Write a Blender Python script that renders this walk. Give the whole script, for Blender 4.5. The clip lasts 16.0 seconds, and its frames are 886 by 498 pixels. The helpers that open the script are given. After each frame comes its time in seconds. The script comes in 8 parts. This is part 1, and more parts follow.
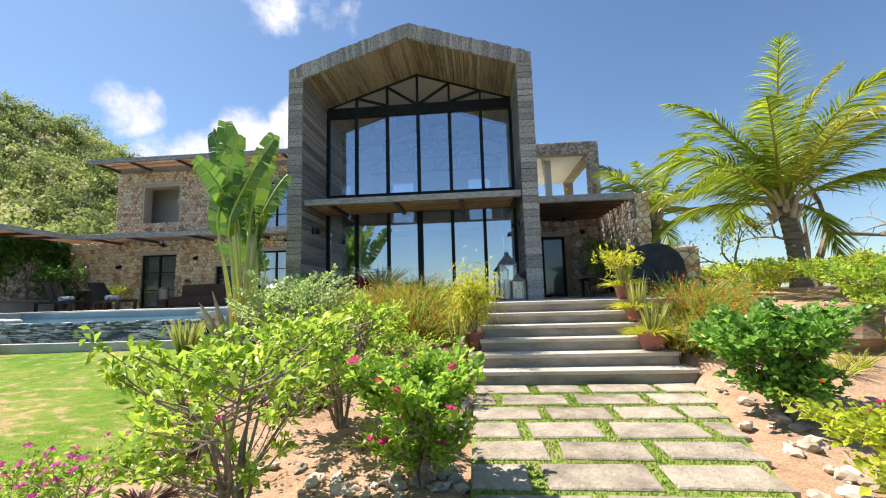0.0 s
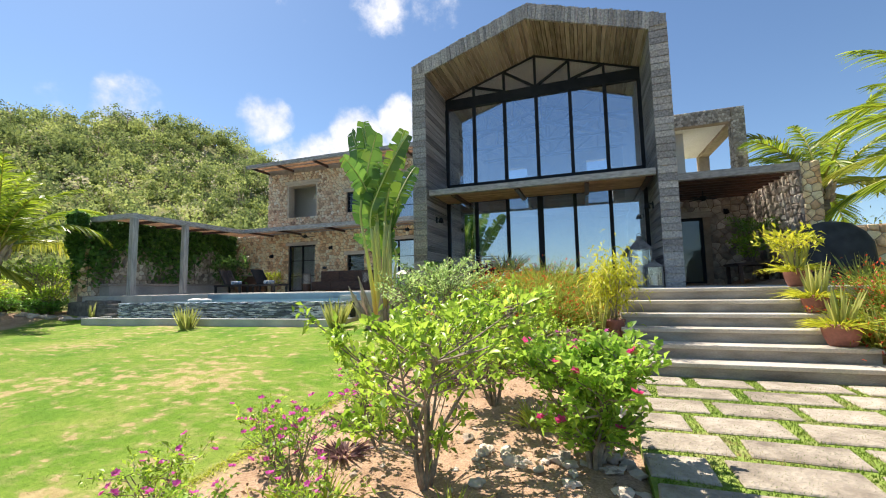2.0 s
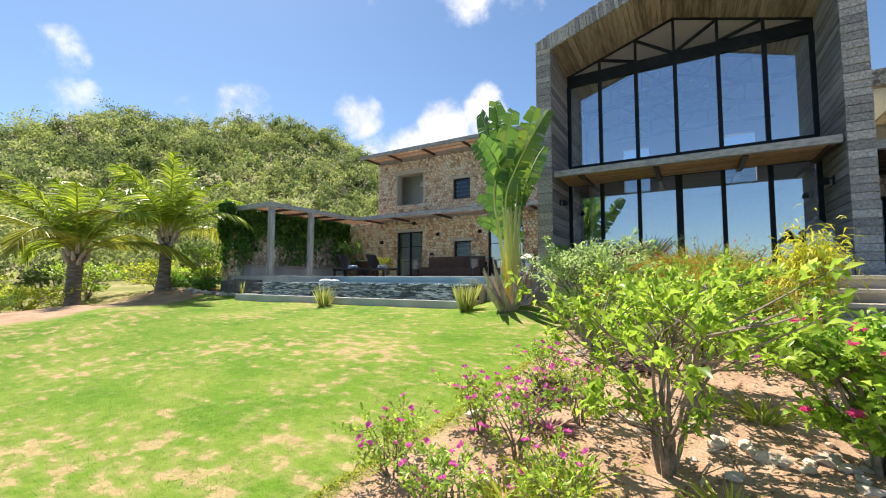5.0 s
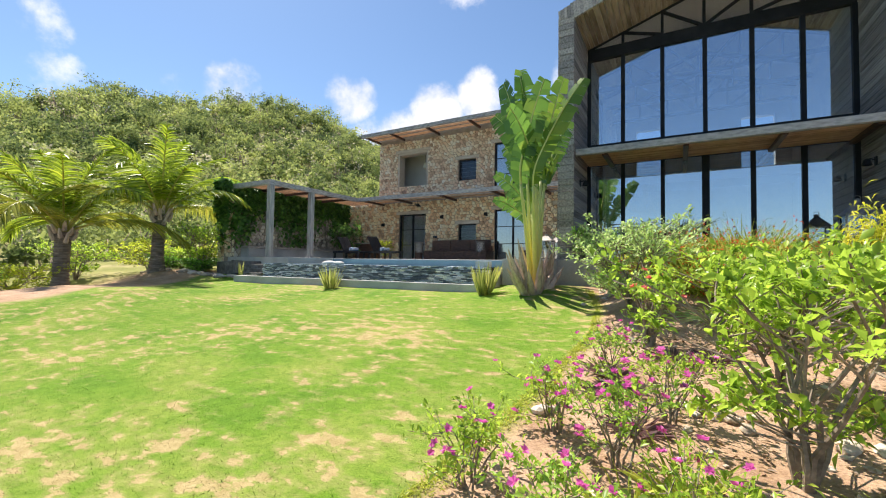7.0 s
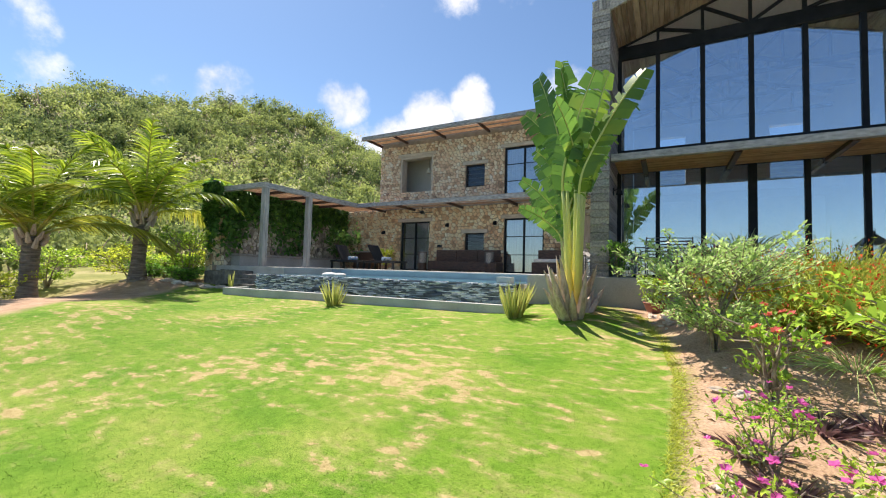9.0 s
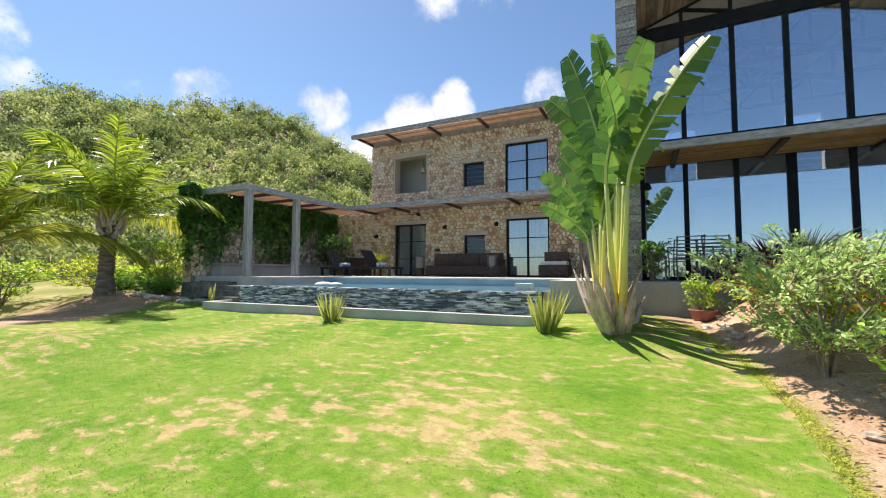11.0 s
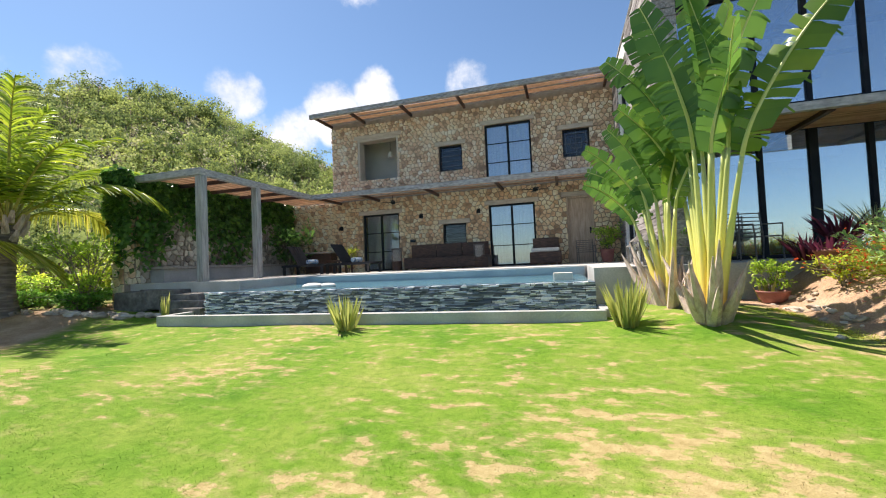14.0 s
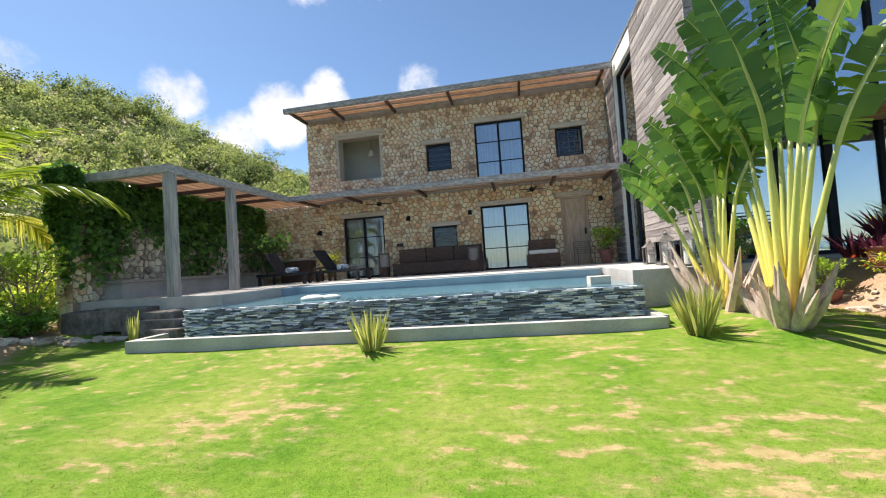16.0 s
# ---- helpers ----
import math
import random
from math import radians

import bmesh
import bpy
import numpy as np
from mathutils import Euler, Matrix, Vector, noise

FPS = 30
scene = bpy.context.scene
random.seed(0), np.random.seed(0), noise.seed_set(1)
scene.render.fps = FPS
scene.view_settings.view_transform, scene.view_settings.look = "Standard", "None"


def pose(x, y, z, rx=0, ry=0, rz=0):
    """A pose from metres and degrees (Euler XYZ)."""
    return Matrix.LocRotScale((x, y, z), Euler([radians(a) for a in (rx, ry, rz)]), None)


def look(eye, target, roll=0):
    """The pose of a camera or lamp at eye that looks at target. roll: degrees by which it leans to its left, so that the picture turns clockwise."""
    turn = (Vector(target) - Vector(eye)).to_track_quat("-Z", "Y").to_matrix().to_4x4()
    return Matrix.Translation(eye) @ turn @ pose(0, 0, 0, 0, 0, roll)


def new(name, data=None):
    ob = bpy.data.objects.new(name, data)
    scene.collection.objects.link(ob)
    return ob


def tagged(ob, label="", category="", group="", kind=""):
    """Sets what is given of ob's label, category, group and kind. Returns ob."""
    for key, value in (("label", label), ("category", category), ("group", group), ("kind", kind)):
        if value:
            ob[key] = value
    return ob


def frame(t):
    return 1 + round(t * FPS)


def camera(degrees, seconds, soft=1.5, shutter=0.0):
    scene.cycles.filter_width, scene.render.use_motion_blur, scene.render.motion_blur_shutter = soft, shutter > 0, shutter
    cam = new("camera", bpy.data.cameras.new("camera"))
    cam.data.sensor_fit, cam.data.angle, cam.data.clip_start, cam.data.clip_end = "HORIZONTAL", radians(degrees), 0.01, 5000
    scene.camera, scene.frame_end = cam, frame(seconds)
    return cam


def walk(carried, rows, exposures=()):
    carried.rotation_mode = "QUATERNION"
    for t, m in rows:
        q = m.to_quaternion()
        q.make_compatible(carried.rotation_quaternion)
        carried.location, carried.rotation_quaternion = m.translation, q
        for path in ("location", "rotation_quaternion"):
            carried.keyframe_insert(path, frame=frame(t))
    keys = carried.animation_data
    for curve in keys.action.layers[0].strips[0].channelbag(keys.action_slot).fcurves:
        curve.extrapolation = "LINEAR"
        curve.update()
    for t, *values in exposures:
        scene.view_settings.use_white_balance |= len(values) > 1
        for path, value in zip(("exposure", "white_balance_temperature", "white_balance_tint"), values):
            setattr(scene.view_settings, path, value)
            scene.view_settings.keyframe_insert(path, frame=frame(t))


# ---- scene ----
cam = camera(94.5, 16.0, soft=1.1)
METRES, EYE, TILT, LEAN, TURN = 8.2, 1.5, 0.0, 0.0, 4.6
ROWS = [
    (0.0, 0.0, 0.0, 0.0, 0.19, 6.66, 1.61),
    (0.5, -0.0109, -0.0052, 0.0004, 3.16, 5.78, 1.62),
    (1.0, -0.0226, -0.0085, -0.0006, 6.75, 5.27, 1.64),
    (1.5, -0.0354, -0.0122, -0.0008, 10.81, 5.11, 1.43),
    (2.0, -0.0516, -0.0161, -0.0025, 14.69, 5.23, 1.11),
    (2.5, -0.0728, -0.0206, -0.0048, 17.86, 5.41, 0.6),
    (3.0, -0.0924, -0.031, -0.0087, 20.34, 5.38, 0.22),
    (3.5, -0.113, -0.0445, -0.0123, 22.42, 5.14, -0.03),
    (4.0, -0.1306, -0.0483, -0.0147, 24.5, 4.84, -0.14),
    (4.5, -0.1489, -0.0426, -0.017, 26.36, 4.47, -0.22),
    (7.0, -0.2514, -0.008, -0.031, 25.28, 2.02, -0.85),
    (7.5, -0.2836, 0.0101, -0.0302, 24.12, 2.67, -0.82),
    (8.0, -0.3133, 0.0387, -0.022, 23.62, 3.22, -0.84),
    (8.5, -0.3401, 0.0594, -0.0184, 23.63, 3.31, -1.2),
    (9.0, -0.3721, 0.0772, -0.0093, 23.94, 2.95, -1.6),
    (9.5, -0.396, 0.1047, -0.0078, 24.04, 2.59, -1.8),
    (10.0, -0.4192, 0.1284, -0.0052, 23.96, 2.77, -1.46),
    (12.5, -0.599, 0.2041, 0.009, 16.48, 3.35, 1.56),
    (13.0, -0.6418, 0.2169, 0.0111, 14.85, 2.69, 1.85),
    (13.5, -0.6877, 0.2237, 0.0099, 13.49, 2.24, 2.14),
    (14.0, -0.7333, 0.2336, 0.0091, 12.13, 1.94, 2.51),
    (14.5, -0.7776, 0.2492, 0.012, 10.65, 1.75, 2.81),
    (15.0, -0.8206, 0.2613, 0.0133, 9.14, 1.75, 3.18),
    (15.5, -0.8585, 0.2782, 0.0159, 7.54, 1.89, 3.55),
    (16.0, -0.891, 0.3034, 0.022, 5.92, 2.08, 3.83),
]
walk(cam, [(t, pose(0, 0, EYE, TILT, LEAN, TURN) @ pose(METRES * x, METRES * y, METRES * z, 90 + pitch, roll, yaw)) for t, x, y, z, yaw, pitch, roll in ROWS],
     exposures=[(0.0, 0.84, 6850, 14), (16.0, 0.84, 6850, 14)])

# ---- light ----
SUN_TO = Vector((-0.60, 0.26, 1.0)).normalized()
world = bpy.data.worlds.new("world")
scene.world = world
world.use_nodes = True
wn, wl = world.node_tree.nodes, world.node_tree.links
bg = wn["Background"]
bg.inputs["Strength"].default_value = 0.084
sky = wn.new("ShaderNodeTexSky")
sky.sky_type, sky.sun_disc = "NISHITA", False
sky.sun_elevation = math.asin(SUN_TO.z)
sky.sun_rotation = math.atan2(SUN_TO.x, SUN_TO.y)
sky.altitude, sky.air_density, sky.dust_density, sky.ozone_density = 0, 1.0, 0.3, 1.5
tc = wn.new("ShaderNodeTexCoord")


def cloud_bank(az, el, wide, gain):
    """A soft lobe of sky in which the cloud noise may show; az is degrees left of +y."""
    a, e = radians(az), radians(el)
    d = (-math.sin(a) * math.cos(e), math.cos(a) * math.cos(e), math.sin(e))
    dot = wn.new("ShaderNodeVectorMath")
    dot.operation = "DOT_PRODUCT"
    dot.inputs[1].default_value = d
    wl.new(tc.outputs["Generated"], dot.inputs[0])
    mr = wn.new("ShaderNodeMapRange")
    mr.interpolation_type = "SMOOTHSTEP"
    mr.inputs["From Min"].default_value = math.cos(radians(wide))
    mr.inputs["From Max"].default_value = 1.0
    mr.inputs["To Max"].default_value = gain
    wl.new(dot.outputs["Value"], mr.inputs["Value"])
    return mr.outputs[0]


# The last six banks are out of view, added as fill for shaded fronts.
banks = [(37, 35, 8, 0.62), (29, 37, 8, 0.66), (19, 36, 6, 0.7), (58, 20.5, 6, 1.15), (63, 20, 4, 0.9), (43, 21.5, 5, 1.2), (36, 18, 5, 1.15),
         (31, 20.5, 6, 1.3), (25.5, 22.5, 5, 1.2), (75, 22, 4.0, 0.55), (74, 18, 4, 0.7), (12, 24, 5, 1.0), (40, 16, 6, 1.0), (-60, 50, 14, 0.8), (150, 62, 20, 0.8), (230, 58, 22, 0.8), (100, 60, 16, 0.75), (0, 66, 12, 0.7), (60, 50, 10, 0.6)]
acc = None
for b in banks:
    o = cloud_bank(*b)
    if acc is None:
        acc = o
    else:
        mx = wn.new("ShaderNodeMath")
        mx.operation = "MAXIMUM"
        wl.new(acc, mx.inputs[0])
        wl.new(o, mx.inputs[1])
        acc = mx.outputs[0]
cn = wn.new("ShaderNodeTexNoise")
cn.inputs["Scale"].default_value, cn.inputs["Detail"].default_value, cn.inputs["Roughness"].default_value = 7, 9, 0.6
wl.new(tc.outputs["Generated"], cn.inputs["Vector"])
cs = wn.new("ShaderNodeMath")
cs.operation = "MULTIPLY_ADD"
cs.inputs[1].default_value, cs.inputs[2].default_value = 2.4, -1.34
wl.new(cn.outputs["Fac"], cs.inputs[0])
cm = wn.new("ShaderNodeMath")
cm.operation = "ADD"
wl.new(acc, cm.inputs[0])
wl.new(cs.outputs[0], cm.inputs[1])
cr = wn.new("ShaderNodeMapRange")
cr.interpolation_type = "SMOOTHSTEP"
cr.inputs["From Min"].default_value, cr.inputs["From Max"].default_value = 0.45, 1.1
wl.new(cm.outputs[0], cr.inputs["Value"])
cmix = wn.new("ShaderNodeMix")
cmix.data_type = "RGBA"
tint = wn.new("ShaderNodeMix")
tint.data_type, tint.blend_type = "RGBA", "MULTIPLY"
tint.inputs["Factor"].default_value = 1.0
tint.inputs[7].default_value = (0.80, 0.97, 1.08, 1)
wl.new(sky.outputs[0], tint.inputs[6])
wl.new(cr.outputs[0], cmix.inputs["Factor"])
wl.new(tint.outputs[2], cmix.inputs[6])
shade = wn.new("ShaderNodeValToRGB")
shade.color_ramp.elements[0].position, shade.color_ramp.elements[0].color = 0.35, (5.4, 6.0, 7.0, 1)
shade.color_ramp.elements[1].position, shade.color_ramp.elements[1].color = 0.62, (8.0, 8.25, 8.6, 1)
wl.new(cn.outputs["Fac"], shade.inputs["Fac"])
wl.new(shade.outputs["Color"], cmix.inputs[7])
wl.new(cmix.outputs[2], bg.inputs["Color"])

sun = new("sun", bpy.data.lights.new("sun", "SUN"))
sun.data.energy, sun.data.angle, sun.data.color = 4.8, radians(0.6), (1.0, 0.95, 0.87)
sun.matrix_world = look(SUN_TO * 60, (0, 0, 0))


# ---- materials ----
def material(name, stops, scale=4.0, stretch=(1, 1, 1), rough=0.7, bump=0.2, bump_scale=40.0, random=0.0, metal=0.0, island=0.0, coord="world", detail=6.0,
             subsurface=0.0, spec=0.5, second=None):
    """Procedural paint: a noise-driven colour ramp, a finer second tone, bump, and a tone that differs from piece to piece."""
    m = bpy.data.materials.new(name)
    m.use_nodes = True
    nt = m.node_tree
    n, l = nt.nodes, nt.links
    p = n["Principled BSDF"]
    p.inputs["Roughness"].default_value, p.inputs["Metallic"].default_value = rough, metal
    p.inputs["Specular IOR Level"].default_value = spec
    mp = n.new("ShaderNodeMapping")
    mp.inputs["Scale"].default_value = stretch
    if coord == "world":
        g = n.new("ShaderNodeNewGeometry")
        l.new(g.outputs["Position"], mp.inputs["Vector"])
    else:
        g = n.new("ShaderNodeTexCoord")
        l.new(g.outputs["Object"], mp.inputs["Vector"])
    na = n.new("ShaderNodeTexNoise")
    na.inputs["Scale"].default_value, na.inputs["Detail"].default_value = scale, detail
    l.new(mp.outputs[0], na.inputs["Vector"])
    fac = na.outputs["Fac"]
    if random or island:
        src = n.new("ShaderNodeObjectInfo") if random else n.new("ShaderNodeNewGeometry")
        mr = n.new("ShaderNodeMapRange")
        a = random or island
        mr.inputs["To Min"].default_value, mr.inputs["To Max"].default_value = -a, a
        l.new(src.outputs["Random" if random else "Random Per Island"], mr.inputs["Value"])
        ad = n.new("ShaderNodeMath")
        l.new(fac, ad.inputs[0])
        l.new(mr.outputs[0], ad.inputs[1])
        fac = ad.outputs[0]
    ramp = n.new("ShaderNodeValToRGB")
    els = ramp.color_ramp.elements
    while len(els) < len(stops):
        els.new(0.5)
    for e, (pos, col) in zip(els, stops):
        e.position, e.color = pos, (*col, 1)
    l.new(fac, ramp.inputs["Fac"])
    col = ramp.outputs["Color"]
    nb = n.new("ShaderNodeTexNoise")
    nb.inputs["Scale"].default_value, nb.inputs["Detail"].default_value = bump_scale, 4
    l.new(mp.outputs[0], nb.inputs["Vector"])
    mul = n.new("ShaderNodeMix")
    mul.data_type, mul.blend_type = "RGBA", "MULTIPLY"
    mul.inputs["Factor"].default_value = 0.6
    mrb = n.new("ShaderNodeMapRange")
    mrb.inputs["From Min"].default_value, mrb.inputs["From Max"].default_value = 0.25, 0.7
    mrb.inputs["To Min"].default_value, mrb.inputs["To Max"].default_value = 0.7, 1.15
    l.new(nb.outputs["Fac"], mrb.inputs["Value"])
    l.new(col, mul.inputs[6])
    l.new(mrb.outputs[0], mul.inputs[7])
    l.new(mul.outputs[2], p.inputs["Base Color"])
    if bump:
        bp = n.new("ShaderNodeBump")
        bp.inputs["Strength"].default_value, bp.inputs["Distance"].default_value = bump, 0.02
        l.new(nb.outputs["Fac"], bp.inputs["Height"])
        l.new(bp.outputs[0], p.inputs["Normal"])
    return m


def leaf_material(name, dark, light, tip=None, rough=0.45, through_light=0.47):
    """Leaves: tone per leaf, light passing through the blade."""
    m = bpy.data.materials.new(name)
    m.use_nodes = True
    n, l = m.node_tree.nodes, m.node_tree.links
    p = n["Principled BSDF"]
    p.inputs["Roughness"].default_value = rough
    p.inputs["Specular IOR Level"].default_value = 0.4
    g = n.new("ShaderNodeNewGeometry")
    ramp = n.new("ShaderNodeValToRGB")
    els = ramp.color_ramp.elements
    els[0].color, els[1].color = (*dark, 1), (*light, 1)
    if tip:
        e = els.new(0.93)
        e.color = (*light, 1)
        els[1].position = 0.8
        els[-1].color, els[-1].position = (*tip, 1), 1.0
        els[1].color = (*light, 1)
    na = n.new("ShaderNodeTexNoise")
    na.inputs["Scale"].default_value = 3.0
    l.new(g.outputs["Position"], na.inputs["Vector"])
    mx = n.new("ShaderNodeMath")
    mx.operation = "MULTIPLY_ADD"
    l.new(na.outputs["Fac"], mx.inputs[0])
    mx.inputs[1].default_value = 0.5
    sc = n.new("ShaderNodeMath")
    sc.operation = "MULTIPLY_ADD"
    l.new(g.outputs["Random Per Island"], sc.inputs[0])
    sc.inputs[1].default_value, sc.inputs[2].default_value = 0.75, -0.12
    l.new(sc.outputs[0], mx.inputs[2])
    l.new(mx.outputs[0], ramp.inputs["Fac"])
    l.new(ramp.outputs["Color"], p.inputs["Base Color"])
    tr = n.new("ShaderNodeBsdfTranslucent")
    l.new(ramp.outputs["Color"], tr.inputs["Color"])
    ms = n.new("ShaderNodeMixShader")
    ms.inputs[0].default_value = through_light
    l.new(p.outputs[0], ms.inputs[1])
    l.new(tr.outputs[0], ms.inputs[2])
    l.new(ms.outputs[0], n["Material Output"].inputs["Surface"])
    return m


def glass_material(name, gloss, tint_rgb):
    m = bpy.data.materials.new(name)
    m.use_nodes = True
    n, l = m.node_tree.nodes, m.node_tree.links
    n.remove(n["Principled BSDF"])
    t = n.new("ShaderNodeBsdfTransparent")
    t.inputs["Color"].default_value = (*tint_rgb, 1)
    g = n.new("ShaderNodeBsdfGlossy")
    g.inputs["Roughness"].default_value = 0.004
    g.inputs["Color"].default_value = (0.86, 0.93, 1.0, 1)
    f = n.new("ShaderNodeFresnel")
    f.inputs["IOR"].default_value = 1.5
    a = n.new("ShaderNodeMath")
    a.use_clamp = True
    a.inputs[1].default_value = gloss
    l.new(f.outputs[0], a.inputs[0])
    s = n.new("ShaderNodeMixShader")
    l.new(a.outputs[0], s.inputs[0])
    l.new(t.outputs[0], s.inputs[1])
    l.new(g.outputs[0], s.inputs[2])
    l.new(s.outputs[0], n["Material Output"].inputs["Surface"])
    return m


M = {}
M["wood_grey"] = material("weathered_grey_wood", [(0.2, (0.13, 0.115, 0.11)), (0.5, (0.30, 0.268, 0.255)), (0.8, (0.47, 0.43, 0.405))], 2.2, (0.5, 0.5, 16), 0.85, 0.4, 24, random=0.2)
M["wood_front"] = material("weathered_board_ends", [(0.2, (0.144, 0.136, 0.136)), (0.5, (0.359, 0.335, 0.320)), (0.8, (0.661, 0.627, 0.584))], 3.0, (8, 1, 8), 0.85, 0.35, 26, random=0.13)
M["wood_soffit"] = material("brown_grey_soffit_wood", [(0.25, (0.195, 0.143, 0.104)), (0.5, (0.377, 0.293, 0.221)), (0.78, (0.546, 0.448, 0.351))], 2.0, (9, 1, 9), 0.8, 0.25, 30, random=0.2)
M["beam"] = material("silvered_beam_wood", [(0.25, (0.208, 0.195, 0.195)), (0.5, (0.390, 0.377, 0.364)), (0.8, (0.585, 0.559, 0.546))], 2.5, (3, 3, 9), 0.85, 0.3, 30, random=0.1)
M["reed"] = material("reed_sticks", [(0.2, (0.250, 0.138, 0.075)), (0.5, (0.525, 0.325, 0.200)), (0.8, (0.775, 0.587, 0.425))], 5, (1, 1, 1), 0.8, 0.2, 60, island=0.3)
rn, rl = M["reed"].node_tree.nodes, M["reed"].node_tree.links
rt, rx = rn.new("ShaderNodeBsdfTranslucent"), rn.new("ShaderNodeMixShader")
rt.inputs["Color"].default_value, rx.inputs[0].default_value = (0.74, 0.57, 0.43, 1), 0.42
rl.new(rn["Principled BSDF"].outputs[0], rx.inputs[1])
rl.new(rt.outputs[0], rx.inputs[2])
rl.new(rx.outputs[0], rn["Material Output"].inputs["Surface"])
M["stone"] = material("warm_fieldstone", [(0.15, (0.43, 0.275, 0.17)), (0.38, (0.80, 0.54, 0.32)), (0.6, (0.85, 0.71, 0.46)), (0.85, (0.86, 0.82, 0.65))], 3.0, (1, 1, 1), 0.9, 0.5, 22, random=0.28)
M["stone_up"] = material("pale_fieldstone", [(0.15, (0.39, 0.275, 0.20)), (0.38, (0.75, 0.545, 0.38)), (0.6, (0.83, 0.71, 0.53)), (0.85, (0.86, 0.83, 0.74))], 3.0, (1, 1, 1), 0.9, 0.5, 22, random=0.28)
M["stone_rest"] = material("warm_fieldstone_rest", [(0.15, (0.43, 0.275, 0.17)), (0.38, (0.80, 0.54, 0.32)), (0.6, (0.85, 0.71, 0.46)), (0.85, (0.86, 0.82, 0.65))], 3.0, (1, 1, 1), 0.9, 0.5, 22, island=0.28)
M["stone_up_rest"] = material("pale_fieldstone_rest", [(0.15, (0.39, 0.275, 0.20)), (0.38, (0.75, 0.545, 0.38)), (0.6, (0.83, 0.71, 0.53)), (0.85, (0.86, 0.83, 0.74))], 3.0, (1, 1, 1), 0.9, 0.5, 22, island=0.28)
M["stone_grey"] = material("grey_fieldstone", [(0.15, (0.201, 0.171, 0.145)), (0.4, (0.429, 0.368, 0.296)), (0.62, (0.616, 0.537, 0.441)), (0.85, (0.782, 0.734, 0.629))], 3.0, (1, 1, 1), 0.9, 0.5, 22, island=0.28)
M["mortar"] = material("mortar", [(0.3, (0.30, 0.235, 0.17)), (0.7, (0.44, 0.35, 0.255))], 6, rough=0.95, bump=0.5, bump_scale=60)
M["slate"] = material("stacked_blue_slate", [(0.2, (0.110, 0.133, 0.166)), (0.5, (0.365, 0.436, 0.514)), (0.72, (0.656, 0.731, 0.805)), (0.9, (0.880, 0.880, 0.880))], 3, (1, 1, 3), 0.55, 0.4, 30, random=0.45)
M["slate_rest"] = material("stacked_blue_slate_rest", [(0.2, (0.110, 0.133, 0.166)), (0.5, (0.365, 0.436, 0.514)), (0.72, (0.656, 0.731, 0.805)), (0.9, (0.880, 0.880, 0.880))], 3, (1, 1, 3), 0.55, 0.4, 30, island=0.45)
M["concrete"] = material("pale_concrete", [(0.25, (0.33, 0.32, 0.30)), (0.55, (0.46, 0.45, 0.43)), (0.8, (0.56, 0.55, 0.52))], 1.6, (1, 1, 1), 0.85, 0.2, 45)
M["coping"] = material("pale_terrace_stone", [(0.25, (0.50, 0.46, 0.40)), (0.6, (0.62, 0.59, 0.54))], 2.0, rough=0.8, bump=0.15, bump_scale=50)
M["step"] = material("worn_concrete_step", [(0.25, (0.17, 0.145, 0.115)), (0.5, (0.33, 0.295, 0.245)), (0.8, (0.47, 0.43, 0.37))], 2.2, (1, 1, 3), 0.9, 0.35, 40)
M["paving"] = material("pitted_paving_stone", [(0.25, (0.20, 0.165, 0.125)), (0.5, (0.36, 0.31, 0.24)), (0.8, (0.50, 0.44, 0.355))], 4.5, (1, 1, 1), 0.9, 0.9, 24, random=0.12)
# Same concrete as the steps; sunlight on the treads is put into this lighter colour.
M["tread"] = material("sunlit_tread_concrete", [(0.25, (0.38, 0.335, 0.27)), (0.5, (0.54, 0.485, 0.40)), (0.8, (0.64, 0.59, 0.50))], 2.5, (1, 1, 1), 0.9, 0.3, 40)
M["post"] = material("silvered_post_wood", [(0.25, (0.20, 0.19, 0.19)), (0.5, (0.38, 0.365, 0.35)), (0.8, (0.56, 0.54, 0.52))], 2.5, (9, 9, 0.9), 0.85, 0.35, 24)
M["slate_core"] = material("dark_slate_gaps", [(0.3, (0.012, 0.014, 0.016)), (0.7, (0.03, 0.034, 0.038))], 6, rough=0.9)
M["plaster"] = material("white_plaster", [(0.3, (0.74, 0.72, 0.67)), (0.7, (0.82, 0.80, 0.76))], 1.5, rough=0.9, bump=0.05)
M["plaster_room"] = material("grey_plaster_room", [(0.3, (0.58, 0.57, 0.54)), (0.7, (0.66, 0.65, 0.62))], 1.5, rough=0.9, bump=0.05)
M["lintel"] = material("pale_stone_lintel", [(0.3, (0.450, 0.388, 0.312)), (0.7, (0.625, 0.562, 0.475))], 4, (1, 4, 4), 0.9, 0.3, 40)
M["steel"] = material("black_steel", [(0.3, (0.010, 0.012, 0.015)), (0.7, (0.022, 0.025, 0.03))], 4, rough=0.6, bump=0.05, spec=0.2)
M["truss"] = material("grey_painted_steel", [(0.3, (0.10, 0.12, 0.14)), (0.7, (0.15, 0.17, 0.19))], 4, rough=0.5, bump=0.02)
M["curtain"] = material("white_curtain", [(0.3, (0.864, 0.871, 0.886)), (0.7, (0.930, 0.930, 0.930))], 3, (0.930, 0.930, 0.309), 0.9, 0.1)
cb = M["curtain"].node_tree
ct = cb.nodes.new("ShaderNodeBsdfTranslucent")
ct.inputs["Color"].default_value = (0.85, 0.87, 0.9, 1)
cx = cb.nodes.new("ShaderNodeMixShader")
cx.inputs[0].default_value = 0.15
cb.links.new(cb.nodes["Principled BSDF"].outputs[0], cx.inputs[1])
cb.links.new(ct.outputs[0], cx.inputs[2])
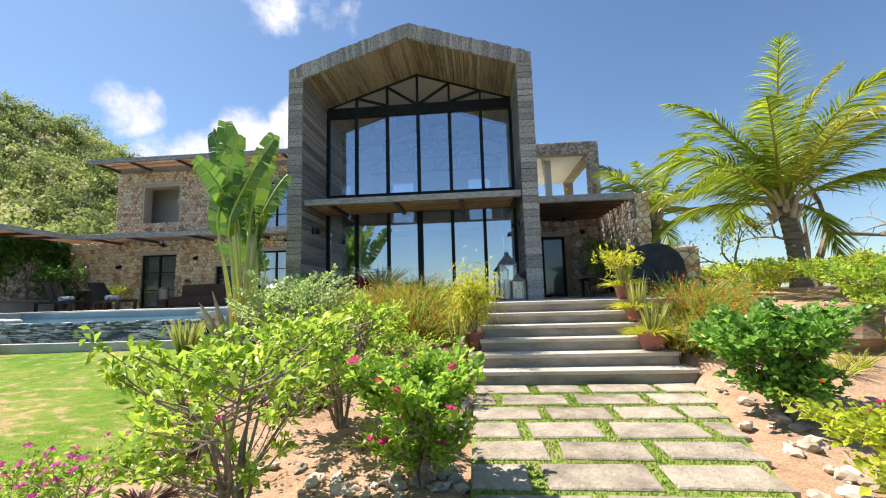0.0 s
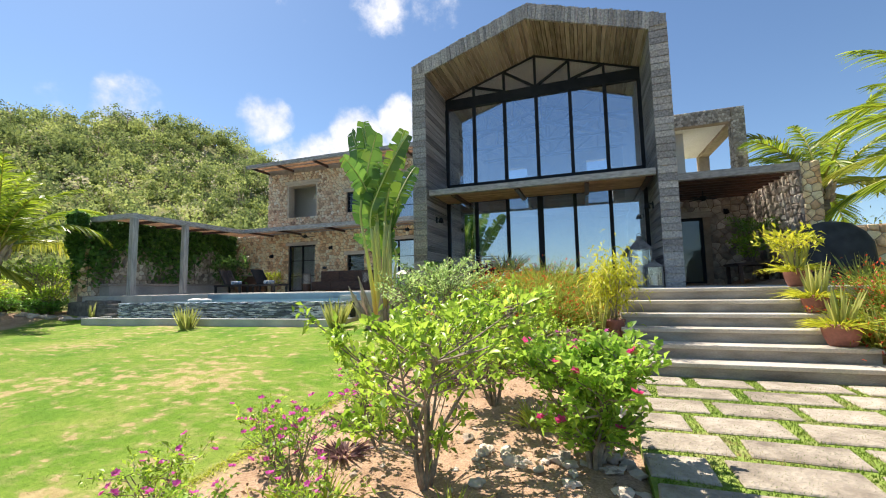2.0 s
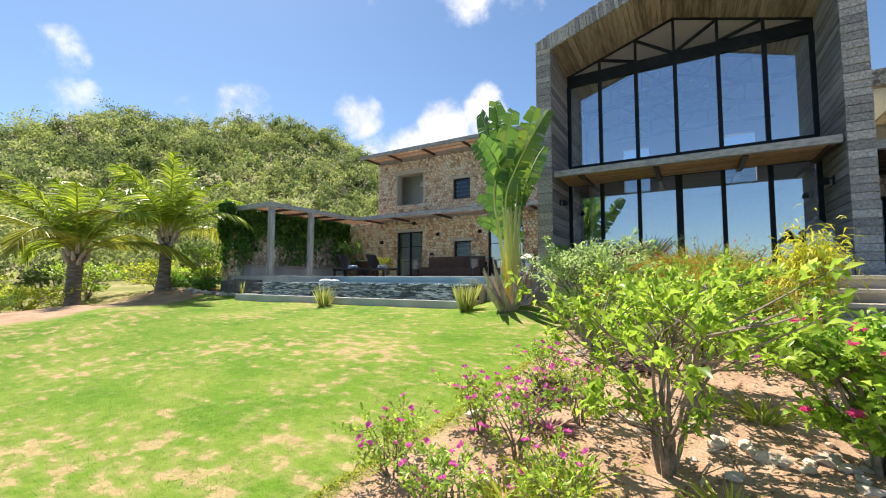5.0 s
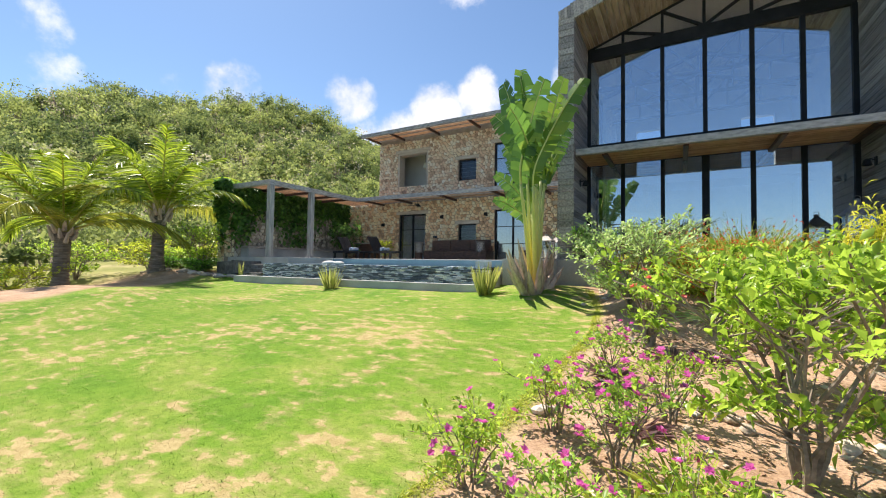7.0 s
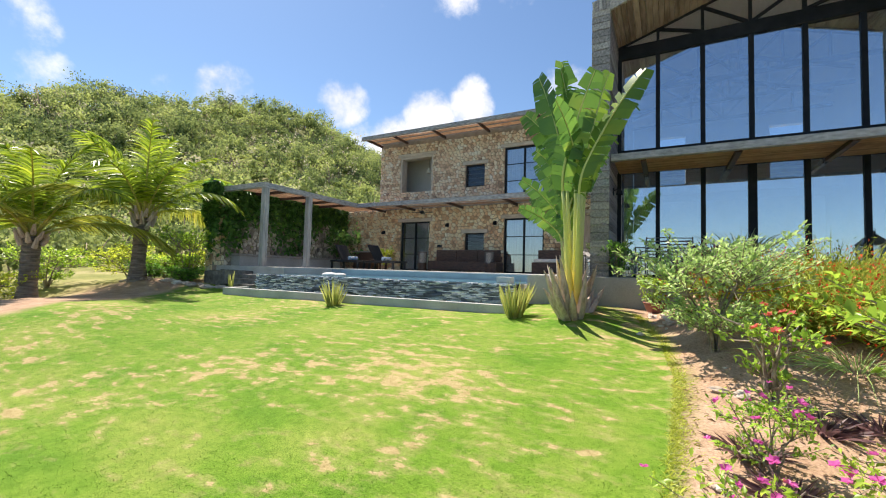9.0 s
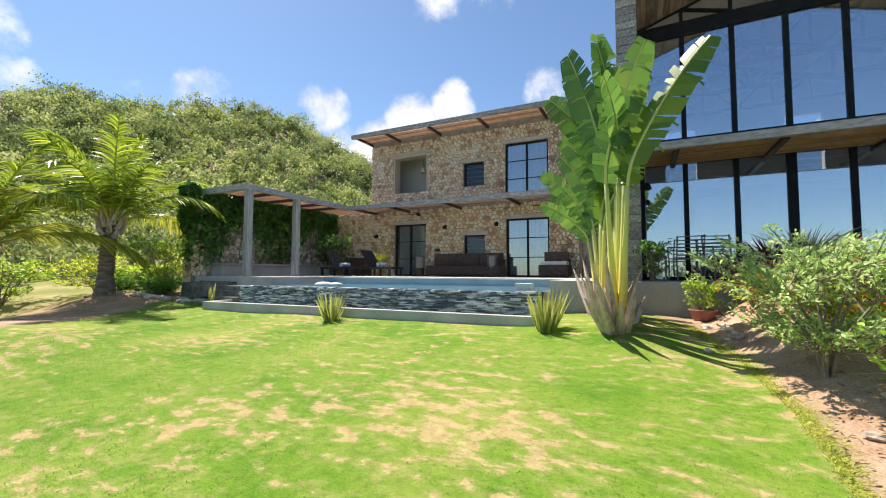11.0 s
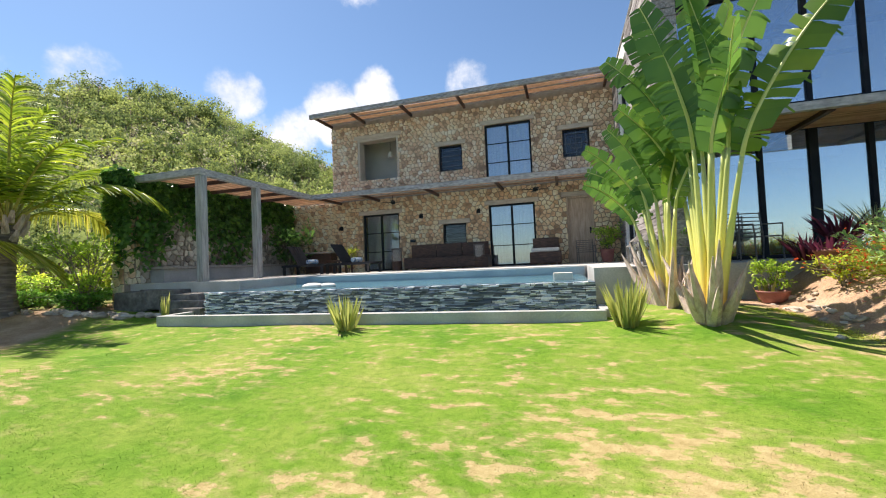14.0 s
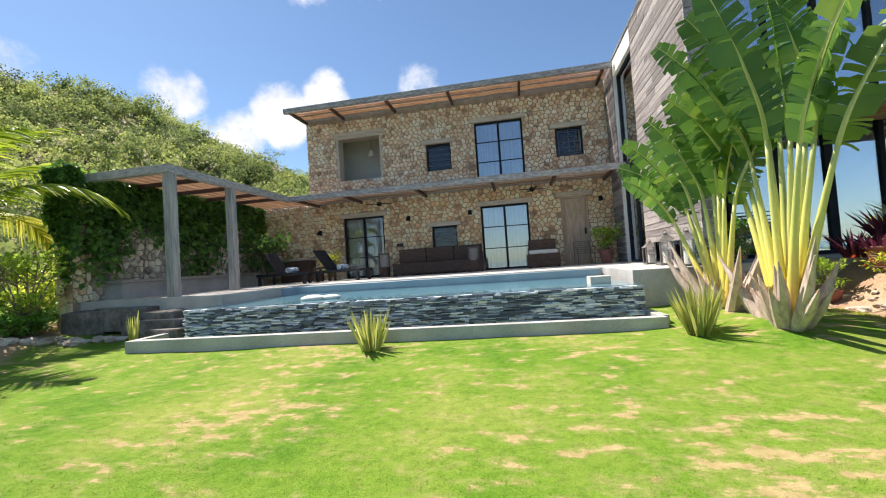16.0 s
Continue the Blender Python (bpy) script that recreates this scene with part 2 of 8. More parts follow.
cb.links.new(cx.outputs[0], cb.nodes["Material Output"].inputs["Surface"])
M["dark_wood"] = material("dark_stained_wood", [(0.25, (0.035, 0.018, 0.012)), (0.55, (0.085, 0.042, 0.027)), (0.8, (0.15, 0.08, 0.05))], 4, (2, 2, 8), 0.55, 0.2, 40, random=0.1)
M["black_wood"] = material("black_lounger_wood", [(0.3, (0.012, 0.013, 0.016)), (0.7, (0.03, 0.032, 0.038))], 5, (2, 6, 6), 0.5, 0.1)
M["door_wood"] = material("bleached_door_wood", [(0.25, (0.375, 0.275, 0.194)), (0.55, (0.525, 0.413, 0.312)), (0.8, (0.650, 0.537, 0.425))], 3, (7, 7, 1), 0.75, 0.2, 30)
M["glass"] = glass_material("tinted_window_glass", 0.42, (0.80, 0.87, 0.93))
M["glass_clear"] = glass_material("clear_glass", 0.05, (0.96, 0.97, 0.98))
M["glass_dark"] = glass_material("shaded_glass", 0.015, (0.5, 0.55, 0.6))
M["glass_door"] = glass_material("reflective_door_glass", 0.22, (0.96, 0.97, 0.98))
M["terracotta"] = material("terracotta", [(0.25, (0.22, 0.075, 0.06)), (0.6, (0.34, 0.13, 0.10)), (0.85, (0.46, 0.25, 0.2))], 6, rough=0.6, bump=0.15, coord="object")
M["bark"] = material("palm_bark", [(0.25, (0.10, 0.08, 0.065)), (0.55, (0.24, 0.195, 0.155)), (0.8, (0.38, 0.33, 0.28))], 3, (1, 1, 7), 0.9, 0.6, 14)
M["twig"] = material("shrub_wood", [(0.3, (0.16, 0.12, 0.085)), (0.7, (0.36, 0.30, 0.23))], 10, rough=0.9, bump=0.3)
M["rock"] = material("garden_rock", [(0.2, (0.288, 0.224, 0.172)), (0.5, (0.528, 0.437, 0.345)), (0.8, (0.720, 0.637, 0.529))], 5, rough=0.95, bump=0.6, bump_scale=18, random=0.2)
M["boulder"] = material("brown_boulder", [(0.2, (0.18, 0.10, 0.06)), (0.5, (0.32, 0.20, 0.12)), (0.8, (0.44, 0.31, 0.21))], 3, (1, 1, 5), 0.95, 0.6, 16)
M["white_cloth"] = material("cream_cushion", [(0.3, (0.66, 0.63, 0.57)), (0.7, (0.76, 0.73, 0.68))], 8, rough=0.95, bump=0.1)
M["blue_cloth"] = material("blue_white_towel", [(0.42, (0.15, 0.32, 0.55)), (0.52, (0.75, 0.8, 0.85))], 14, rough=0.95, bump=0.2)
M["cover"] = material("black_grill_cover", [(0.3, (0.012, 0.014, 0.016)), (0.7, (0.035, 0.038, 0.042))], 5, rough=0.7, bump=0.4, bump_scale=6)
M["rattan"] = material("grey_rattan", [(0.3, (0.12, 0.10, 0.09)), (0.7, (0.28, 0.25, 0.22))], 30, rough=0.7, bump=0.3)
M["lantern"] = material("lantern_zinc", [(0.3, (0.144, 0.132, 0.120)), (0.7, (0.288, 0.272, 0.248))], 10, rough=0.5, bump=0.1, metal=0.4)
M["candle"] = material("candle_wax", [(0.3, (0.80, 0.76, 0.68)), (0.7, (0.86, 0.82, 0.75))], 5, rough=0.5, bump=0.0)
M["dark_rock"] = material("dark_step_stone", [(0.2, (0.07, 0.06, 0.05)), (0.5, (0.17, 0.15, 0.13)), (0.8, (0.32, 0.29, 0.26))], 4, rough=0.95, bump=0.6, bump_scale=16)
M["seat_wood"] = material("pale_bench_slab", [(0.3, (0.30, 0.26, 0.22)), (0.7, (0.44, 0.40, 0.35))], 3, (1, 6, 6), 0.85, 0.3)


# ---- mesh helpers ----
def mesh_from(name, verts, faces, mat=None, smooth=False):
    me = bpy.data.meshes.new(name)
    me.from_pydata([tuple(v) for v in verts], [], faces)
    me.validate()
    me.update()
    if mat:
        me.materials.append(mat)
    if smooth:
        me.polygons.foreach_set("use_smooth", [True] * len(me.polygons))
    return me


def thing(name, label, category, group="", kind="", at=(0, 0, 0), rz=0):
    ob = new(name)
    ob.matrix_world = pose(*at, 0, 0, rz)
    ob.empty_display_size = 0.1
    return tagged(ob, label, category, group, kind)


def part(name, bm, mat, parent=None, label="", smooth=False):
    """Links a bmesh, or a mesh, as one object under a thing or under a part; places are in the parent's own space."""
    if isinstance(bm, bmesh.types.BMesh):
        me = bpy.data.meshes.new(name)
        bm.to_mesh(me)
        bm.free()
        if mat:
            me.materials.append(mat)
        if smooth:
            me.polygons.foreach_set("use_smooth", [True] * len(me.polygons))
    else:
        me = bm
    ob = new(name, me)
    ob.parent = parent
    if label:
        ob["label"] = label
    return ob


def setting(name, bm, mat, label, category, kind="structure", smooth=False):
    return tagged(part(name, bm, mat, None, "", smooth), label, category, "", kind)


BOX_F = [(0, 3, 2, 1), (4, 5, 6, 7), (0, 1, 5, 4), (1, 2, 6, 5), (2, 3, 7, 6), (3, 0, 4, 7)]


def box_into(bm, lo, hi, bevel=0.0, jit=0.0):
    (x0, y0, z0), (x1, y1, z1) = lo, hi
    c = [(x0, y0, z0), (x1, y0, z0), (x1, y1, z0), (x0, y1, z0), (x0, y0, z1), (x1, y0, z1), (x1, y1, z1), (x0, y1, z1)]
    vs = [bm.verts.new([k + random.uniform(-jit, jit) for k in v]) for v in c]
    fs = [bm.faces.new([vs[i] for i in f]) for f in BOX_F]
    if bevel:
        es = list({e for f in fs for e in f.edges})
        bmesh.ops.bevel(bm, geom=es, offset=bevel, segments=2, affect="EDGES", profile=0.6)
    return bm


def box(lo, hi, bevel=0.0, jit=0.0):
    return box_into(bmesh.new(), lo, hi, bevel, jit)


def box_mesh(name, lo, hi, mat, jit=0.0):
    (x0, y0, z0), (x1, y1, z1) = lo, hi
    c = [(x0, y0, z0), (x1, y0, z0), (x1, y1, z0), (x0, y1, z0), (x0, y0, z1), (x1, y0, z1), (x1, y1, z1), (x0, y1, z1)]
    return mesh_from(name, [[k + random.uniform(-jit, jit) for k in v] for v in c], BOX_F, mat)


def bar_into(bm, a, b, w, h=None, bevel=0.0):
    """A square bar from a to b."""
    a, b = Vector(a), Vector(b)
    h = h or w
    d = (b - a).normalized()
    up = Vector((0, 0, 1)) if abs(d.z) < 0.95 else Vector((0, 1, 0))
    s = d.cross(up).normalized()
    u = s.cross(d).normalized()
    ring = [(-w / 2, -h / 2), (w / 2, -h / 2), (w / 2, h / 2), (-w / 2, h / 2)]
    va = [bm.verts.new(a + s * p + u * q) for p, q in ring]
    vb = [bm.verts.new(b + s * p + u * q) for p, q in ring]
    fs = [bm.faces.new(va[::-1]), bm.faces.new(vb)]
    for i in range(4):
        j = (i + 1) % 4
        fs.append(bm.faces.new((va[i], va[j], vb[j], vb[i])))
    if bevel:
        bmesh.ops.bevel(bm, geom=list({e for f in fs for e in f.edges}), offset=bevel, segments=1, affect="EDGES")
    bmesh.ops.recalc_face_normals(bm, faces=bm.faces)
    return bm


def bar(a, b, w, h=None, bevel=0.0):
    return bar_into(bmesh.new(), a, b, w, h, bevel)


def tube_into(bm, pts, radii, sides=6, cap=True):
    pts = [Vector(p) for p in pts]
    rings = []
    for i, p in enumerate(pts):
        d = (pts[min(i + 1, len(pts) - 1)] - pts[max(i - 1, 0)]).normalized()
        ref = Vector((1, 0, 0)) if abs(d.x) < 0.9 else Vector((0, 1, 0))
        s = d.cross(ref).normalized()
        u = s.cross(d)
        r = radii[i] if hasattr(radii, "__len__") else radii
        rings.append([bm.verts.new(p + (s * math.cos(a) + u * math.sin(a)) * r) for a in [k * math.tau / sides for k in range(sides)]])
    for ra, rb in zip(rings, rings[1:]):
        for k in range(sides):
            j = (k + 1) % sides
            bm.faces.new((ra[k], ra[j], rb[j], rb[k]))
    if cap:
        bm.faces.new(rings[0][::-1])
        bm.faces.new(rings[-1])
    bmesh.ops.recalc_face_normals(bm, faces=bm.faces)
    return bm


def tube(pts, radii, sides=6, cap=True):
    return tube_into(bmesh.new(), pts, radii, sides, cap)


def lathe(profile, sides=20, lump=0.0):
    """A turned shape from (radius, z) pairs."""
    bm = bmesh.new()
    rings = []
    for r, z in profile:
        rings.append([bm.verts.new((r * (1 + random.uniform(-lump, lump)) * math.cos(k * math.tau / sides), r * math.sin(k * math.tau / sides), z)) for k in range(sides)])
    for ra, rb in zip(rings, rings[1:]):
        for k in range(sides):
            j = (k + 1) % sides
            bm.faces.new((ra[k], ra[j], rb[j], rb[k]))
    bm.faces.new(rings[0][::-1])
    bm.faces.new(rings[-1])
    bmesh.ops.remove_doubles(bm, verts=bm.verts, dist=1e-4)
    bmesh.ops.recalc_face_normals(bm, faces=bm.faces)
    return bm


def wall_panel(along, a0, a1, z0, z1, depth0, depth1, holes):
    """A wall with rectangular holes right through it. along 'x': a is x and depth is y; along 'y': a is y and depth is x."""
    xs = sorted({a0, a1, *[h[0] for h in holes], *[h[1] for h in holes]})
    zs = sorted({z0, z1, *[h[2] for h in holes], *[h[3] for h in holes]})
    bm = bmesh.new()
    for i in range(len(xs) - 1):
        for j in range(len(zs) - 1):
            cx, cz = (xs[i] + xs[i + 1]) / 2, (zs[j] + zs[j + 1]) / 2
            if any(h[0] < cx < h[1] and h[2] < cz < h[3] for h in holes):
                continue
            if along == "x":
                box_into(bm, (xs[i], depth0, zs[j]), (xs[i + 1], depth1, zs[j + 1]))
            else:
                box_into(bm, (depth0, xs[i], zs[j]), (depth1, xs[i + 1], zs[j + 1]))
    bmesh.ops.remove_doubles(bm, verts=bm.verts, dist=1e-4)
    seen = {}
    for f in bm.faces:
        seen.setdefault(frozenset(v.index for v in f.verts), []).append(f)
    bm.verts.index_update()
    seen = {}
    for f in bm.faces:
        seen.setdefault(frozenset(v.index for v in f.verts), []).append(f)
    bmesh.ops.delete(bm, geom=[f for fs in seen.values() if len(fs) > 1 for f in fs], context="FACES_ONLY")
    return bm


def clip(poly, nx, ny, d):
    """The part of a convex polygon where nx*x + ny*y <= d."""
    out = []
    for i, p in enumerate(poly):
        q = poly[(i + 1) % len(poly)]
        a, b = nx * p[0] + ny * p[1] - d, nx * q[0] + ny * q[1] - d
        if a <= 0:
            out.append(p)
        if (a < 0 < b) or (b < 0 < a):
            t = a / (a - b)
            out.append((p[0] + (q[0] - p[0]) * t, p[1] + (q[1] - p[1]) * t))
    return out


def rubble(a0, a1, z0, z1, holes, size, gap, rng):
    """Irregular stones that fill a rectangle of wall, as polygons in the wall's own plane."""
    nx, nz = max(1, round((a1 - a0) / size)), max(1, round((z1 - z0) / (size * 0.85)))
    sx, sz = (a1 - a0) / nx, (z1 - z0) / nz
    seed = {(i, j): (a0 + (i + 0.5 + rng.uniform(-0.38, 0.38) + (0.25 if j % 2 else -0.25)) * sx, z0 + (j + 0.5 + rng.uniform(-0.36, 0.36)) * sz)
            for i in range(-2, nx + 2) for j in range(-2, nz + 2)}
    out = []
    for i in range(-1, nx + 1):
        for j in range(-1, nz + 1):
            c = seed[i, j]
            poly = [(a0, z0), (a1, z0), (a1, z1), (a0, z1)]
            for di in (-2, -1, 0, 1, 2):
                for dj in (-2, -1, 0, 1, 2):
                    o = seed.get((i + di, j + dj))
                    if (di or dj) and o and len(poly) > 2:
                        vx, vz = o[0] - c[0], o[1] - c[1]
                        ln = math.hypot(vx, vz)
                        poly = clip(poly, vx / ln, vz / ln, (vx * (o[0] + c[0]) + vz * (o[1] + c[1])) / 2 / ln - gap / 2)
            for h in holes:
                if len(poly) < 3:
                    break
                px, pz = [p[0] for p in poly], [p[1] for p in poly]
                if max(px) <= h[0] or min(px) >= h[1] or max(pz) <= h[2] or min(pz) >= h[3]:
                    continue
                cuts = [(c[0] - h[0], (1, 0, h[0])), (h[1] - c[0], (-1, 0, -h[1])), (c[1] - h[2], (0, 1, h[2])), (h[3] - c[1], (0, -1, -h[3]))]
                poly = clip(poly, *min(cuts)[1])
            if len(poly) < 3:
                continue
            area = abs(sum(p[0] * q[1] - q[0] * p[1] for p, q in zip(poly, poly[1:] + poly[:1]))) / 2
            if area > 0.0035:
                out.append(poly)
    return out


def stone_geometry(poly, proud, rng):
    """One stone: a base outline, a shoulder and a smaller, uneven crown; out of the wall is -z here."""
    cx, cz = sum(p[0] for p in poly) / len(poly), sum(p[1] for p in poly) / len(poly)
    n = len(poly)
    pr = proud * rng.uniform(0.5, 1.3)
    v = [(p[0] - cx, 0.0, p[1] - cz) for p in poly]
    v += [((p[0] - cx) * 0.95, -pr * rng.uniform(0.5, 0.8), (p[1] - cz) * 0.95) for p in poly]
    v += [((p[0] - cx) * 0.68, -pr * rng.uniform(0.85, 1.2), (p[1] - cz) * 0.68) for p in poly]
    f = []
    for r in (0, n):
        for k in range(n):
            j = (k + 1) % n
            f.append((r + k, r + j, r + n + j, r + n + k))
    f.append(tuple(range(2 * n, 3 * n)))
    return (cx, cz), v, f


def stone_face(wall, along, plane, side, polys, proud, mat, mat_rest, singles, rng):
    """Stones laid on the face of a wall. Those for which singles(a, z) holds are objects of their own, the rest is joined."""
    rest_v, rest_f, made = [], [], 0
    for poly in polys:
        (cx, cz), v, f = stone_geometry(poly, proud, rng)
        if along == "x":
            v = [(x, side * -y, z) for x, y, z in v]
            at = (cx, plane, cz)
        else:
            v = [(side * -y, x, z) for x, y, z in v]
            at = (plane, cx, cz)
        if made < 290 and singles(cx, cz):
            ob = part("stone", mesh_from("stone", v, f, mat), None, wall)
            ob.location = at
            made += 1
        else:
            b = len(rest_v)
            rest_v += [(x + at[0], y + at[1], z + at[2]) for x, y, z in v]
            rest_f += [tuple(b + i for i in q) for q in f]
    if rest_f:
        tagged(part("stonework", mesh_from("stonework", rest_v, rest_f, mat_rest), None, wall), kind="stuff")


def smooth01(t):
    t = max(0.0, min(1.0, t))
    return t * t * (3 - 2 * t)


# ---- ground ----
def ridge_elevation(az):
    """The skyline's height in degrees, by degrees left of +y, seen from the start of the walk."""
    return float(np.interp(az, [-180, -60, -30, 0, 15, 30, 40, 45, 52, 62, 71, 76, 95, 120, 150, 180], [0, 0.3, 0.2, 0, 6, 11.5, 14.6, 16.8, 17.6, 16.3, 14.4, 12.4, 8, 3, 0, 0]))


def ground_height(x, y):
    z = float(np.interp(y, [-60, -25, -6, -2, 0, 2, 4, 5.5, 7.5, 9, 16], [-14, -5, -0.75, -0.22, -0.05, 0.1, 0.31, 0.42, 0.62, 0.75, 0.8]))
    z += 0.27 * smooth01((-8.5 - x) / 4) * smooth01((6.5 - y) / 3) * smooth01((y + 3) / 4)
    z += 0.62 * smooth01((y - 4.2) / 4.2) * smooth01((x + 3.35) / 1.1) * smooth01((2.5 - x) / 0.5 + (1 if x > 2.5 else 0))
    z += (0.5 * smooth01((y - 2.5) / 5) + 0.22 * smooth01((y - 5) / 5)) * smooth01((x - 2.3) / 1.6)
    r = math.hypot(x + 1, y)
    az = math.degrees(math.atan2(-(x + 1), y))
    if r > 15:
        e = ridge_elevation(az)
        if e > 0.25:
            t = smooth01((r - 17) / 95) * smooth01((330 - r) / 200)
            z = z * (1 - smooth01((r - 17) / 30)) + 0.9 * smooth01((r - 17) / 30) + min(r, 115) * math.tan(radians(e)) * t
            z += (noise.noise((x * 0.05, y * 0.05, 3)) * 3.0 + noise.noise((x * 0.013, y * 0.013, 7)) * 5) * smooth01((r - 28) / 60) * smooth01(e / 9)
            z -= 25 * smooth01((r - 330) / 400)
        if abs(az) > 90 or e <= 0.25:
            z -= 26 * smooth01((r - 24) / 90) * (1 - smooth01((e - 0.2) / 4))
        if x < -13.5 and y < 8:
            z -= 0.9 * smooth01((-13.5 - x) / 9) * smooth01((6 - y) / 5) * smooth01((60 - r) / 30)
    z += 0.16 * math.exp(-((x + 4.2) ** 2 + (y - 7.8) ** 2) / 1.3)
    z += 0.27 * math.exp(-((x + 18.0) ** 2 + (y - 7.4) ** 2) / 3.0) - 0.5 * math.exp(-((x + 19.6) ** 2 + (y - 4.9) ** 2) / 3.5)
    if y < 3.4:
        w = smooth01((x + 1.7) / 1.4) * smooth01((4.2 - x) / 1.6) * smooth01((3.4 - y) / 0.8) * smooth01((y + 11) / 4)
        z = z * (1 - w) + max(z, 0.335 + (y - 5.43) * 0.04) * w
    if -0.3 < x < 3.2 and -7.6 < y < 7.2:
        cover = smooth01((x + 0.26) / 0.16) * smooth01((2.66 - min(5.2, max(0, 5.4 - y)) * 0.3 - x) / 0.14 + 0.5)
        z = z * (1 - cover) + min(z, 0.28 + (y - 5.43) * 0.04) * cover
    z += 0.02 * noise.noise((x * 0.7, y * 0.7, 0)) + 0.008 * noise.noise((x * 2.3, y * 2.3, 5))
    return z


def bed_edge(y):
    return float(np.interp(y, [-3, 0, 2, 3.3, 4.5, 5.2, 6.6, 8.0, 9.0], [-3.5, -3.35, -3.12, -3.0, -2.95, -2.93, -3.1, -3.5, -3.9]))


def lawn_back(x):
    return float(np.interp(x, [-30, -19, -16.6, -15.6, -14.9, -14.1, -13.6], [2.0, 2.5, 5.2, 6.2, 7.2, 8.3, 9.0]))


def lawn_amount(x, y):
    a = smooth01((bed_edge(y) - x) / 0.12 + 0.5)
    left = float(np.interp(y, [-6, 0, 2.6, 4.2, 6.3, 8.4, 9], [-14.5, -12.6, -12.7, -13.9, -15.4, -16.4, -16.4]))
    w = 0.35 * noise.noise((x * 0.8, y * 0.8, 2))
    a *= smooth01((x - left + w) / 0.5 + 0.5)
    a *= smooth01((10 - y) / 0.5) * smooth01((y + 9) / 2)
    if x > -0.3:
        a = 0
    return a


def wild_amount(x, y):
    r = math.hypot(x + 1, y)
    a = smooth01((r - 18.5 + 2 * noise.noise((x * 0.4, y * 0.4, 9))) / 3)
    return max(a, smooth01((x - 7.5) / 3) * 0.5)


def build_ground():
    def axis(fine0, fine1, step, far):
        mid = list(np.arange(fine0, fine1, step))
        out, s = [], step
        v = fine1
        while v < far:
            out.append(v)
            s *= 1.13
            v += s
        left, s, v = [], step, fine0
        while v > -far:
            s *= 1.13
            v -= s
            left.append(v)
        return left[::-1] + mid + out
    xs, ys = axis(-17.5, 6.0, 0.16, 3500), axis(-4.0, 9.5, 0.16, 3500)
    nx, ny = len(xs), len(ys)
    verts = [(x, y, ground_height(x, y)) for y in ys for x in xs]
    faces = [(j * nx + i, j * nx + i + 1, (j + 1) * nx + i + 1, (j + 1) * nx + i) for j in range(ny - 1) for i in range(nx - 1)]
    me = mesh_from("ground", verts, faces, smooth=True)
    for name, fn in (("lawn", lawn_amount), ("wild", wild_amount)):
        at = me.attributes.new(name, "FLOAT", "POINT")
        at.data.foreach_set("value", [fn(v[0], v[1]) for v in verts])
    return me


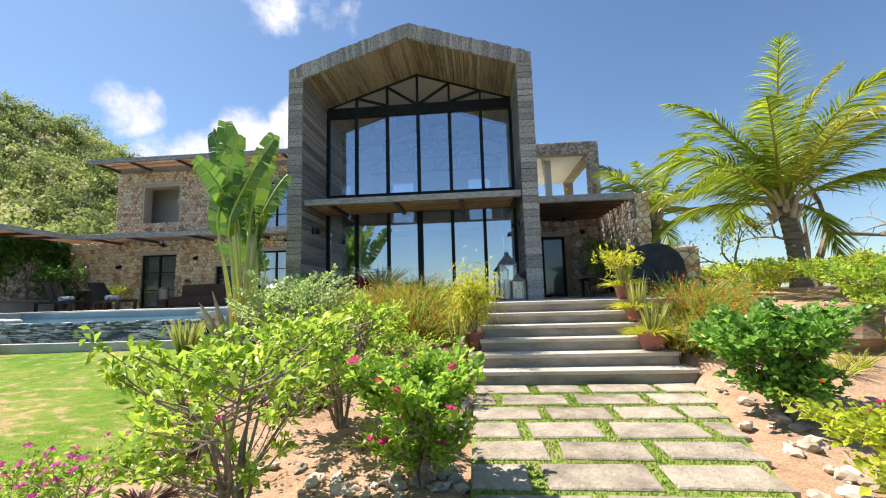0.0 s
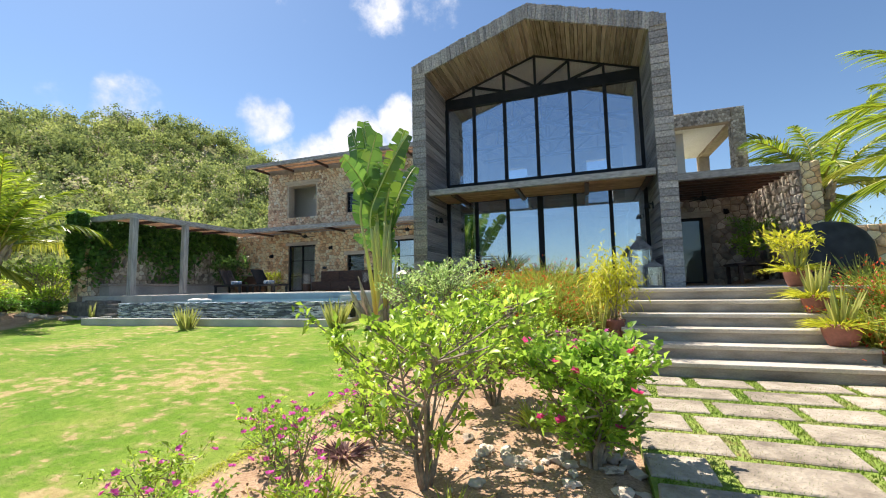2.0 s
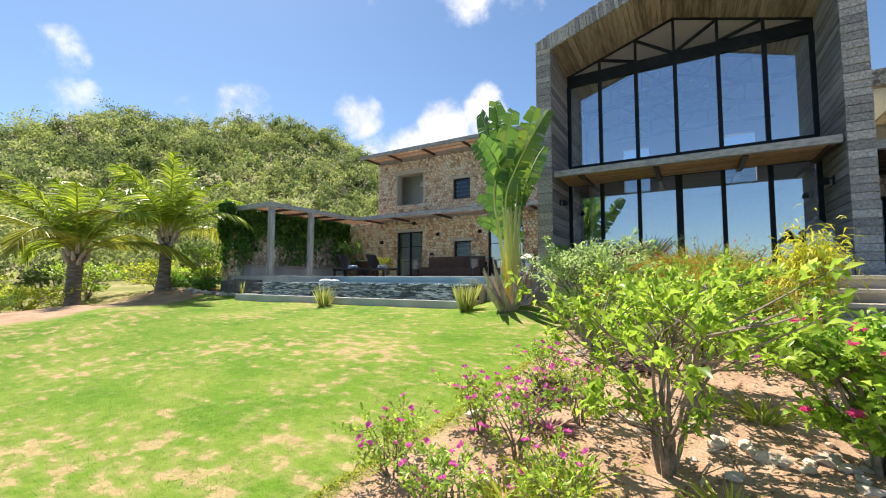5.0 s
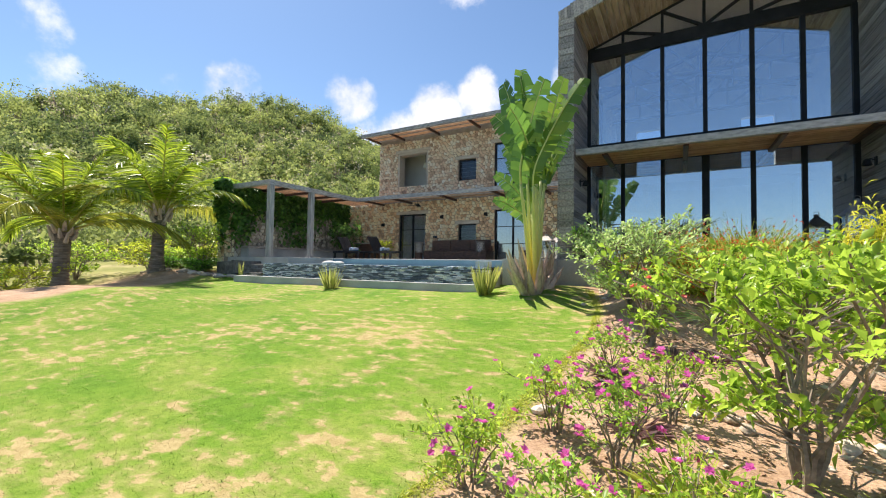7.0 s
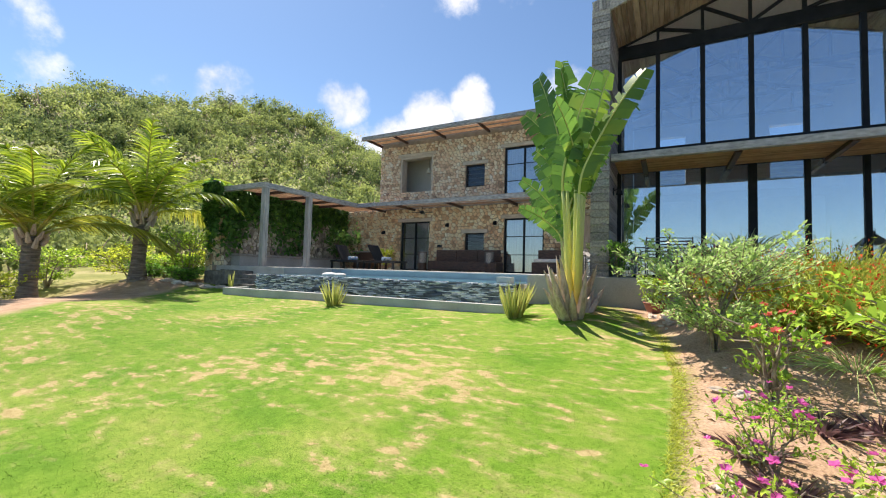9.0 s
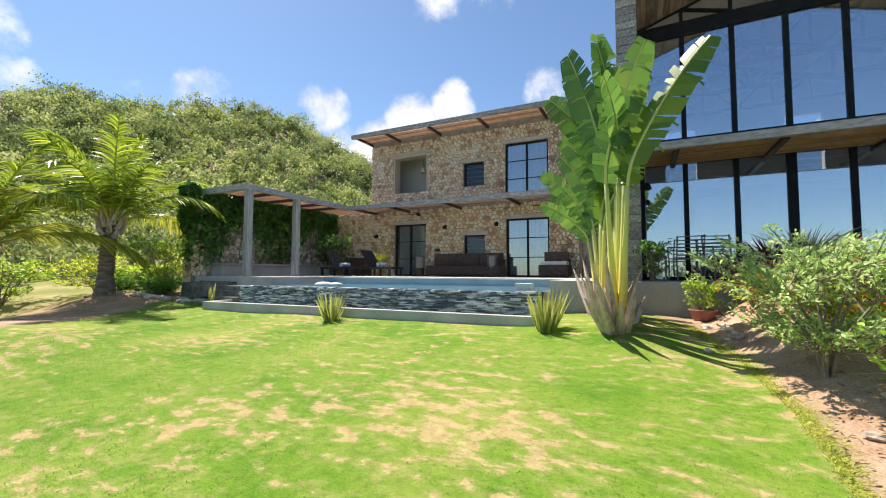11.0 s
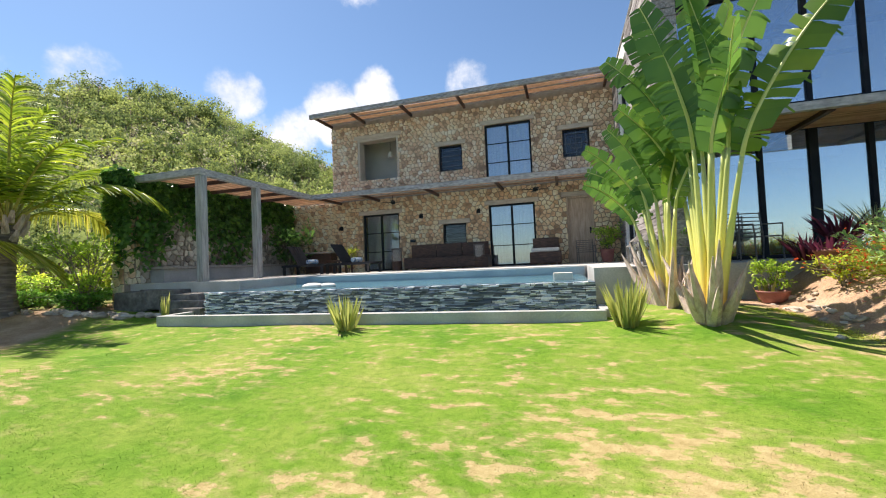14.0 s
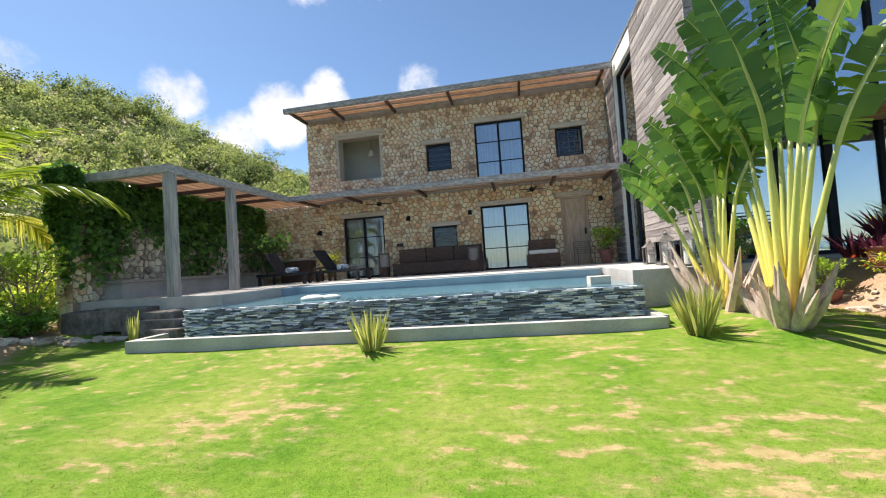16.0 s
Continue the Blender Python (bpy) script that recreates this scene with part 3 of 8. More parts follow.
def ground_material(all_lawn=False):
    m = bpy.data.materials.new("lawn_blades" if all_lawn else "lawn_soil_and_hillside")
    m.use_nodes = True
    n, l = m.node_tree.nodes, m.node_tree.links
    p = n["Principled BSDF"]
    p.inputs["Roughness"].default_value = 0.95
    p.inputs["Specular IOR Level"].default_value = 0.15
    g = n.new("ShaderNodeNewGeometry")

    def tex(scale, detail=5, rough=0.55, stretch=None):
        t = n.new("ShaderNodeTexNoise")
        t.inputs["Scale"].default_value, t.inputs["Detail"].default_value, t.inputs["Roughness"].default_value = scale, detail, rough
        if stretch:
            mp = n.new("ShaderNodeMapping")
            mp.inputs["Scale"].default_value = stretch
            l.new(g.outputs["Position"], mp.inputs["Vector"])
            l.new(mp.outputs[0], t.inputs["Vector"])
        else:
            mp = n.new("ShaderNodeMapping")
            mp.inputs["Scale"].default_value = (1, 1, 0.02)
            l.new(g.outputs["Position"], mp.inputs["Vector"])
            l.new(mp.outputs[0], t.inputs["Vector"])
        return t.outputs["Fac"]

    def ramp(fac, stops):
        r = n.new("ShaderNodeValToRGB")
        while len(r.color_ramp.elements) < len(stops):
            r.color_ramp.elements.new(0.5)
        for e, (pos, c) in zip(r.color_ramp.elements, stops):
            e.position, e.color = pos, (*c, 1)
        l.new(fac, r.inputs["Fac"])
        return r.outputs["Color"]

    def mix(fac, a, b, blend="MIX"):
        x = n.new("ShaderNodeMix")
        x.data_type, x.blend_type = "RGBA", blend
        if isinstance(fac, float):
            x.inputs["Factor"].default_value = fac
        else:
            l.new(fac, x.inputs["Factor"])
        l.new(a, x.inputs[6])
        l.new(b, x.inputs[7])
        return x.outputs[2]

    def rng(fac, a, b, lo=0.0, hi=1.0):
        r = n.new("ShaderNodeMapRange")
        r.interpolation_type = "SMOOTHSTEP"
        r.inputs["From Min"].default_value, r.inputs["From Max"].default_value = a, b
        r.inputs["To Min"].default_value, r.inputs["To Max"].default_value = lo, hi
        l.new(fac, r.inputs["Value"])
        return r.outputs[0]

    def attr(name):
        a = n.new("ShaderNodeAttribute")
        a.attribute_name = name
        return a.outputs["Fac"]

    grass = ramp(tex(0.8, 5, 0.6), [(0.28, (0.075, 0.185, 0.014)), (0.45, (0.145, 0.25, 0.026)), (0.6, (0.215, 0.285, 0.05)), (0.75, (0.30, 0.32, 0.085))])
    tufts = ramp(tex(11, 5, 0.7), [(0.32, (0.55, 0.70, 0.42)), (0.5, (0.98, 1.0, 0.95)), (0.68, (1.22, 1.15, 1.2))])
    grass = mix(0.7, grass, tufts, "MULTIPLY")
    blades = ramp(tex(190, 2, 0.6), [(0.32, (0.40, 0.48, 0.32)), (0.62, (1.3, 1.3, 1.25))])
    grass = mix(0.8, grass, blades, "MULTIPLY")
    bare = ramp(tex(11, 6), [(0.3, (0.38, 0.275, 0.13)), (0.7, (0.54, 0.41, 0.225))])
    grit = ramp(tex(120, 3, 0.6), [(0.3, (0.72, 0.70, 0.62)), (0.65, (1.1, 1.1, 1.08))])
    bare = mix(0.7, bare, grit, "MULTIPLY")
    add = n.new("ShaderNodeMath")
    add.operation = "MULTIPLY_ADD"
    l.new(tex(0.42, 2), add.inputs[0])
    add.inputs[1].default_value = 0.5
    l.new(tex(4.4, 8, 0.6, (0.8, 1.35, 0.02)), add.inputs[2])
    patch = rng(add.outputs[0], 0.832, 0.878, 0.0, 0.8)
    thin = rng(add.outputs[0], 0.71, 0.85, 0.0, 0.28)
    lawn = mix(patch, mix(thin, grass, bare), bare)
    soil = ramp(tex(2.2, 8, 0.65), [(0.25, (0.30, 0.185, 0.115)), (0.5, (0.46, 0.31, 0.205)), (0.75, (0.58, 0.42, 0.30))])
    crumbs = ramp(tex(55, 3, 0.6), [(0.33, (0.55, 0.5, 0.45)), (0.6, (1.1, 1.1, 1.1))])
    soil = mix(0.7, soil, crumbs, "MULTIPLY")
    wild = ramp(tex(0.5, 8, 0.65), [(0.3, (0.16, 0.18, 0.05)), (0.5, (0.27, 0.27, 0.09)), (0.7, (0.42, 0.36, 0.18))])
    base = mix(attr("wild"), soil, wild)
    col = lawn if all_lawn else mix(attr("lawn"), base, lawn)
    l.new(col, p.inputs["Base Color"])
    b = n.new("ShaderNodeBump")
    b.inputs["Strength"].default_value, b.inputs["Distance"].default_value = 0.5, 0.03
    l.new(tex(45, 5, 0.7), b.inputs["Height"])
    l.new(b.outputs[0], p.inputs["Normal"])
    return m


ground_mesh = build_ground()
ground_mesh.materials.append(ground_material())
ground = tagged(new("ground", ground_mesh), "patchy green lawn, sandy planting beds and wild hillside", "ground", "", "structure")

M["sea"] = material("sea_water", [(0.3, (0.02, 0.07, 0.12)), (0.7, (0.035, 0.10, 0.16))], 0.02, rough=0.12, bump=0.3, bump_scale=0.4)
setting("water", mesh_from("water", [(-4800, -4800, -24), (4800, -4800, -24), (4800, 4800, -24), (-4800, 4800, -24)], [(0, 1, 2, 3)], M["sea"]), None,
        "calm blue sea far below the garden", "sea")


# ---- terrace, pool, steps ----
TZ = 1.38
POOL_L, POOL_R = Vector((-13.15, 7.95)), Vector((-5.72, 8.30))
POOL_BACK = 11.4

terrace = setting("terrace_floor", box((-16.9, POOL_BACK, 0.5), (-4.45, 15.45, TZ), 0.015), M["coping"], "pale stone pool terrace floor", "terrace")
setting("terrace_floor", box((-16.9, 9.0, 0.5), (-14.0, POOL_BACK - 0.004, TZ), 0.015), M["coping"], "pale stone terrace under the pergola", "terrace")
setting("terrace_floor", box((-14.0, 8.9, 0.9), (-13.15, POOL_BACK - 0.004, TZ - 0.004), 0.015), M["coping"], "pale stone edge beside the pool", "terrace")
setting("terrace_floor", box((-5.70, 8.95, 0.5), (-4.45, POOL_BACK - 0.004, TZ - 0.002), 0.012), M["concrete"], "pale concrete terrace corner with a plastered face", "terrace")
setting("terrace_floor", box((-4.45, 9.15, 0.6), (-0.15, 11.6, TZ - 0.006), 0.012), M["concrete"], "concrete plinth below the glass front", "terrace")
setting("terrace_floor", box((-0.15, 7.25, 0.5), (4.75, 15.4, TZ - 0.002), 0.012), M["coping"], "stone entrance landing above the steps", "terrace")

pool = thing("swimming_pool", "raised infinity pool with a stacked slate front", "pool")
d = (POOL_R - POOL_L).normalized()
nrm = Vector((d.y, -d.x))
plen = (POOL_R - POOL_L).length
ang = math.degrees(math.atan2(d.y, d.x))
pool.matrix_world = pose(POOL_L.x, POOL_L.y, 0, 0, 0, ang)
M["pool_tile"] = material("pool_plaster", [(0.3, (0.28, 0.36, 0.40)), (0.7, (0.38, 0.46, 0.50))], 2, rough=0.6)
M["water"] = material("pool_water", [(0.3, (0.10, 0.24, 0.30)), (0.7, (0.15, 0.31, 0.36))], 1.2, rough=0.04, bump=0.12, bump_scale=5, spec=0.6)
part("core", box((0, 0.05, 0.55), (plen, 0.30, 1.17)), M["slate_core"], pool)
part("side_wall", box((plen - 0.28, 0.31, 0.55), (plen, 0.95, 1.17)), M["concrete"], pool)
part("side_wall", box((0, 0.31, 0.55), (0.2, 1.3, 1.17)), M["concrete"], pool)
part("water_surface", box((0.02, 0.12, 1.0), (plen - 0.02, POOL_BACK - 8.1, 1.185)), M["water"], pool, "rippled pale blue pool water")
part("back_wall", box((-0.6, POOL_BACK - 8.45, 0.9), (plen + 0.1, POOL_BACK - 8.0 , TZ - 0.03)), M["pool_tile"], pool)
part("basin_wall", box((-0.50, -0.62, 0.35), (plen + 0.06, -0.47, 0.80), 0.012), M["concrete"], pool, "low pale concrete overflow basin wall")
part("basin_wall", box((-0.50, -0.46, 0.35), (-0.36, 0.25, 0.80), 0.012), M["concrete"], pool)
part("basin_wall", box((plen + 0.01, -0.46, 0.35), (plen + 0.14, 0.25, 0.80), 0.012), M["concrete"], pool)
part("basin_floor", box((-0.35, -0.46, 0.4), (plen, 0.04, 0.62)), M["concrete"], pool)
part("weir_block", box((plen - 0.62, 0.6, 1.0), (plen - 0.3, 0.9, 1.31), 0.01), M["coping"], pool)
pool_float = thing("pool_float", "white and pale blue inflatable float on the pool water", "pool float")
pool_float.matrix_world = pose(-11.2, 8.8, 1.21)
for i, (fx, fy, s) in enumerate(((0, 0, 1), (0.3, 0.08, 0.8))):
    bm = bmesh.new()
    bmesh.ops.create_uvsphere(bm, u_segments=14, v_segments=8, radius=0.2, matrix=Matrix.Translation((fx, fy, 0.0)) @ Matrix.Diagonal((1.2 * s, 0.9 * s, 0.35 * s, 1)))
    part("chamber", bm, M["white_cloth"], pool_float, smooth=True)

STEP_Y, STEP_D, STEP_H, STEP_Z0 = 5.43, 0.30, 0.17, 0.36
STEP_X = [(-0.16, 2.66), (-0.13, 2.60), (0.03, 2.52), (0.06, 2.42), (0.08, 2.36), (0.10, 2.36)]
stair = thing("stairs", "six wide worn concrete garden steps", "stairs", "", "structure")
for k, (x0, x1) in enumerate(STEP_X):
    y0 = STEP_Y + k * STEP_D
    z1 = STEP_Z0 + (k + 1) * STEP_H
    part("step", box((x0, y0, z1 - STEP_H - (0.02 if k else 0.2)), (x1, y0 + STEP_D + (0.06 if k < 5 else 0.06), z1 - 0.05)), M["step"], stair)
    part("tread", box((x0 - 0.02, y0 - 0.03, z1 - 0.049), (x1 + 0.02, y0 + STEP_D + 0.05, z1), 0.012), M["tread"], stair)
part("core", box((0.05, STEP_Y + 0.4, 0.2), (2.3, 7.3, 0.66)), M["step"], stair)

# ---- gable house ----
HX0, HX1, HY0, HY1, GY = -4.47, 1.47, 9.3, 16.8, 11.0
TH = 0.35
EAVE, APEX, MIDX = 7.22, 8.22, -1.5
SEAVE, SAPEX = 6.98, 7.86


def roof_z(x, outer=True):
    t = abs(x - MIDX) / (HX1 - MIDX)
    return (APEX + (EAVE - APEX) * t) if outer else (SAPEX + (SEAVE - SAPEX) * min(1, t * (HX1 - MIDX) / (HX1 - TH - MIDX)))


SIDE_OPEN = [(12.4, 14.3, TZ, 6.75)]
wall_left = setting("wall_west", wall_panel("y", HY0 + 0.03, HY1, 0.7, 6.95, HX0 + 0.03, HX0 + TH - 0.03, SIDE_OPEN), M["plaster"], "grey weathered plank wall of the gable house", "wall")
wall_right = setting("wall_east", wall_panel("y", HY0 + 0.03, HY1, 0.7, 6.95, HX1 - TH + 0.03, HX1 - 0.03, []), M["plaster"], "grey weathered plank wall of the gable house", "wall")
wall_back = setting("wall_north", wall_panel("x", HX0 + TH, HX1 - TH, TZ, 6.95, HY1 - 0.25, HY1, [(-3.4, -2.5, 4.6, 6.3), (-0.2, 0.7, 4.6, 6.3)]),
                    M["plaster"], "white plaster back wall of the living hall", "wall")
bm = bmesh.new()
for y0, y1 in ((HY1 - 0.25, HY1),):
    tri = [(HX0 + 0.1, 6.95), (HX1 - 0.1, 6.95), (HX1 - 0.1, roof_z(HX1) - 0.12), (MIDX, APEX - 0.15), (HX0 + 0.1, roof_z(HX0) - 0.12)]
    va, vb = [bm.verts.new((x, y0, z)) for x, z in tri], [bm.verts.new((x, y1, z)) for x, z in tri]
    bm.faces.new(va)
    bm.faces.new(vb[::-1])
    for i in range(5):
        bm.faces.new((va[i], vb[i], vb[(i + 1) % 5], va[(i + 1) % 5]))
bmesh.ops.recalc_face_normals(bm, faces=bm.faces)
setting("wall_north", bm, M["plaster"], "white plaster gable of the living hall", "wall")
roof = thing("roof", "gabled timber roof with a deep boarded front overhang", "roof", "", "structure")
for s in (-1, 1):
    bm = bmesh.new()
    x0, x1 = MIDX, (HX0 if s < 0 else HX1)
    xi = HX0 + TH if s < 0 else HX1 - TH
    prof = [(x0, APEX - 0.03), (x1 + s * -0.03, roof_z(x1) - 0.03), (x1 + s * -0.03, 6.96), (xi + s * 0.02, SEAVE + 0.03), (x0, SAPEX + 0.03)]
    va, vb = [bm.verts.new((x, HY0 + 0.04, z)) for x, z in prof], [bm.verts.new((x, HY1, z)) for x, z in prof]
    bm.faces.new(va)
    bm.faces.new(vb[::-1])
    for i in range(5):
        bm.faces.new((va[i], vb[i], vb[(i + 1) % 5], va[(i + 1) % 5]))
    bmesh.ops.recalc_face_normals(bm, faces=bm.faces)
    part("roof_slab", bm, M["plaster"], roof)
hall_floor = setting("floor", box((HX0 + TH, GY + 0.1, TZ - 0.2), (HX1 - TH, HY1 - 0.26, TZ + 0.02)), M["coping"], "pale stone floor of the living hall", "floor")

glass_front = thing("window_1", "two-storey black steel glazed front with a truss in the gable", "window", "", "structure")
XI0, XI1 = HX0 + TH, HX1 - TH
MULL = [-3.26, -2.37, -1.49, -0.60, 0.27]
for z0, z1, name in ((6.66, 6.95, "transom"), (4.28, 4.40, "transom"), (3.86, 4.27, "transom"), (TZ, TZ + 0.07, "bottom_rail")):
    part(name, box((XI0 + 0.005, GY - 0.07, z0), (XI1 - 0.005, GY + 0.07, z1), 0.006), M["steel"], glass_front)
for z0, z1 in ((4.40, 6.66), (TZ + 0.07, 3.86)):
    for k, x in enumerate([XI0 + 0.035] + MULL + [XI1 - 0.035]):
        w = 0.075 if (z0 < 3 and k == 3) else 0.045
        part("mullion", box((x - w, GY - 0.055, z0), (x + w, GY + 0.055, z1), 0.004), M["steel"], glass_front)
    edges = [XI0 + 0.065] + MULL + [XI1 - 0.065]
    for a, b in zip(edges, edges[1:]):
        o = part("pane", box((a + 0.03, GY - 0.006, z0), (b - 0.03, GY + 0.006, z1)), M["glass"], glass_front)
        o.visible_shadow = False
for s in (-1, 1):
    xs = [MIDX] + [x for x in (MULL[3:] if s > 0 else MULL[1::-1])] + [XI1 if s > 0 else XI0]
    for k, x in enumerate(xs[1:-1]):
        part("truss_post", box((x - 0.03, GY - 0.05, 6.95), (x + 0.03, GY + 0.05, roof_z(x, False) - 0.01)), M["steel"], glass_front)
    nodes = xs
    part("truss_web", bar((MIDX + s * 0.04, GY, 6.97), (nodes[1], GY, roof_z(nodes[1], False) - 0.04), 0.06), M["steel"], glass_front)
    part("truss_web", bar((nodes[1], GY, 6.97), (nodes[2] - s * 0.02, GY, roof_z(nodes[2], False) - 0.03), 0.06), M["steel"], glass_front)
    part("truss_chord", bar((MIDX, GY, SAPEX - 0.02), (XI1 if s > 0 else XI0, GY, SEAVE - 0.01), 0.05), M["steel"], glass_front)
    bm = bmesh.new()
    vs = [bm.verts.new(p) for p in ((MIDX, GY + 0.05, 6.95), (XI1 if s > 0 else XI0, GY + 0.05, 6.95), (XI1 if s > 0 else XI0, GY + 0.05, SEAVE), (MIDX, GY + 0.05, SAPEX))]
    bm.faces.new(vs)
    bmesh.ops.solidify(bm, geom=bm.faces, thickness=0.01)
    o = part("pane", bm, M["glass_clear"], glass_front)
    o.visible_shadow = False
part("truss_post", box((MIDX - 0.03, GY - 0.05, 6.95), (MIDX + 0.03, GY + 0.05, SAPEX)), M["steel"], glass_front)

canopy = thing("window_canopy", "weathered timber canopy with reed lining between the glass storeys", "canopy")
CY0 = 9.42
part("front_beam", box((XI0 + 0.02, CY0, 3.785), (XI1 - 0.02, CY0 + 0.12, 3.93), 0.01), M["beam"], canopy)
part("deck", box((XI0 + 0.02, CY0 + 0.12, 3.885), (XI1 - 0.02, GY - 0.08, 3.92)), M["beam"], canopy)
for x in (-3.5, -1.9, -0.3, 1.0):
    part("rafter", box((x - 0.05, CY0 + 0.12, 3.76), (x + 0.05, GY - 0.08, 3.868), 0.006), M["dark_wood"], canopy)


def reed_mat(parent, x0, x1, y0, y1, z, along, pitch=0.028, seed=1):
    """Loose reed sticks side by side, one rough layer with small gaps."""
    rng = random.Random(seed)
    v, f = [], []
    a, b = (y0, y1) if along == "x" else (x0, x1)
    t = a
    while t < b:
        r = rng.uniform(0.010, 0.017)
        s0, s1 = (x0, x1) if along == "x" else (y0, y1)
        n = max(2, int((s1 - s0) / 1.2))
        off = t
        prev = None
        for k in range(n + 1):
            s = s0 + (s1 - s0) * k / n
            wob, zz = rng.uniform(-0.006, 0.006), z + rng.uniform(-0.008, 0.008)
            c = (s, off + wob, zz) if along == "x" else (off + wob, s, zz)
            base = len(v)
            for dy, dz in ((-r, 0), (0, r), (r, 0), (0, -r)):
                v.append((c[0], c[1] + dy, c[2] + dz) if along == "x" else (c[0] + dy, c[1], c[2] + dz))
            if prev is not None:
                for q in range(4):
                    w = (q + 1) % 4
                    f.append((prev + q, prev + w, base + w, base + q))
            prev = base
        t += pitch * rng.uniform(0.75, 1.3)
    return tagged(part("reeds", mesh_from("reeds", v, f, M["reed"]), None, parent), kind="stuff")


reed_mat(canopy, XI0 + 0.05, XI1 - 0.05, CY0 + 0.14, GY - 0.1, 3.845, "x", 0.03, 3)

# ---- stone wing ----
WY = 15.4
WX0, WXU, WX1 = -16.8, -14.65, HX0
LZ, UZ = 4.12, 6.95
HOLES_L = [(-13.44, -11.97, TZ, 3.49), (-10.29, -9.44, 2.10, 2.95), (-8.61, -7.06, TZ, 3.49), (-6.05, -5.22, TZ, 3.56)]
HOLES_U = [(-13.54, -11.87, 4.81, 6.38), (-10.32, -9.47, 4.84, 5.75), (-8.64, -7.07, 4.30, 6.28), (-6.06, -5.22, 4.86, 5.78)]
wing_low = setting("wall_south", wall_panel("x", WX0, WX1, 0.8, LZ, WY, WY + 0.4, HOLES_L), M["mortar"], "warm fieldstone ground-floor wall of the bedroom wing", "wall")
wing_up = setting("wall_south_upper", wall_panel("x", WXU, WX1, LZ, UZ, WY, WY + 0.4, HOLES_U), M["mortar"], "warm fieldstone upper wall of the bedroom wing", "wall")
setting("wall_wing_west", wall_panel("y", WY + 0.4, WY + 6, 0.8, UZ, WXU, WXU + 0.4, []), M["mortar"], "fieldstone end wall of the bedroom wing", "wall")
# Unseen openings, added so that daylight reaches the rooms and curtains from behind.
setting("wall_wing_north", wall_panel("x", WXU + 0.4, WX1, 0.8, UZ, WY + 5.6, WY + 6,
        [(-13.9, -11.9, 2.0, 3.7), (-8.7, -6.9, 2.0, 3.7), (-8.7, -6.9, 4.9, 6.5), (-13.9, -11.9, 4.9, 6.5)]), M["plaster"], "plain unseen back wall of the bedroom wing with openings added to light the rooms", "wall")
setting("wing_floor", box((WXU + 0.4, WY + 0.4, LZ - 0.15), (WX1, WY + 5.6, LZ + 0.1)), M["plaster"], "upper floor slab of the bedroom wing", "floor")
setting("ceiling", box((WXU, WY + 0.01, UZ), (WX1, WY + 6, UZ + 0.2)), M["mortar"], "flat roof slab of the bedroom wing", "ceiling")
setting("wing_floor", box((WXU + 0.4, WY + 0.4, 1.0), (WX1, WY + 5.6, TZ - 0.01)), M["plaster"], "ground floor slab of the bedroom wing", "floor")
for x in (-11.4, -9.1, -6.5):
    setting("wall_partition", box((x - 0.06, WY + 0.41, TZ), (x + 0.06, WY + 5.59, LZ - 0.16)), M["plaster"], "plain inner partition wall", "wall")
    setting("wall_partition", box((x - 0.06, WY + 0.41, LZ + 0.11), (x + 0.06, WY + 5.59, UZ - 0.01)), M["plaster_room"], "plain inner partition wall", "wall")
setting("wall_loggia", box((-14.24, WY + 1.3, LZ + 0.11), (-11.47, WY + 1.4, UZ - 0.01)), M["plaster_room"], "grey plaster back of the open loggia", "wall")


def lintel(x0, x1, z, name="trim"):
    setting(name, box((x0 - 0.14, WY - 0.045, z + 0.003), (x1 + 0.14, WY + 0.2, z + 0.15), 0.012), M["lintel"], "pale timber lintel over an opening", "lintel")


def glazed_door(x0, x1, z0, z1, name, label, glass="glass_door"):
    w = thing(name, label, "glass door", "", "structure")
    fw = 0.06
    y = WY + 0.1
    for a, b in ((x0, x0 + fw), (x1 - fw, x1), ((x0 + x1) / 2 - 0.035, (x0 + x1) / 2 + 0.035)):
        part("stile", box((a, y - 0.04, z0), (b, y + 0.04, z1), 0.005), M["steel"], w)
    part("head", box((x0 + fw, y - 0.039, z1 - fw), (x1 - fw, y + 0.039, z1)), M["steel"], w)
    part("sill", box((x0 + fw, y - 0.039, z0), (x1 - fw, y + 0.039, z0 + 0.06)), M["steel"], w)
    n = 3
    for k in range(1, n):
        z = z0 + (z1 - z0) * k / n
        part("glazing_bar", box((x0 + fw, y - 0.02, z - 0.013), (x1 - fw, y + 0.02, z + 0.013)), M["steel"], w)
    for a, b in ((x0 + fw, (x0 + x1) / 2 - 0.035), ((x0 + x1) / 2 + 0.035, x1 - fw)):
        o = part("pane", box((a, y - 0.004, z0 + 0.06), (b, y + 0.004, z1 - fw)), M[glass], w)
        o.visible_shadow = False
    return w


def curtain(x0, x1, z0, z1, label):
    bm = bmesh.new()
    n = int((x1 - x0) / 0.018)
    top, bot = [], []
    for k in range(n + 1):
        x = x0 + (x1 - x0) * k / n
        y = WY + 0.30 + 0.025 * math.sin(x * 55 + math.sin(x * 9) * 2)
        top.append(bm.verts.new((x, y, z1)))
        bot.append(bm.verts.new((x + 0.004 * math.sin(x * 31), y + 0.01 * math.sin(x * 17), z0)))
    for k in range(n):
        bm.faces.new((bot[k], bot[k + 1], top[k + 1], top[k]))
    bmesh.ops.solidify(bm, geom=bm.faces, thickness=0.006)
    tagged(part("curtain", bm, M["curtain"], None, smooth=True), label, "curtain")


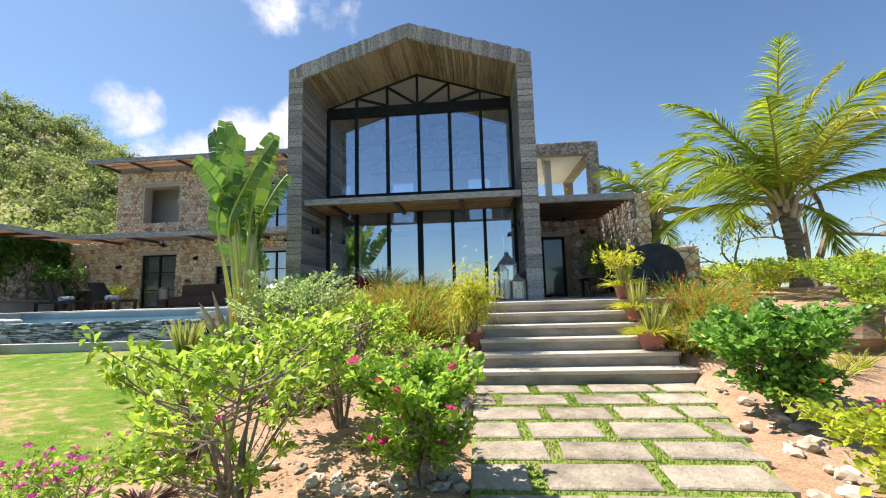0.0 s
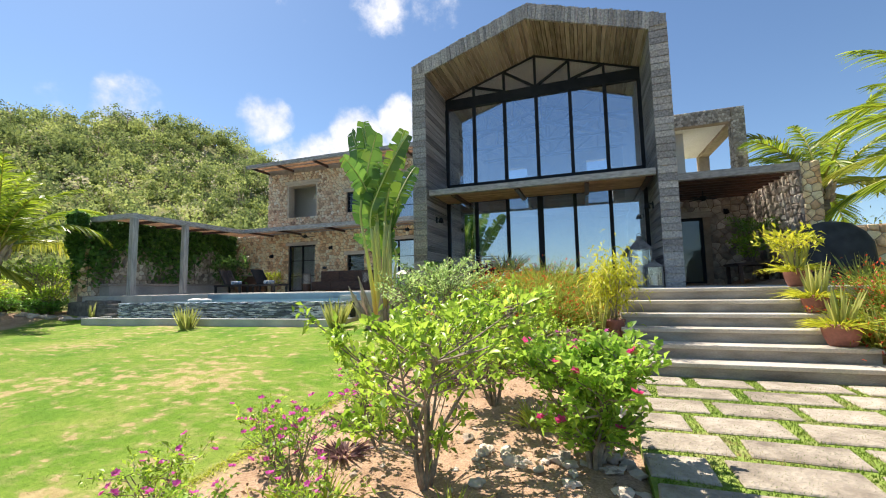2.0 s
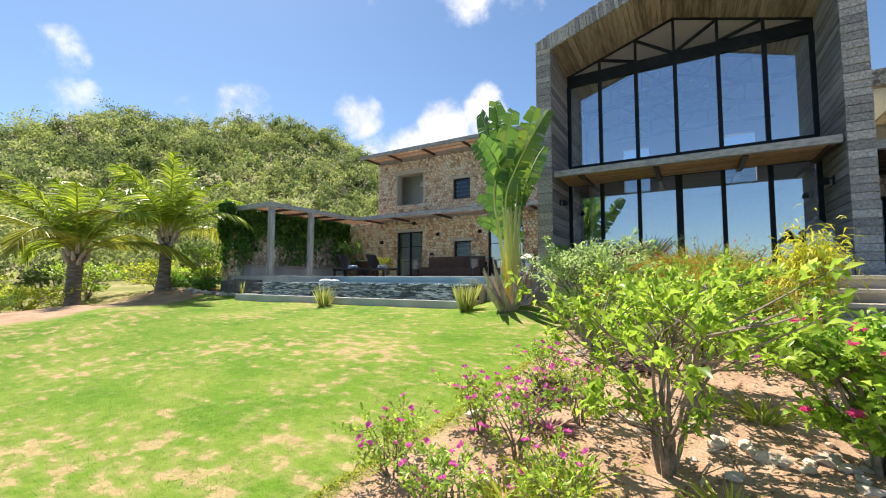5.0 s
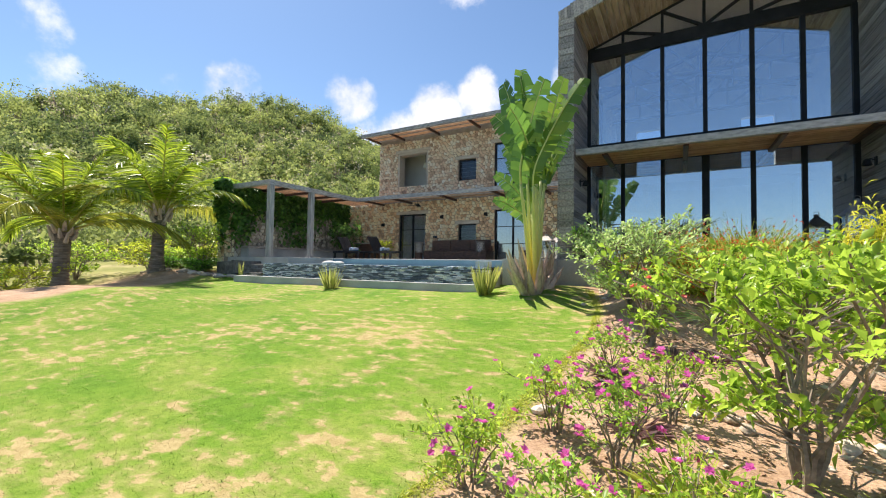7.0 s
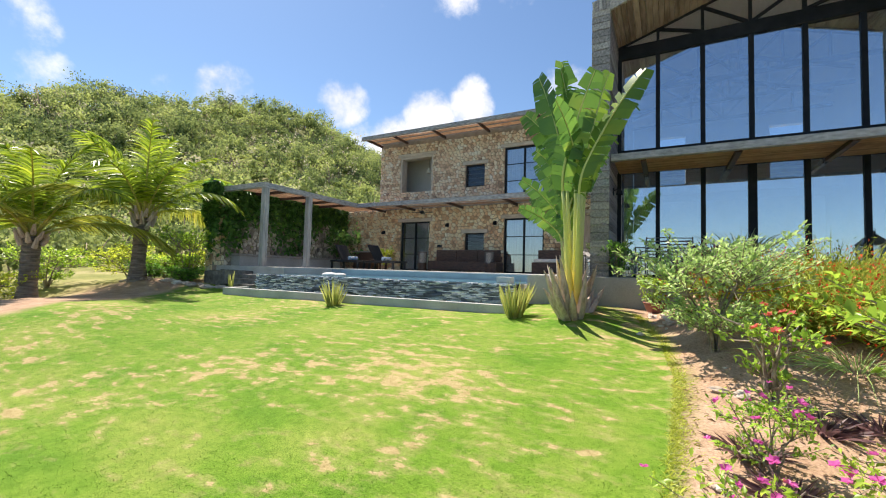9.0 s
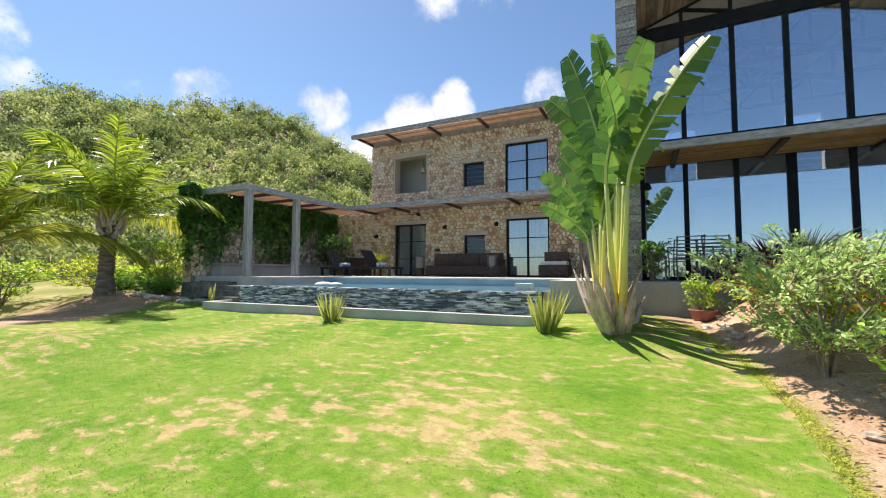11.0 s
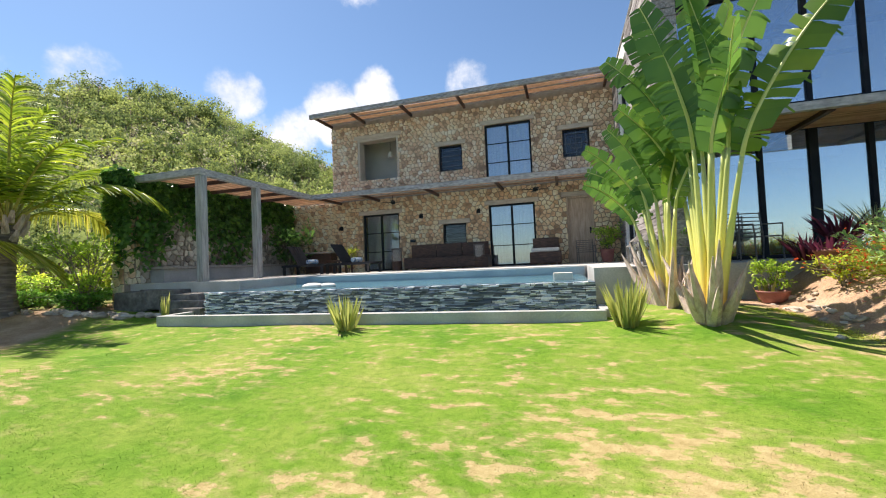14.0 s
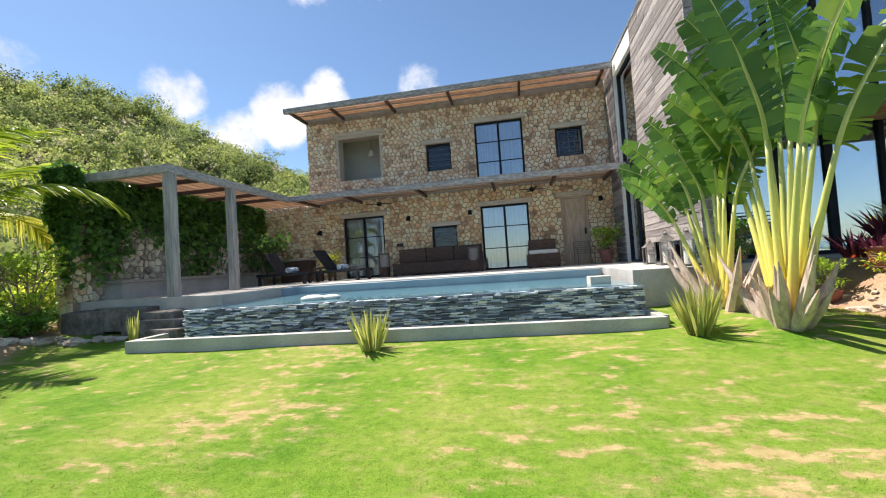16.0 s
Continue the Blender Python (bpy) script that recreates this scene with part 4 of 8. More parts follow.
def small_window(x0, x1, z0, z1, name, grille):
    w = thing(name, "small black steel window with a grille" if grille else "small black shuttered window", "window", "", "structure")
    y = WY + 0.12
    for a, b, c, e in ((x0, x0 + 0.05, z0, z1), (x1 - 0.05, x1, z0, z1), (x0 + 0.05, x1 - 0.05, z1 - 0.05, z1), (x0 + 0.05, x1 - 0.05, z0, z0 + 0.05)):
        part("frame", box((a, y - 0.04, c), (b, y + 0.04, e)), M["steel"], w)
    o = part("pane", box((x0 + 0.05, y + 0.01, z0 + 0.05), (x1 - 0.05, y + 0.018, z1 - 0.05)), M["glass_dark"], w)
    part("blind", box((x0 + 0.05, y + 0.1, z0 + 0.05), (x1 - 0.05, y + 0.12, z1 - 0.05)), M["steel"], w)
    cx, cz = (x0 + x1) / 2, (z0 + z1) / 2
    if grille:
        for q in (0.32, 0.17):
            for a, b in (((cx - q, cz - q), (cx + q, cz - q)), ((cx + q, cz - q), (cx + q, cz + q)), ((cx + q, cz + q), (cx - q, cz + q)), ((cx - q, cz + q), (cx - q, cz - q))):
                part("grille_bar", bar((a[0], y - 0.02, a[1]), (b[0], y - 0.02, b[1]), 0.018), M["truss"], w)
        for a, b in (((cx, z0), (cx, z1)), ((x0, cz), (x1, cz))):
            part("grille_bar", bar((a[0], y - 0.02, a[1]), (b[0], y - 0.02, b[1]), 0.018), M["truss"], w)
    else:
        for k in range(1, 5):
            z = z0 + (z1 - z0) * k / 5
            part("grille_bar", bar((x0 + 0.05, y - 0.01, z), (x1 - 0.05, y - 0.01, z), 0.016), M["truss"], w)


for h in HOLES_L + HOLES_U[1:]:
    lintel(h[0], h[1], h[3])
lintel(HOLES_U[0][0], HOLES_U[0][1], HOLES_U[0][3])
glazed_door(*HOLES_L[0], "door_1", "black steel double glass door with a pale curtain inside", "glass_clear")
glazed_door(*HOLES_L[2], "door_2", "black steel double glass door with white curtains inside")
glazed_door(*HOLES_U[2], "door_3", "black steel balcony glass door with white curtains inside")
curtain(-13.40, -12.0, TZ + 0.03, 3.46, "pale curtain behind the glass door")
curtain(-8.58, -7.1, TZ + 0.03, 3.46, "white curtain behind the glass door")
curtain(-8.6, -7.1, 4.33, 6.26, "white curtain behind the upper glass door")
small_window(*HOLES_L[1], "window_2", False)
small_window(*HOLES_U[1], "window_3", False)
small_window(*HOLES_U[3], "window_4", True)
# open loggia reveal
for a, b, c, e in ((-13.54, -13.46, 4.81, 6.38), (-11.95, -11.87, 4.81, 6.38), (-13.46, -11.95, 6.30, 6.38)):
    setting("trim", box((a, WY - 0.02, c), (b, WY + 0.39, e)), M["lintel"], "pale timber reveal of the open loggia", "trim")
wood_door = thing("door_4", "bleached carved wooden door in the stone wall", "door", "", "structure")
h = HOLES_L[3]
part("leaf", box((h[0] + 0.06, WY + 0.12, h[2]), (h[1] - 0.06, WY + 0.17, h[3] - 0.06), 0.006), M["door_wood"], wood_door)
for a, b in ((h[0], h[0] + 0.058), (h[1] - 0.058, h[1])):
    part("jamb", box((a, WY + 0.03, h[2]), (b, WY + 0.2, h[3]), 0.006), M["door_wood"], wood_door)
part("head", box((h[0] + 0.06, WY + 0.03, h[3] - 0.058), (h[1] - 0.06, WY + 0.2, h[3])), M["door_wood"], wood_door)
for cx in (h[0] + 0.24, h[1] - 0.24):
    for z0, z1 in ((h[2] + 0.15, h[2] + 0.75), (h[2] + 0.85, h[2] + 1.95)):
        part("panel", box((cx - 0.13, WY + 0.105, z0), (cx + 0.13, WY + 0.119, z1), 0.006), M["door_wood"], wood_door)
part("handle", box((h[1] - 0.14, WY + 0.06, h[2] + 0.95), (h[1] - 0.09, WY + 0.118, h[2] + 1.15), 0.005), M["steel"], wood_door, "black iron door handle")


# ---- canopies ----
def roof_canopy(name, label, x0, x1, y0, y1, z, rafters, seed, front=True):
    c = thing(name, label, "canopy")
    part("front_beam", box((x0, y0, z - 0.16), (x1, y0 + 0.12, z), 0.012), M["beam"], c)
    for x in rafters:
        part("rafter", box((x - 0.04, y0 + 0.12, z - 0.13), (x + 0.04, y1, z - 0.04), 0.006), M["dark_wood"], c)
    for k in range(3):
        y = y0 + 0.35 + (y1 - y0 - 0.5) * k / 2
        part("batten", box((x0 + 0.03, y - 0.025, z - 0.038), (x1 - 0.03, y + 0.025, z - 0.008)), M["beam"], c)
    reed_mat(c, x0 + 0.02, x1 - 0.02, y0 + 0.13, y1 - 0.02, z + 0.016, "x", 0.043, seed)
    return c


roof_canopy("upper_canopy", "long reed and timber canopy along the upper storey", -14.74, HX0 - 0.02, 14.05, WY - 0.03, 7.10, [-14.6, -13.2, -11.3, -9.3, -7.1, -4.7], 5)
roof_canopy("lower_canopy", "long reed and timber canopy along the ground floor", -14.52, HX0 - 0.02, 13.5, WY - 0.03, 4.08, [-14.3, -12.7, -10.4, -8.1, -6.3, -4.7], 6)

pergola = thing("pergola", "weathered timber pergola with reed shading beside the pool", "pergola")
for x, y in ((-14.42, 9.12), (-14.46, 10.98)):
    part("post", box((x - 0.09, y - 0.09, TZ - 0.002), (x + 0.09, y + 0.09, 3.92), 0.01), M["post"], pergola)
part("front_beam", box((-16.7, 9.0, 3.92), (-14.32, 9.16, 4.09), 0.012), M["beam"], pergola)
part("side_beam", box((-14.52, 9.164, 3.92), (-14.36, 13.49, 4.09), 0.012), M["beam"], pergola)
for y in (10.2, 11.3, 12.4, 13.3):
    part("rafter", box((-16.6, y - 0.04, 3.96), (-14.524, y + 0.04, 4.05)), M["dark_wood"], pergola)
reed_mat(pergola, -16.6, -14.54, 9.2, 13.5, 4.075, "y", 0.05, 9)
reed_mat(pergola, -16.6, -14.54, 13.5, 15.3, 4.085, "y", 0.05, 10)
vine_wall = setting("wall_garden", wall_panel("y", 9.25, WY - 0.002, 0.7, 4.0, -17.0, -16.6, []), M["mortar"], "fieldstone garden wall overgrown with dark vines", "wall")
wall_end = setting("wall_garden_end", box((-16.98, 8.85, 0.6), (-16.6, 9.248, 4.06)), M["mortar"], "fieldstone pier at the end of the garden wall", "wall")
bench = thing("stone_bench", "low pale built-in bench slab along the vine wall", "bench")
part("seat", box((-16.59, 9.4, 1.72), (-16.0, 14.6, 1.80), 0.015), M["seat_wood"], bench)
part("base", box((-16.59, 9.5, TZ), (-16.1, 14.5, 1.719)), M["concrete"], bench)

# ---- entrance wing ----
RWY = 14.1
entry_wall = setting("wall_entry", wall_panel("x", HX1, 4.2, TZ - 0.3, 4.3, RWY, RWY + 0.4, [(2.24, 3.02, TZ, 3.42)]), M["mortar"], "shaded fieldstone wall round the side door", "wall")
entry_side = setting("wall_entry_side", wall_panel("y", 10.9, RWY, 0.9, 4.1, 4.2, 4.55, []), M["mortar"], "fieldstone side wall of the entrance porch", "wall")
side_door = thing("door_5", "narrow black steel glass door", "glass door", "", "structure")
for a, b, c, e in ((2.24, 2.32, TZ, 3.42), (2.94, 3.02, TZ, 3.42), (2.32, 2.94, 3.34, 3.42), (2.32, 2.94, TZ, TZ + 0.1)):
    part("frame", box((a, RWY + 0.05, c), (b, RWY + 0.15, e)), M["steel"], side_door)
part("pane", box((2.32, RWY + 0.09, TZ + 0.1), (2.94, RWY + 0.1, 3.34)), M["glass_dark"], side_door)
setting("trim", box((2.05, RWY - 0.04, 3.424), (3.2, RWY + 0.2, 3.6), 0.01), M["lintel"], "timber lintel over the side door", "lintel")
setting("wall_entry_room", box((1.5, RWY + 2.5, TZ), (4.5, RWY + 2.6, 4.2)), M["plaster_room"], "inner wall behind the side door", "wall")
porch = thing("porch_canopy", "slatted reed and timber porch canopy", "canopy")
part("front_beam", box((HX1 + 0.002, 10.9, 3.92), (4.196, 11.04, 4.1), 0.012), M["beam"], porch)
for k in range(9):
    y = 11.25 + k * 0.33
    part("batten", box((HX1 + 0.002, y - 0.03, 3.95), (4.196, y + 0.03, 4.02)), M["dark_wood"], porch)
reed_mat(porch, HX1 + 0.03, 4.18, 11.05, RWY - 0.02, 4.04, "x", 0.036, 12)
loggia = thing("roof_terrace", "open stone-framed upper terrace with a pale slab ceiling", "building")
part("floor_slab", box((HX1 + 0.002, RWY + 0.45, 4.35), (4.85, 20, 4.6)), M["plaster"], loggia)
part("ceiling_slab", box((HX1 + 0.002, 15.7, 6.86), (4.5, 20, 7.0)), M["plaster"], loggia)
lint = part("fascia", box((HX1 + 0.002, 15.42, 6.75), (4.35, 15.7, 7.23)), M["mortar"], loggia)
colm = part("column", box((4.37, 15.42, 4.6), (4.75, 15.8, 7.23)), M["mortar"], loggia)
sidef = part("fascia", box((4.37, 15.804, 6.75), (4.75, 20, 7.23)), M["mortar"], loggia)
part("beam", bar((2.7, 15.7, 6.8), (3.6, 20, 6.8), 0.12), M["beam"], loggia)
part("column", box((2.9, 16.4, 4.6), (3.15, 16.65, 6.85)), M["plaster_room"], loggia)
part("column", box((4.37, 19.6, 4.6), (4.75, 20.0, 6.74)), M["mortar"], loggia)
low_wall = setting("wall_low", box((4.35, 10.0, 0.9), (5.2, 10.45, 2.52), 0.02), M["mortar"], "low fieldstone screen wall beside the grill", "wall")

# interior trusses
for y in (12.6, 14.2, 15.8):
    t = thing("roof_truss", "grey steel roof truss inside the hall", "roof truss", "hall trusses")
    part("bottom_chord", bar((XI0 + 0.01, y, 6.5), (XI1 - 0.01, y, 6.5), 0.09), M["truss"], t)
    for s in (-1, 1):
        xe = XI1 - 0.01 if s > 0 else XI0 + 0.01
        part("top_chord", bar((MIDX, y, SAPEX - 0.1), (xe, y, SEAVE - 0.1), 0.09), M["truss"], t)
        for q in (0.33, 0.66):
            x = MIDX + (xe - MIDX) * q
            part("web", bar((x, y, 6.5), (x, y, roof_z(x, False) - 0.12), 0.05), M["truss"], t)
            x2 = MIDX + (xe - MIDX) * (q - 0.33)
            part("web", bar((x2, y, 6.5), (x, y, roof_z(x, False) - 0.14), 0.05), M["truss"], t)
    part("web", bar((MIDX, y, 6.5), (MIDX, y, SAPEX - 0.1), 0.05), M["truss"], t)
# side window of the hall
side_win = thing("window_5", "tall black steel corner window in the plank wall", "window", "", "structure")
for a, b, c, e in ((12.4, 12.48, TZ, 6.75), (14.22, 14.3, TZ, 6.75), (12.48, 14.22, 6.67, 6.75), (12.48, 14.22, 3.86, 4.2), (12.48, 14.22, TZ, TZ + 0.07), (13.32, 13.38, TZ + 0.07, 3.86)):
    part("frame", box((HX0 + 0.12, a, c), (HX0 + 0.22, b, e)), M["steel"], side_win)
for c, e in ((TZ + 0.07, 3.86), (4.2, 6.67)):
    o = part("pane", box((HX0 + 0.165, 12.48, c), (HX0 + 0.175, 14.22, e)), M["glass"], side_win)
    o.visible_shadow = False


# ---- plants ----
L = {}
L["shrub"] = leaf_material("fresh_green_leaf", (0.13, 0.26, 0.032), (0.54, 0.74, 0.09), (0.80, 0.82, 0.17), 0.33, 0.56)
L["boug"] = leaf_material("bougainvillea_leaf", (0.10, 0.23, 0.033), (0.48, 0.72, 0.095), (0.80, 0.82, 0.15), 0.4, 0.55)
L["dark"] = leaf_material("dark_green_leaf", (0.070, 0.184, 0.033), (0.281, 0.551, 0.088), (0.617, 0.880, 0.155), 0.35)
L["lime"] = leaf_material("yellow_green_leaf", (0.26, 0.36, 0.036), (0.724, 0.784, 0.086), (0.850, 0.850, 0.171), 0.45, 0.6)
L["varieg"] = leaf_material("variegated_leaf", (0.214, 0.356, 0.107), (0.606, 0.784, 0.285), (0.850, 0.850, 0.642))
L["croton"] = leaf_material("yellow_croton_leaf", (0.36, 0.42, 0.03), (0.74, 0.72, 0.07), (0.84, 0.66, 0.08))
L["russ"] = leaf_material("russelia_strand", (0.17, 0.26, 0.03), (0.46, 0.52, 0.08), (0.66, 0.60, 0.12), 0.6)
L["red"] = leaf_material("red_flower", (0.60, 0.05, 0.02), (0.85, 0.16, 0.05))
L["coral"] = leaf_material("coral_flower", (0.660, 0.110, 0.099), (0.850, 0.242, 0.198))
L["pink"] = leaf_material("magenta_flower", (0.495, 0.033, 0.286), (0.825, 0.198, 0.572))
L["rose"] = leaf_material("rose_bract", (0.605, 0.033, 0.176), (0.850, 0.110, 0.330))
L["purple"] = leaf_material("purple_rhoeo_leaf", (0.080, 0.040, 0.048), (0.256, 0.144, 0.144), (0.352, 0.320, 0.192))
L["cordy"] = leaf_material("red_cordyline_leaf", (0.047, 0.012, 0.023), (0.176, 0.038, 0.078))
L["snake"] = leaf_material("snake_plant_leaf", (0.217, 0.283, 0.081), (0.652, 0.639, 0.189), (0.880, 0.817, 0.324))
L["grass"] = leaf_material("garden_grass", (0.219, 0.310, 0.031), (0.658, 0.682, 0.109), (0.850, 0.744, 0.248))
L["yucca"] = leaf_material("pale_yucca_leaf", (0.300, 0.360, 0.168), (0.660, 0.696, 0.432))
L["palm"] = leaf_material("coconut_leaflet", (0.07, 0.15, 0.02), (0.44, 0.55, 0.05), (0.70, 0.70, 0.08), 0.35, 0.55)
L["palm_gold"] = leaf_material("golden_coconut_leaflet", (0.17, 0.22, 0.03), (0.52, 0.53, 0.075), (0.68, 0.53, 0.17), 0.4, 0.42)
L["trav"] = leaf_material("traveller_leaf", (0.05, 0.14, 0.035), (0.17, 0.33, 0.06), (0.36, 0.47, 0.075), 0.26, 0.45)
L["trav_back"] = leaf_material("sunlit_traveller_leaf", (0.07, 0.165, 0.024), (0.21, 0.335, 0.036), (0.40, 0.46, 0.055), 0.3, 0.45)
L["vine"] = leaf_material("dark_vine_leaf", (0.06, 0.145, 0.04), (0.19, 0.37, 0.08), (0.36, 0.58, 0.11), 0.3)
M["petiole"] = material("yellow_green_petiole", [(0.25, (0.42, 0.46, 0.13)), (0.5, (0.66, 0.60, 0.16)), (0.8, (0.76, 0.66, 0.30))], 2.5, (3, 3, 0.6), 0.4, 0.15, 20)
pn, pl = M["petiole"].node_tree.nodes, M["petiole"].node_tree.links
pc, ps, pr_, pm = pn.new("ShaderNodeTexCoord"), pn.new("ShaderNodeSeparateXYZ"), pn.new("ShaderNodeValToRGB"), pn.new("ShaderNodeMix")
pl.new(pc.outputs["Object"], ps.inputs[0])
pz = pn.new("ShaderNodeMapRange")
pz.inputs["From Max"].default_value = 2.4
pl.new(ps.outputs["Z"], pz.inputs["Value"])
pl.new(pz.outputs[0], pr_.inputs["Fac"])
while len(pr_.color_ramp.elements) < 4:
    pr_.color_ramp.elements.new(0.5)
for e, (q, c) in zip(pr_.color_ramp.elements, ((0.0, (0.74, 0.44, 0.12)), (0.18, (0.80, 0.62, 0.11)), (0.42, (0.66, 0.66, 0.18)), (0.7, (0.42, 0.50, 0.19)))):
    e.position, e.color = q, (*c, 1)
pm.data_type, pm.inputs["Factor"].default_value = "RGBA", 0.72
pl.new(pn["Principled BSDF"].inputs["Base Color"].links[0].from_socket, pm.inputs[6])
pl.new(pr_.outputs["Color"], pm.inputs[7])
pl.new(pm.outputs[2], pn["Principled BSDF"].inputs["Base Color"])
M["sheath"] = material("dry_leaf_sheath", [(0.25, (0.30, 0.22, 0.17)), (0.5, (0.54, 0.43, 0.36)), (0.8, (0.70, 0.58, 0.50))], 4, (4, 4, 0.8), 0.85, 0.4, 20)
M["rachis"] = material("palm_rachis", [(0.3, (0.30, 0.30, 0.06)), (0.7, (0.50, 0.44, 0.10))], 4, rough=0.5, bump=0.1)


def mesh_np(name, verts, faces, mat, smooth=False):
    """A mesh straight from arrays; all faces have the same number of corners."""
    verts, faces = np.asarray(verts, np.float32).reshape(-1, 3), np.asarray(faces, np.int32)
    me = bpy.data.meshes.new(name)
    k = faces.shape[1]
    me.vertices.add(len(verts))
    me.vertices.foreach_set("co", verts.ravel())
    me.loops.add(faces.size)
    me.loops.foreach_set("vertex_index", faces.ravel())
    me.polygons.add(len(faces))
    me.polygons.foreach_set("loop_start", np.arange(0, faces.size, k, dtype=np.int32))
    me.update(calc_edges=True)
    if mat:
        me.materials.append(mat)
    return me


def unit(v):
    return v / np.maximum(np.linalg.norm(v, axis=-1, keepdims=True), 1e-9)


def leaf_arrays(base, axis, length, width, rng, fold=0.25, droop=0.15):
    """Folded leaves: base, two sides, tip; a pair of triangles a side."""
    n = len(base)
    axis = unit(axis)
    side = unit(np.cross(axis, rng.normal(size=(n, 3)) * 0.45 + np.array([0, 0, 1.0])))
    up = unit(np.cross(side, axis))
    ln, wd = np.broadcast_to(length, (n,))[:, None], np.broadcast_to(width, (n,))[:, None]
    mid = base + axis * ln * 0.5
    tip = base + axis * ln - np.array([0, 0, 1.0]) * ln * droop
    v = np.stack([base, mid + side * wd / 2 + up * wd * fold, mid, mid - side * wd / 2 + up * wd * fold, tip], 1)
    f = np.array([(0, 1, 2), (1, 4, 2), (0, 2, 3), (2, 4, 3)])
    return v.reshape(-1, 3), (np.arange(n)[:, None, None] * 5 + f[None]).reshape(-1, 3)


def leaf_mesh(name, base, axis, length, width, mat, rng, fold=0.25, droop=0.15):
    v, f = leaf_arrays(np.asarray(base, float), np.asarray(axis, float), length, width, rng, fold, droop)
    return mesh_np(name, v, f, mat)


def blade_arrays(base, direction, length, width, bend, rng, segs=3, thick=False):
    """Grass-like blades that bend over under their own weight."""
    n = len(base)
    d = unit(direction)
    side = unit(np.cross(d, rng.normal(size=(n, 3))))
    ln, wd, bd = (np.broadcast_to(q, (n,))[:, None] for q in (length, width, bend))
    flat = d * np.array([1, 1, 0.0]) + rng.normal(size=(n, 3)) * 0.05
    flat = unit(flat * np.array([1, 1, 0.0]))
    rows = []
    for s in range(segs + 1):
        t = s / segs
        p = base + d * ln * t + (flat * 0.5 - np.array([0, 0, 0.7])) * bd * ln * t * t
        w = wd * (1 - t ** 2.2) * (0.75 + 0.5 * min(t * 3, 1) * 0.5)
        if s < segs:
            rows += [p - side * w / 2, p + side * w / 2]
        else:
            rows += [p]
    v = np.stack(rows, 1)
    k = v.shape[1]
    f = []
    for s in range(segs - 1):
        a = 2 * s
        f += [(a, a + 1, a + 3), (a, a + 3, a + 2)]
    a = 2 * (segs - 1)
    f += [(a, a + 1, a + 2)]
    f = np.array(f)
    return v.reshape(-1, 3), (np.arange(n)[:, None, None] * k + f[None]).reshape(-1, 3)


def ground_at(x, y):
    return ground_height(x, y)


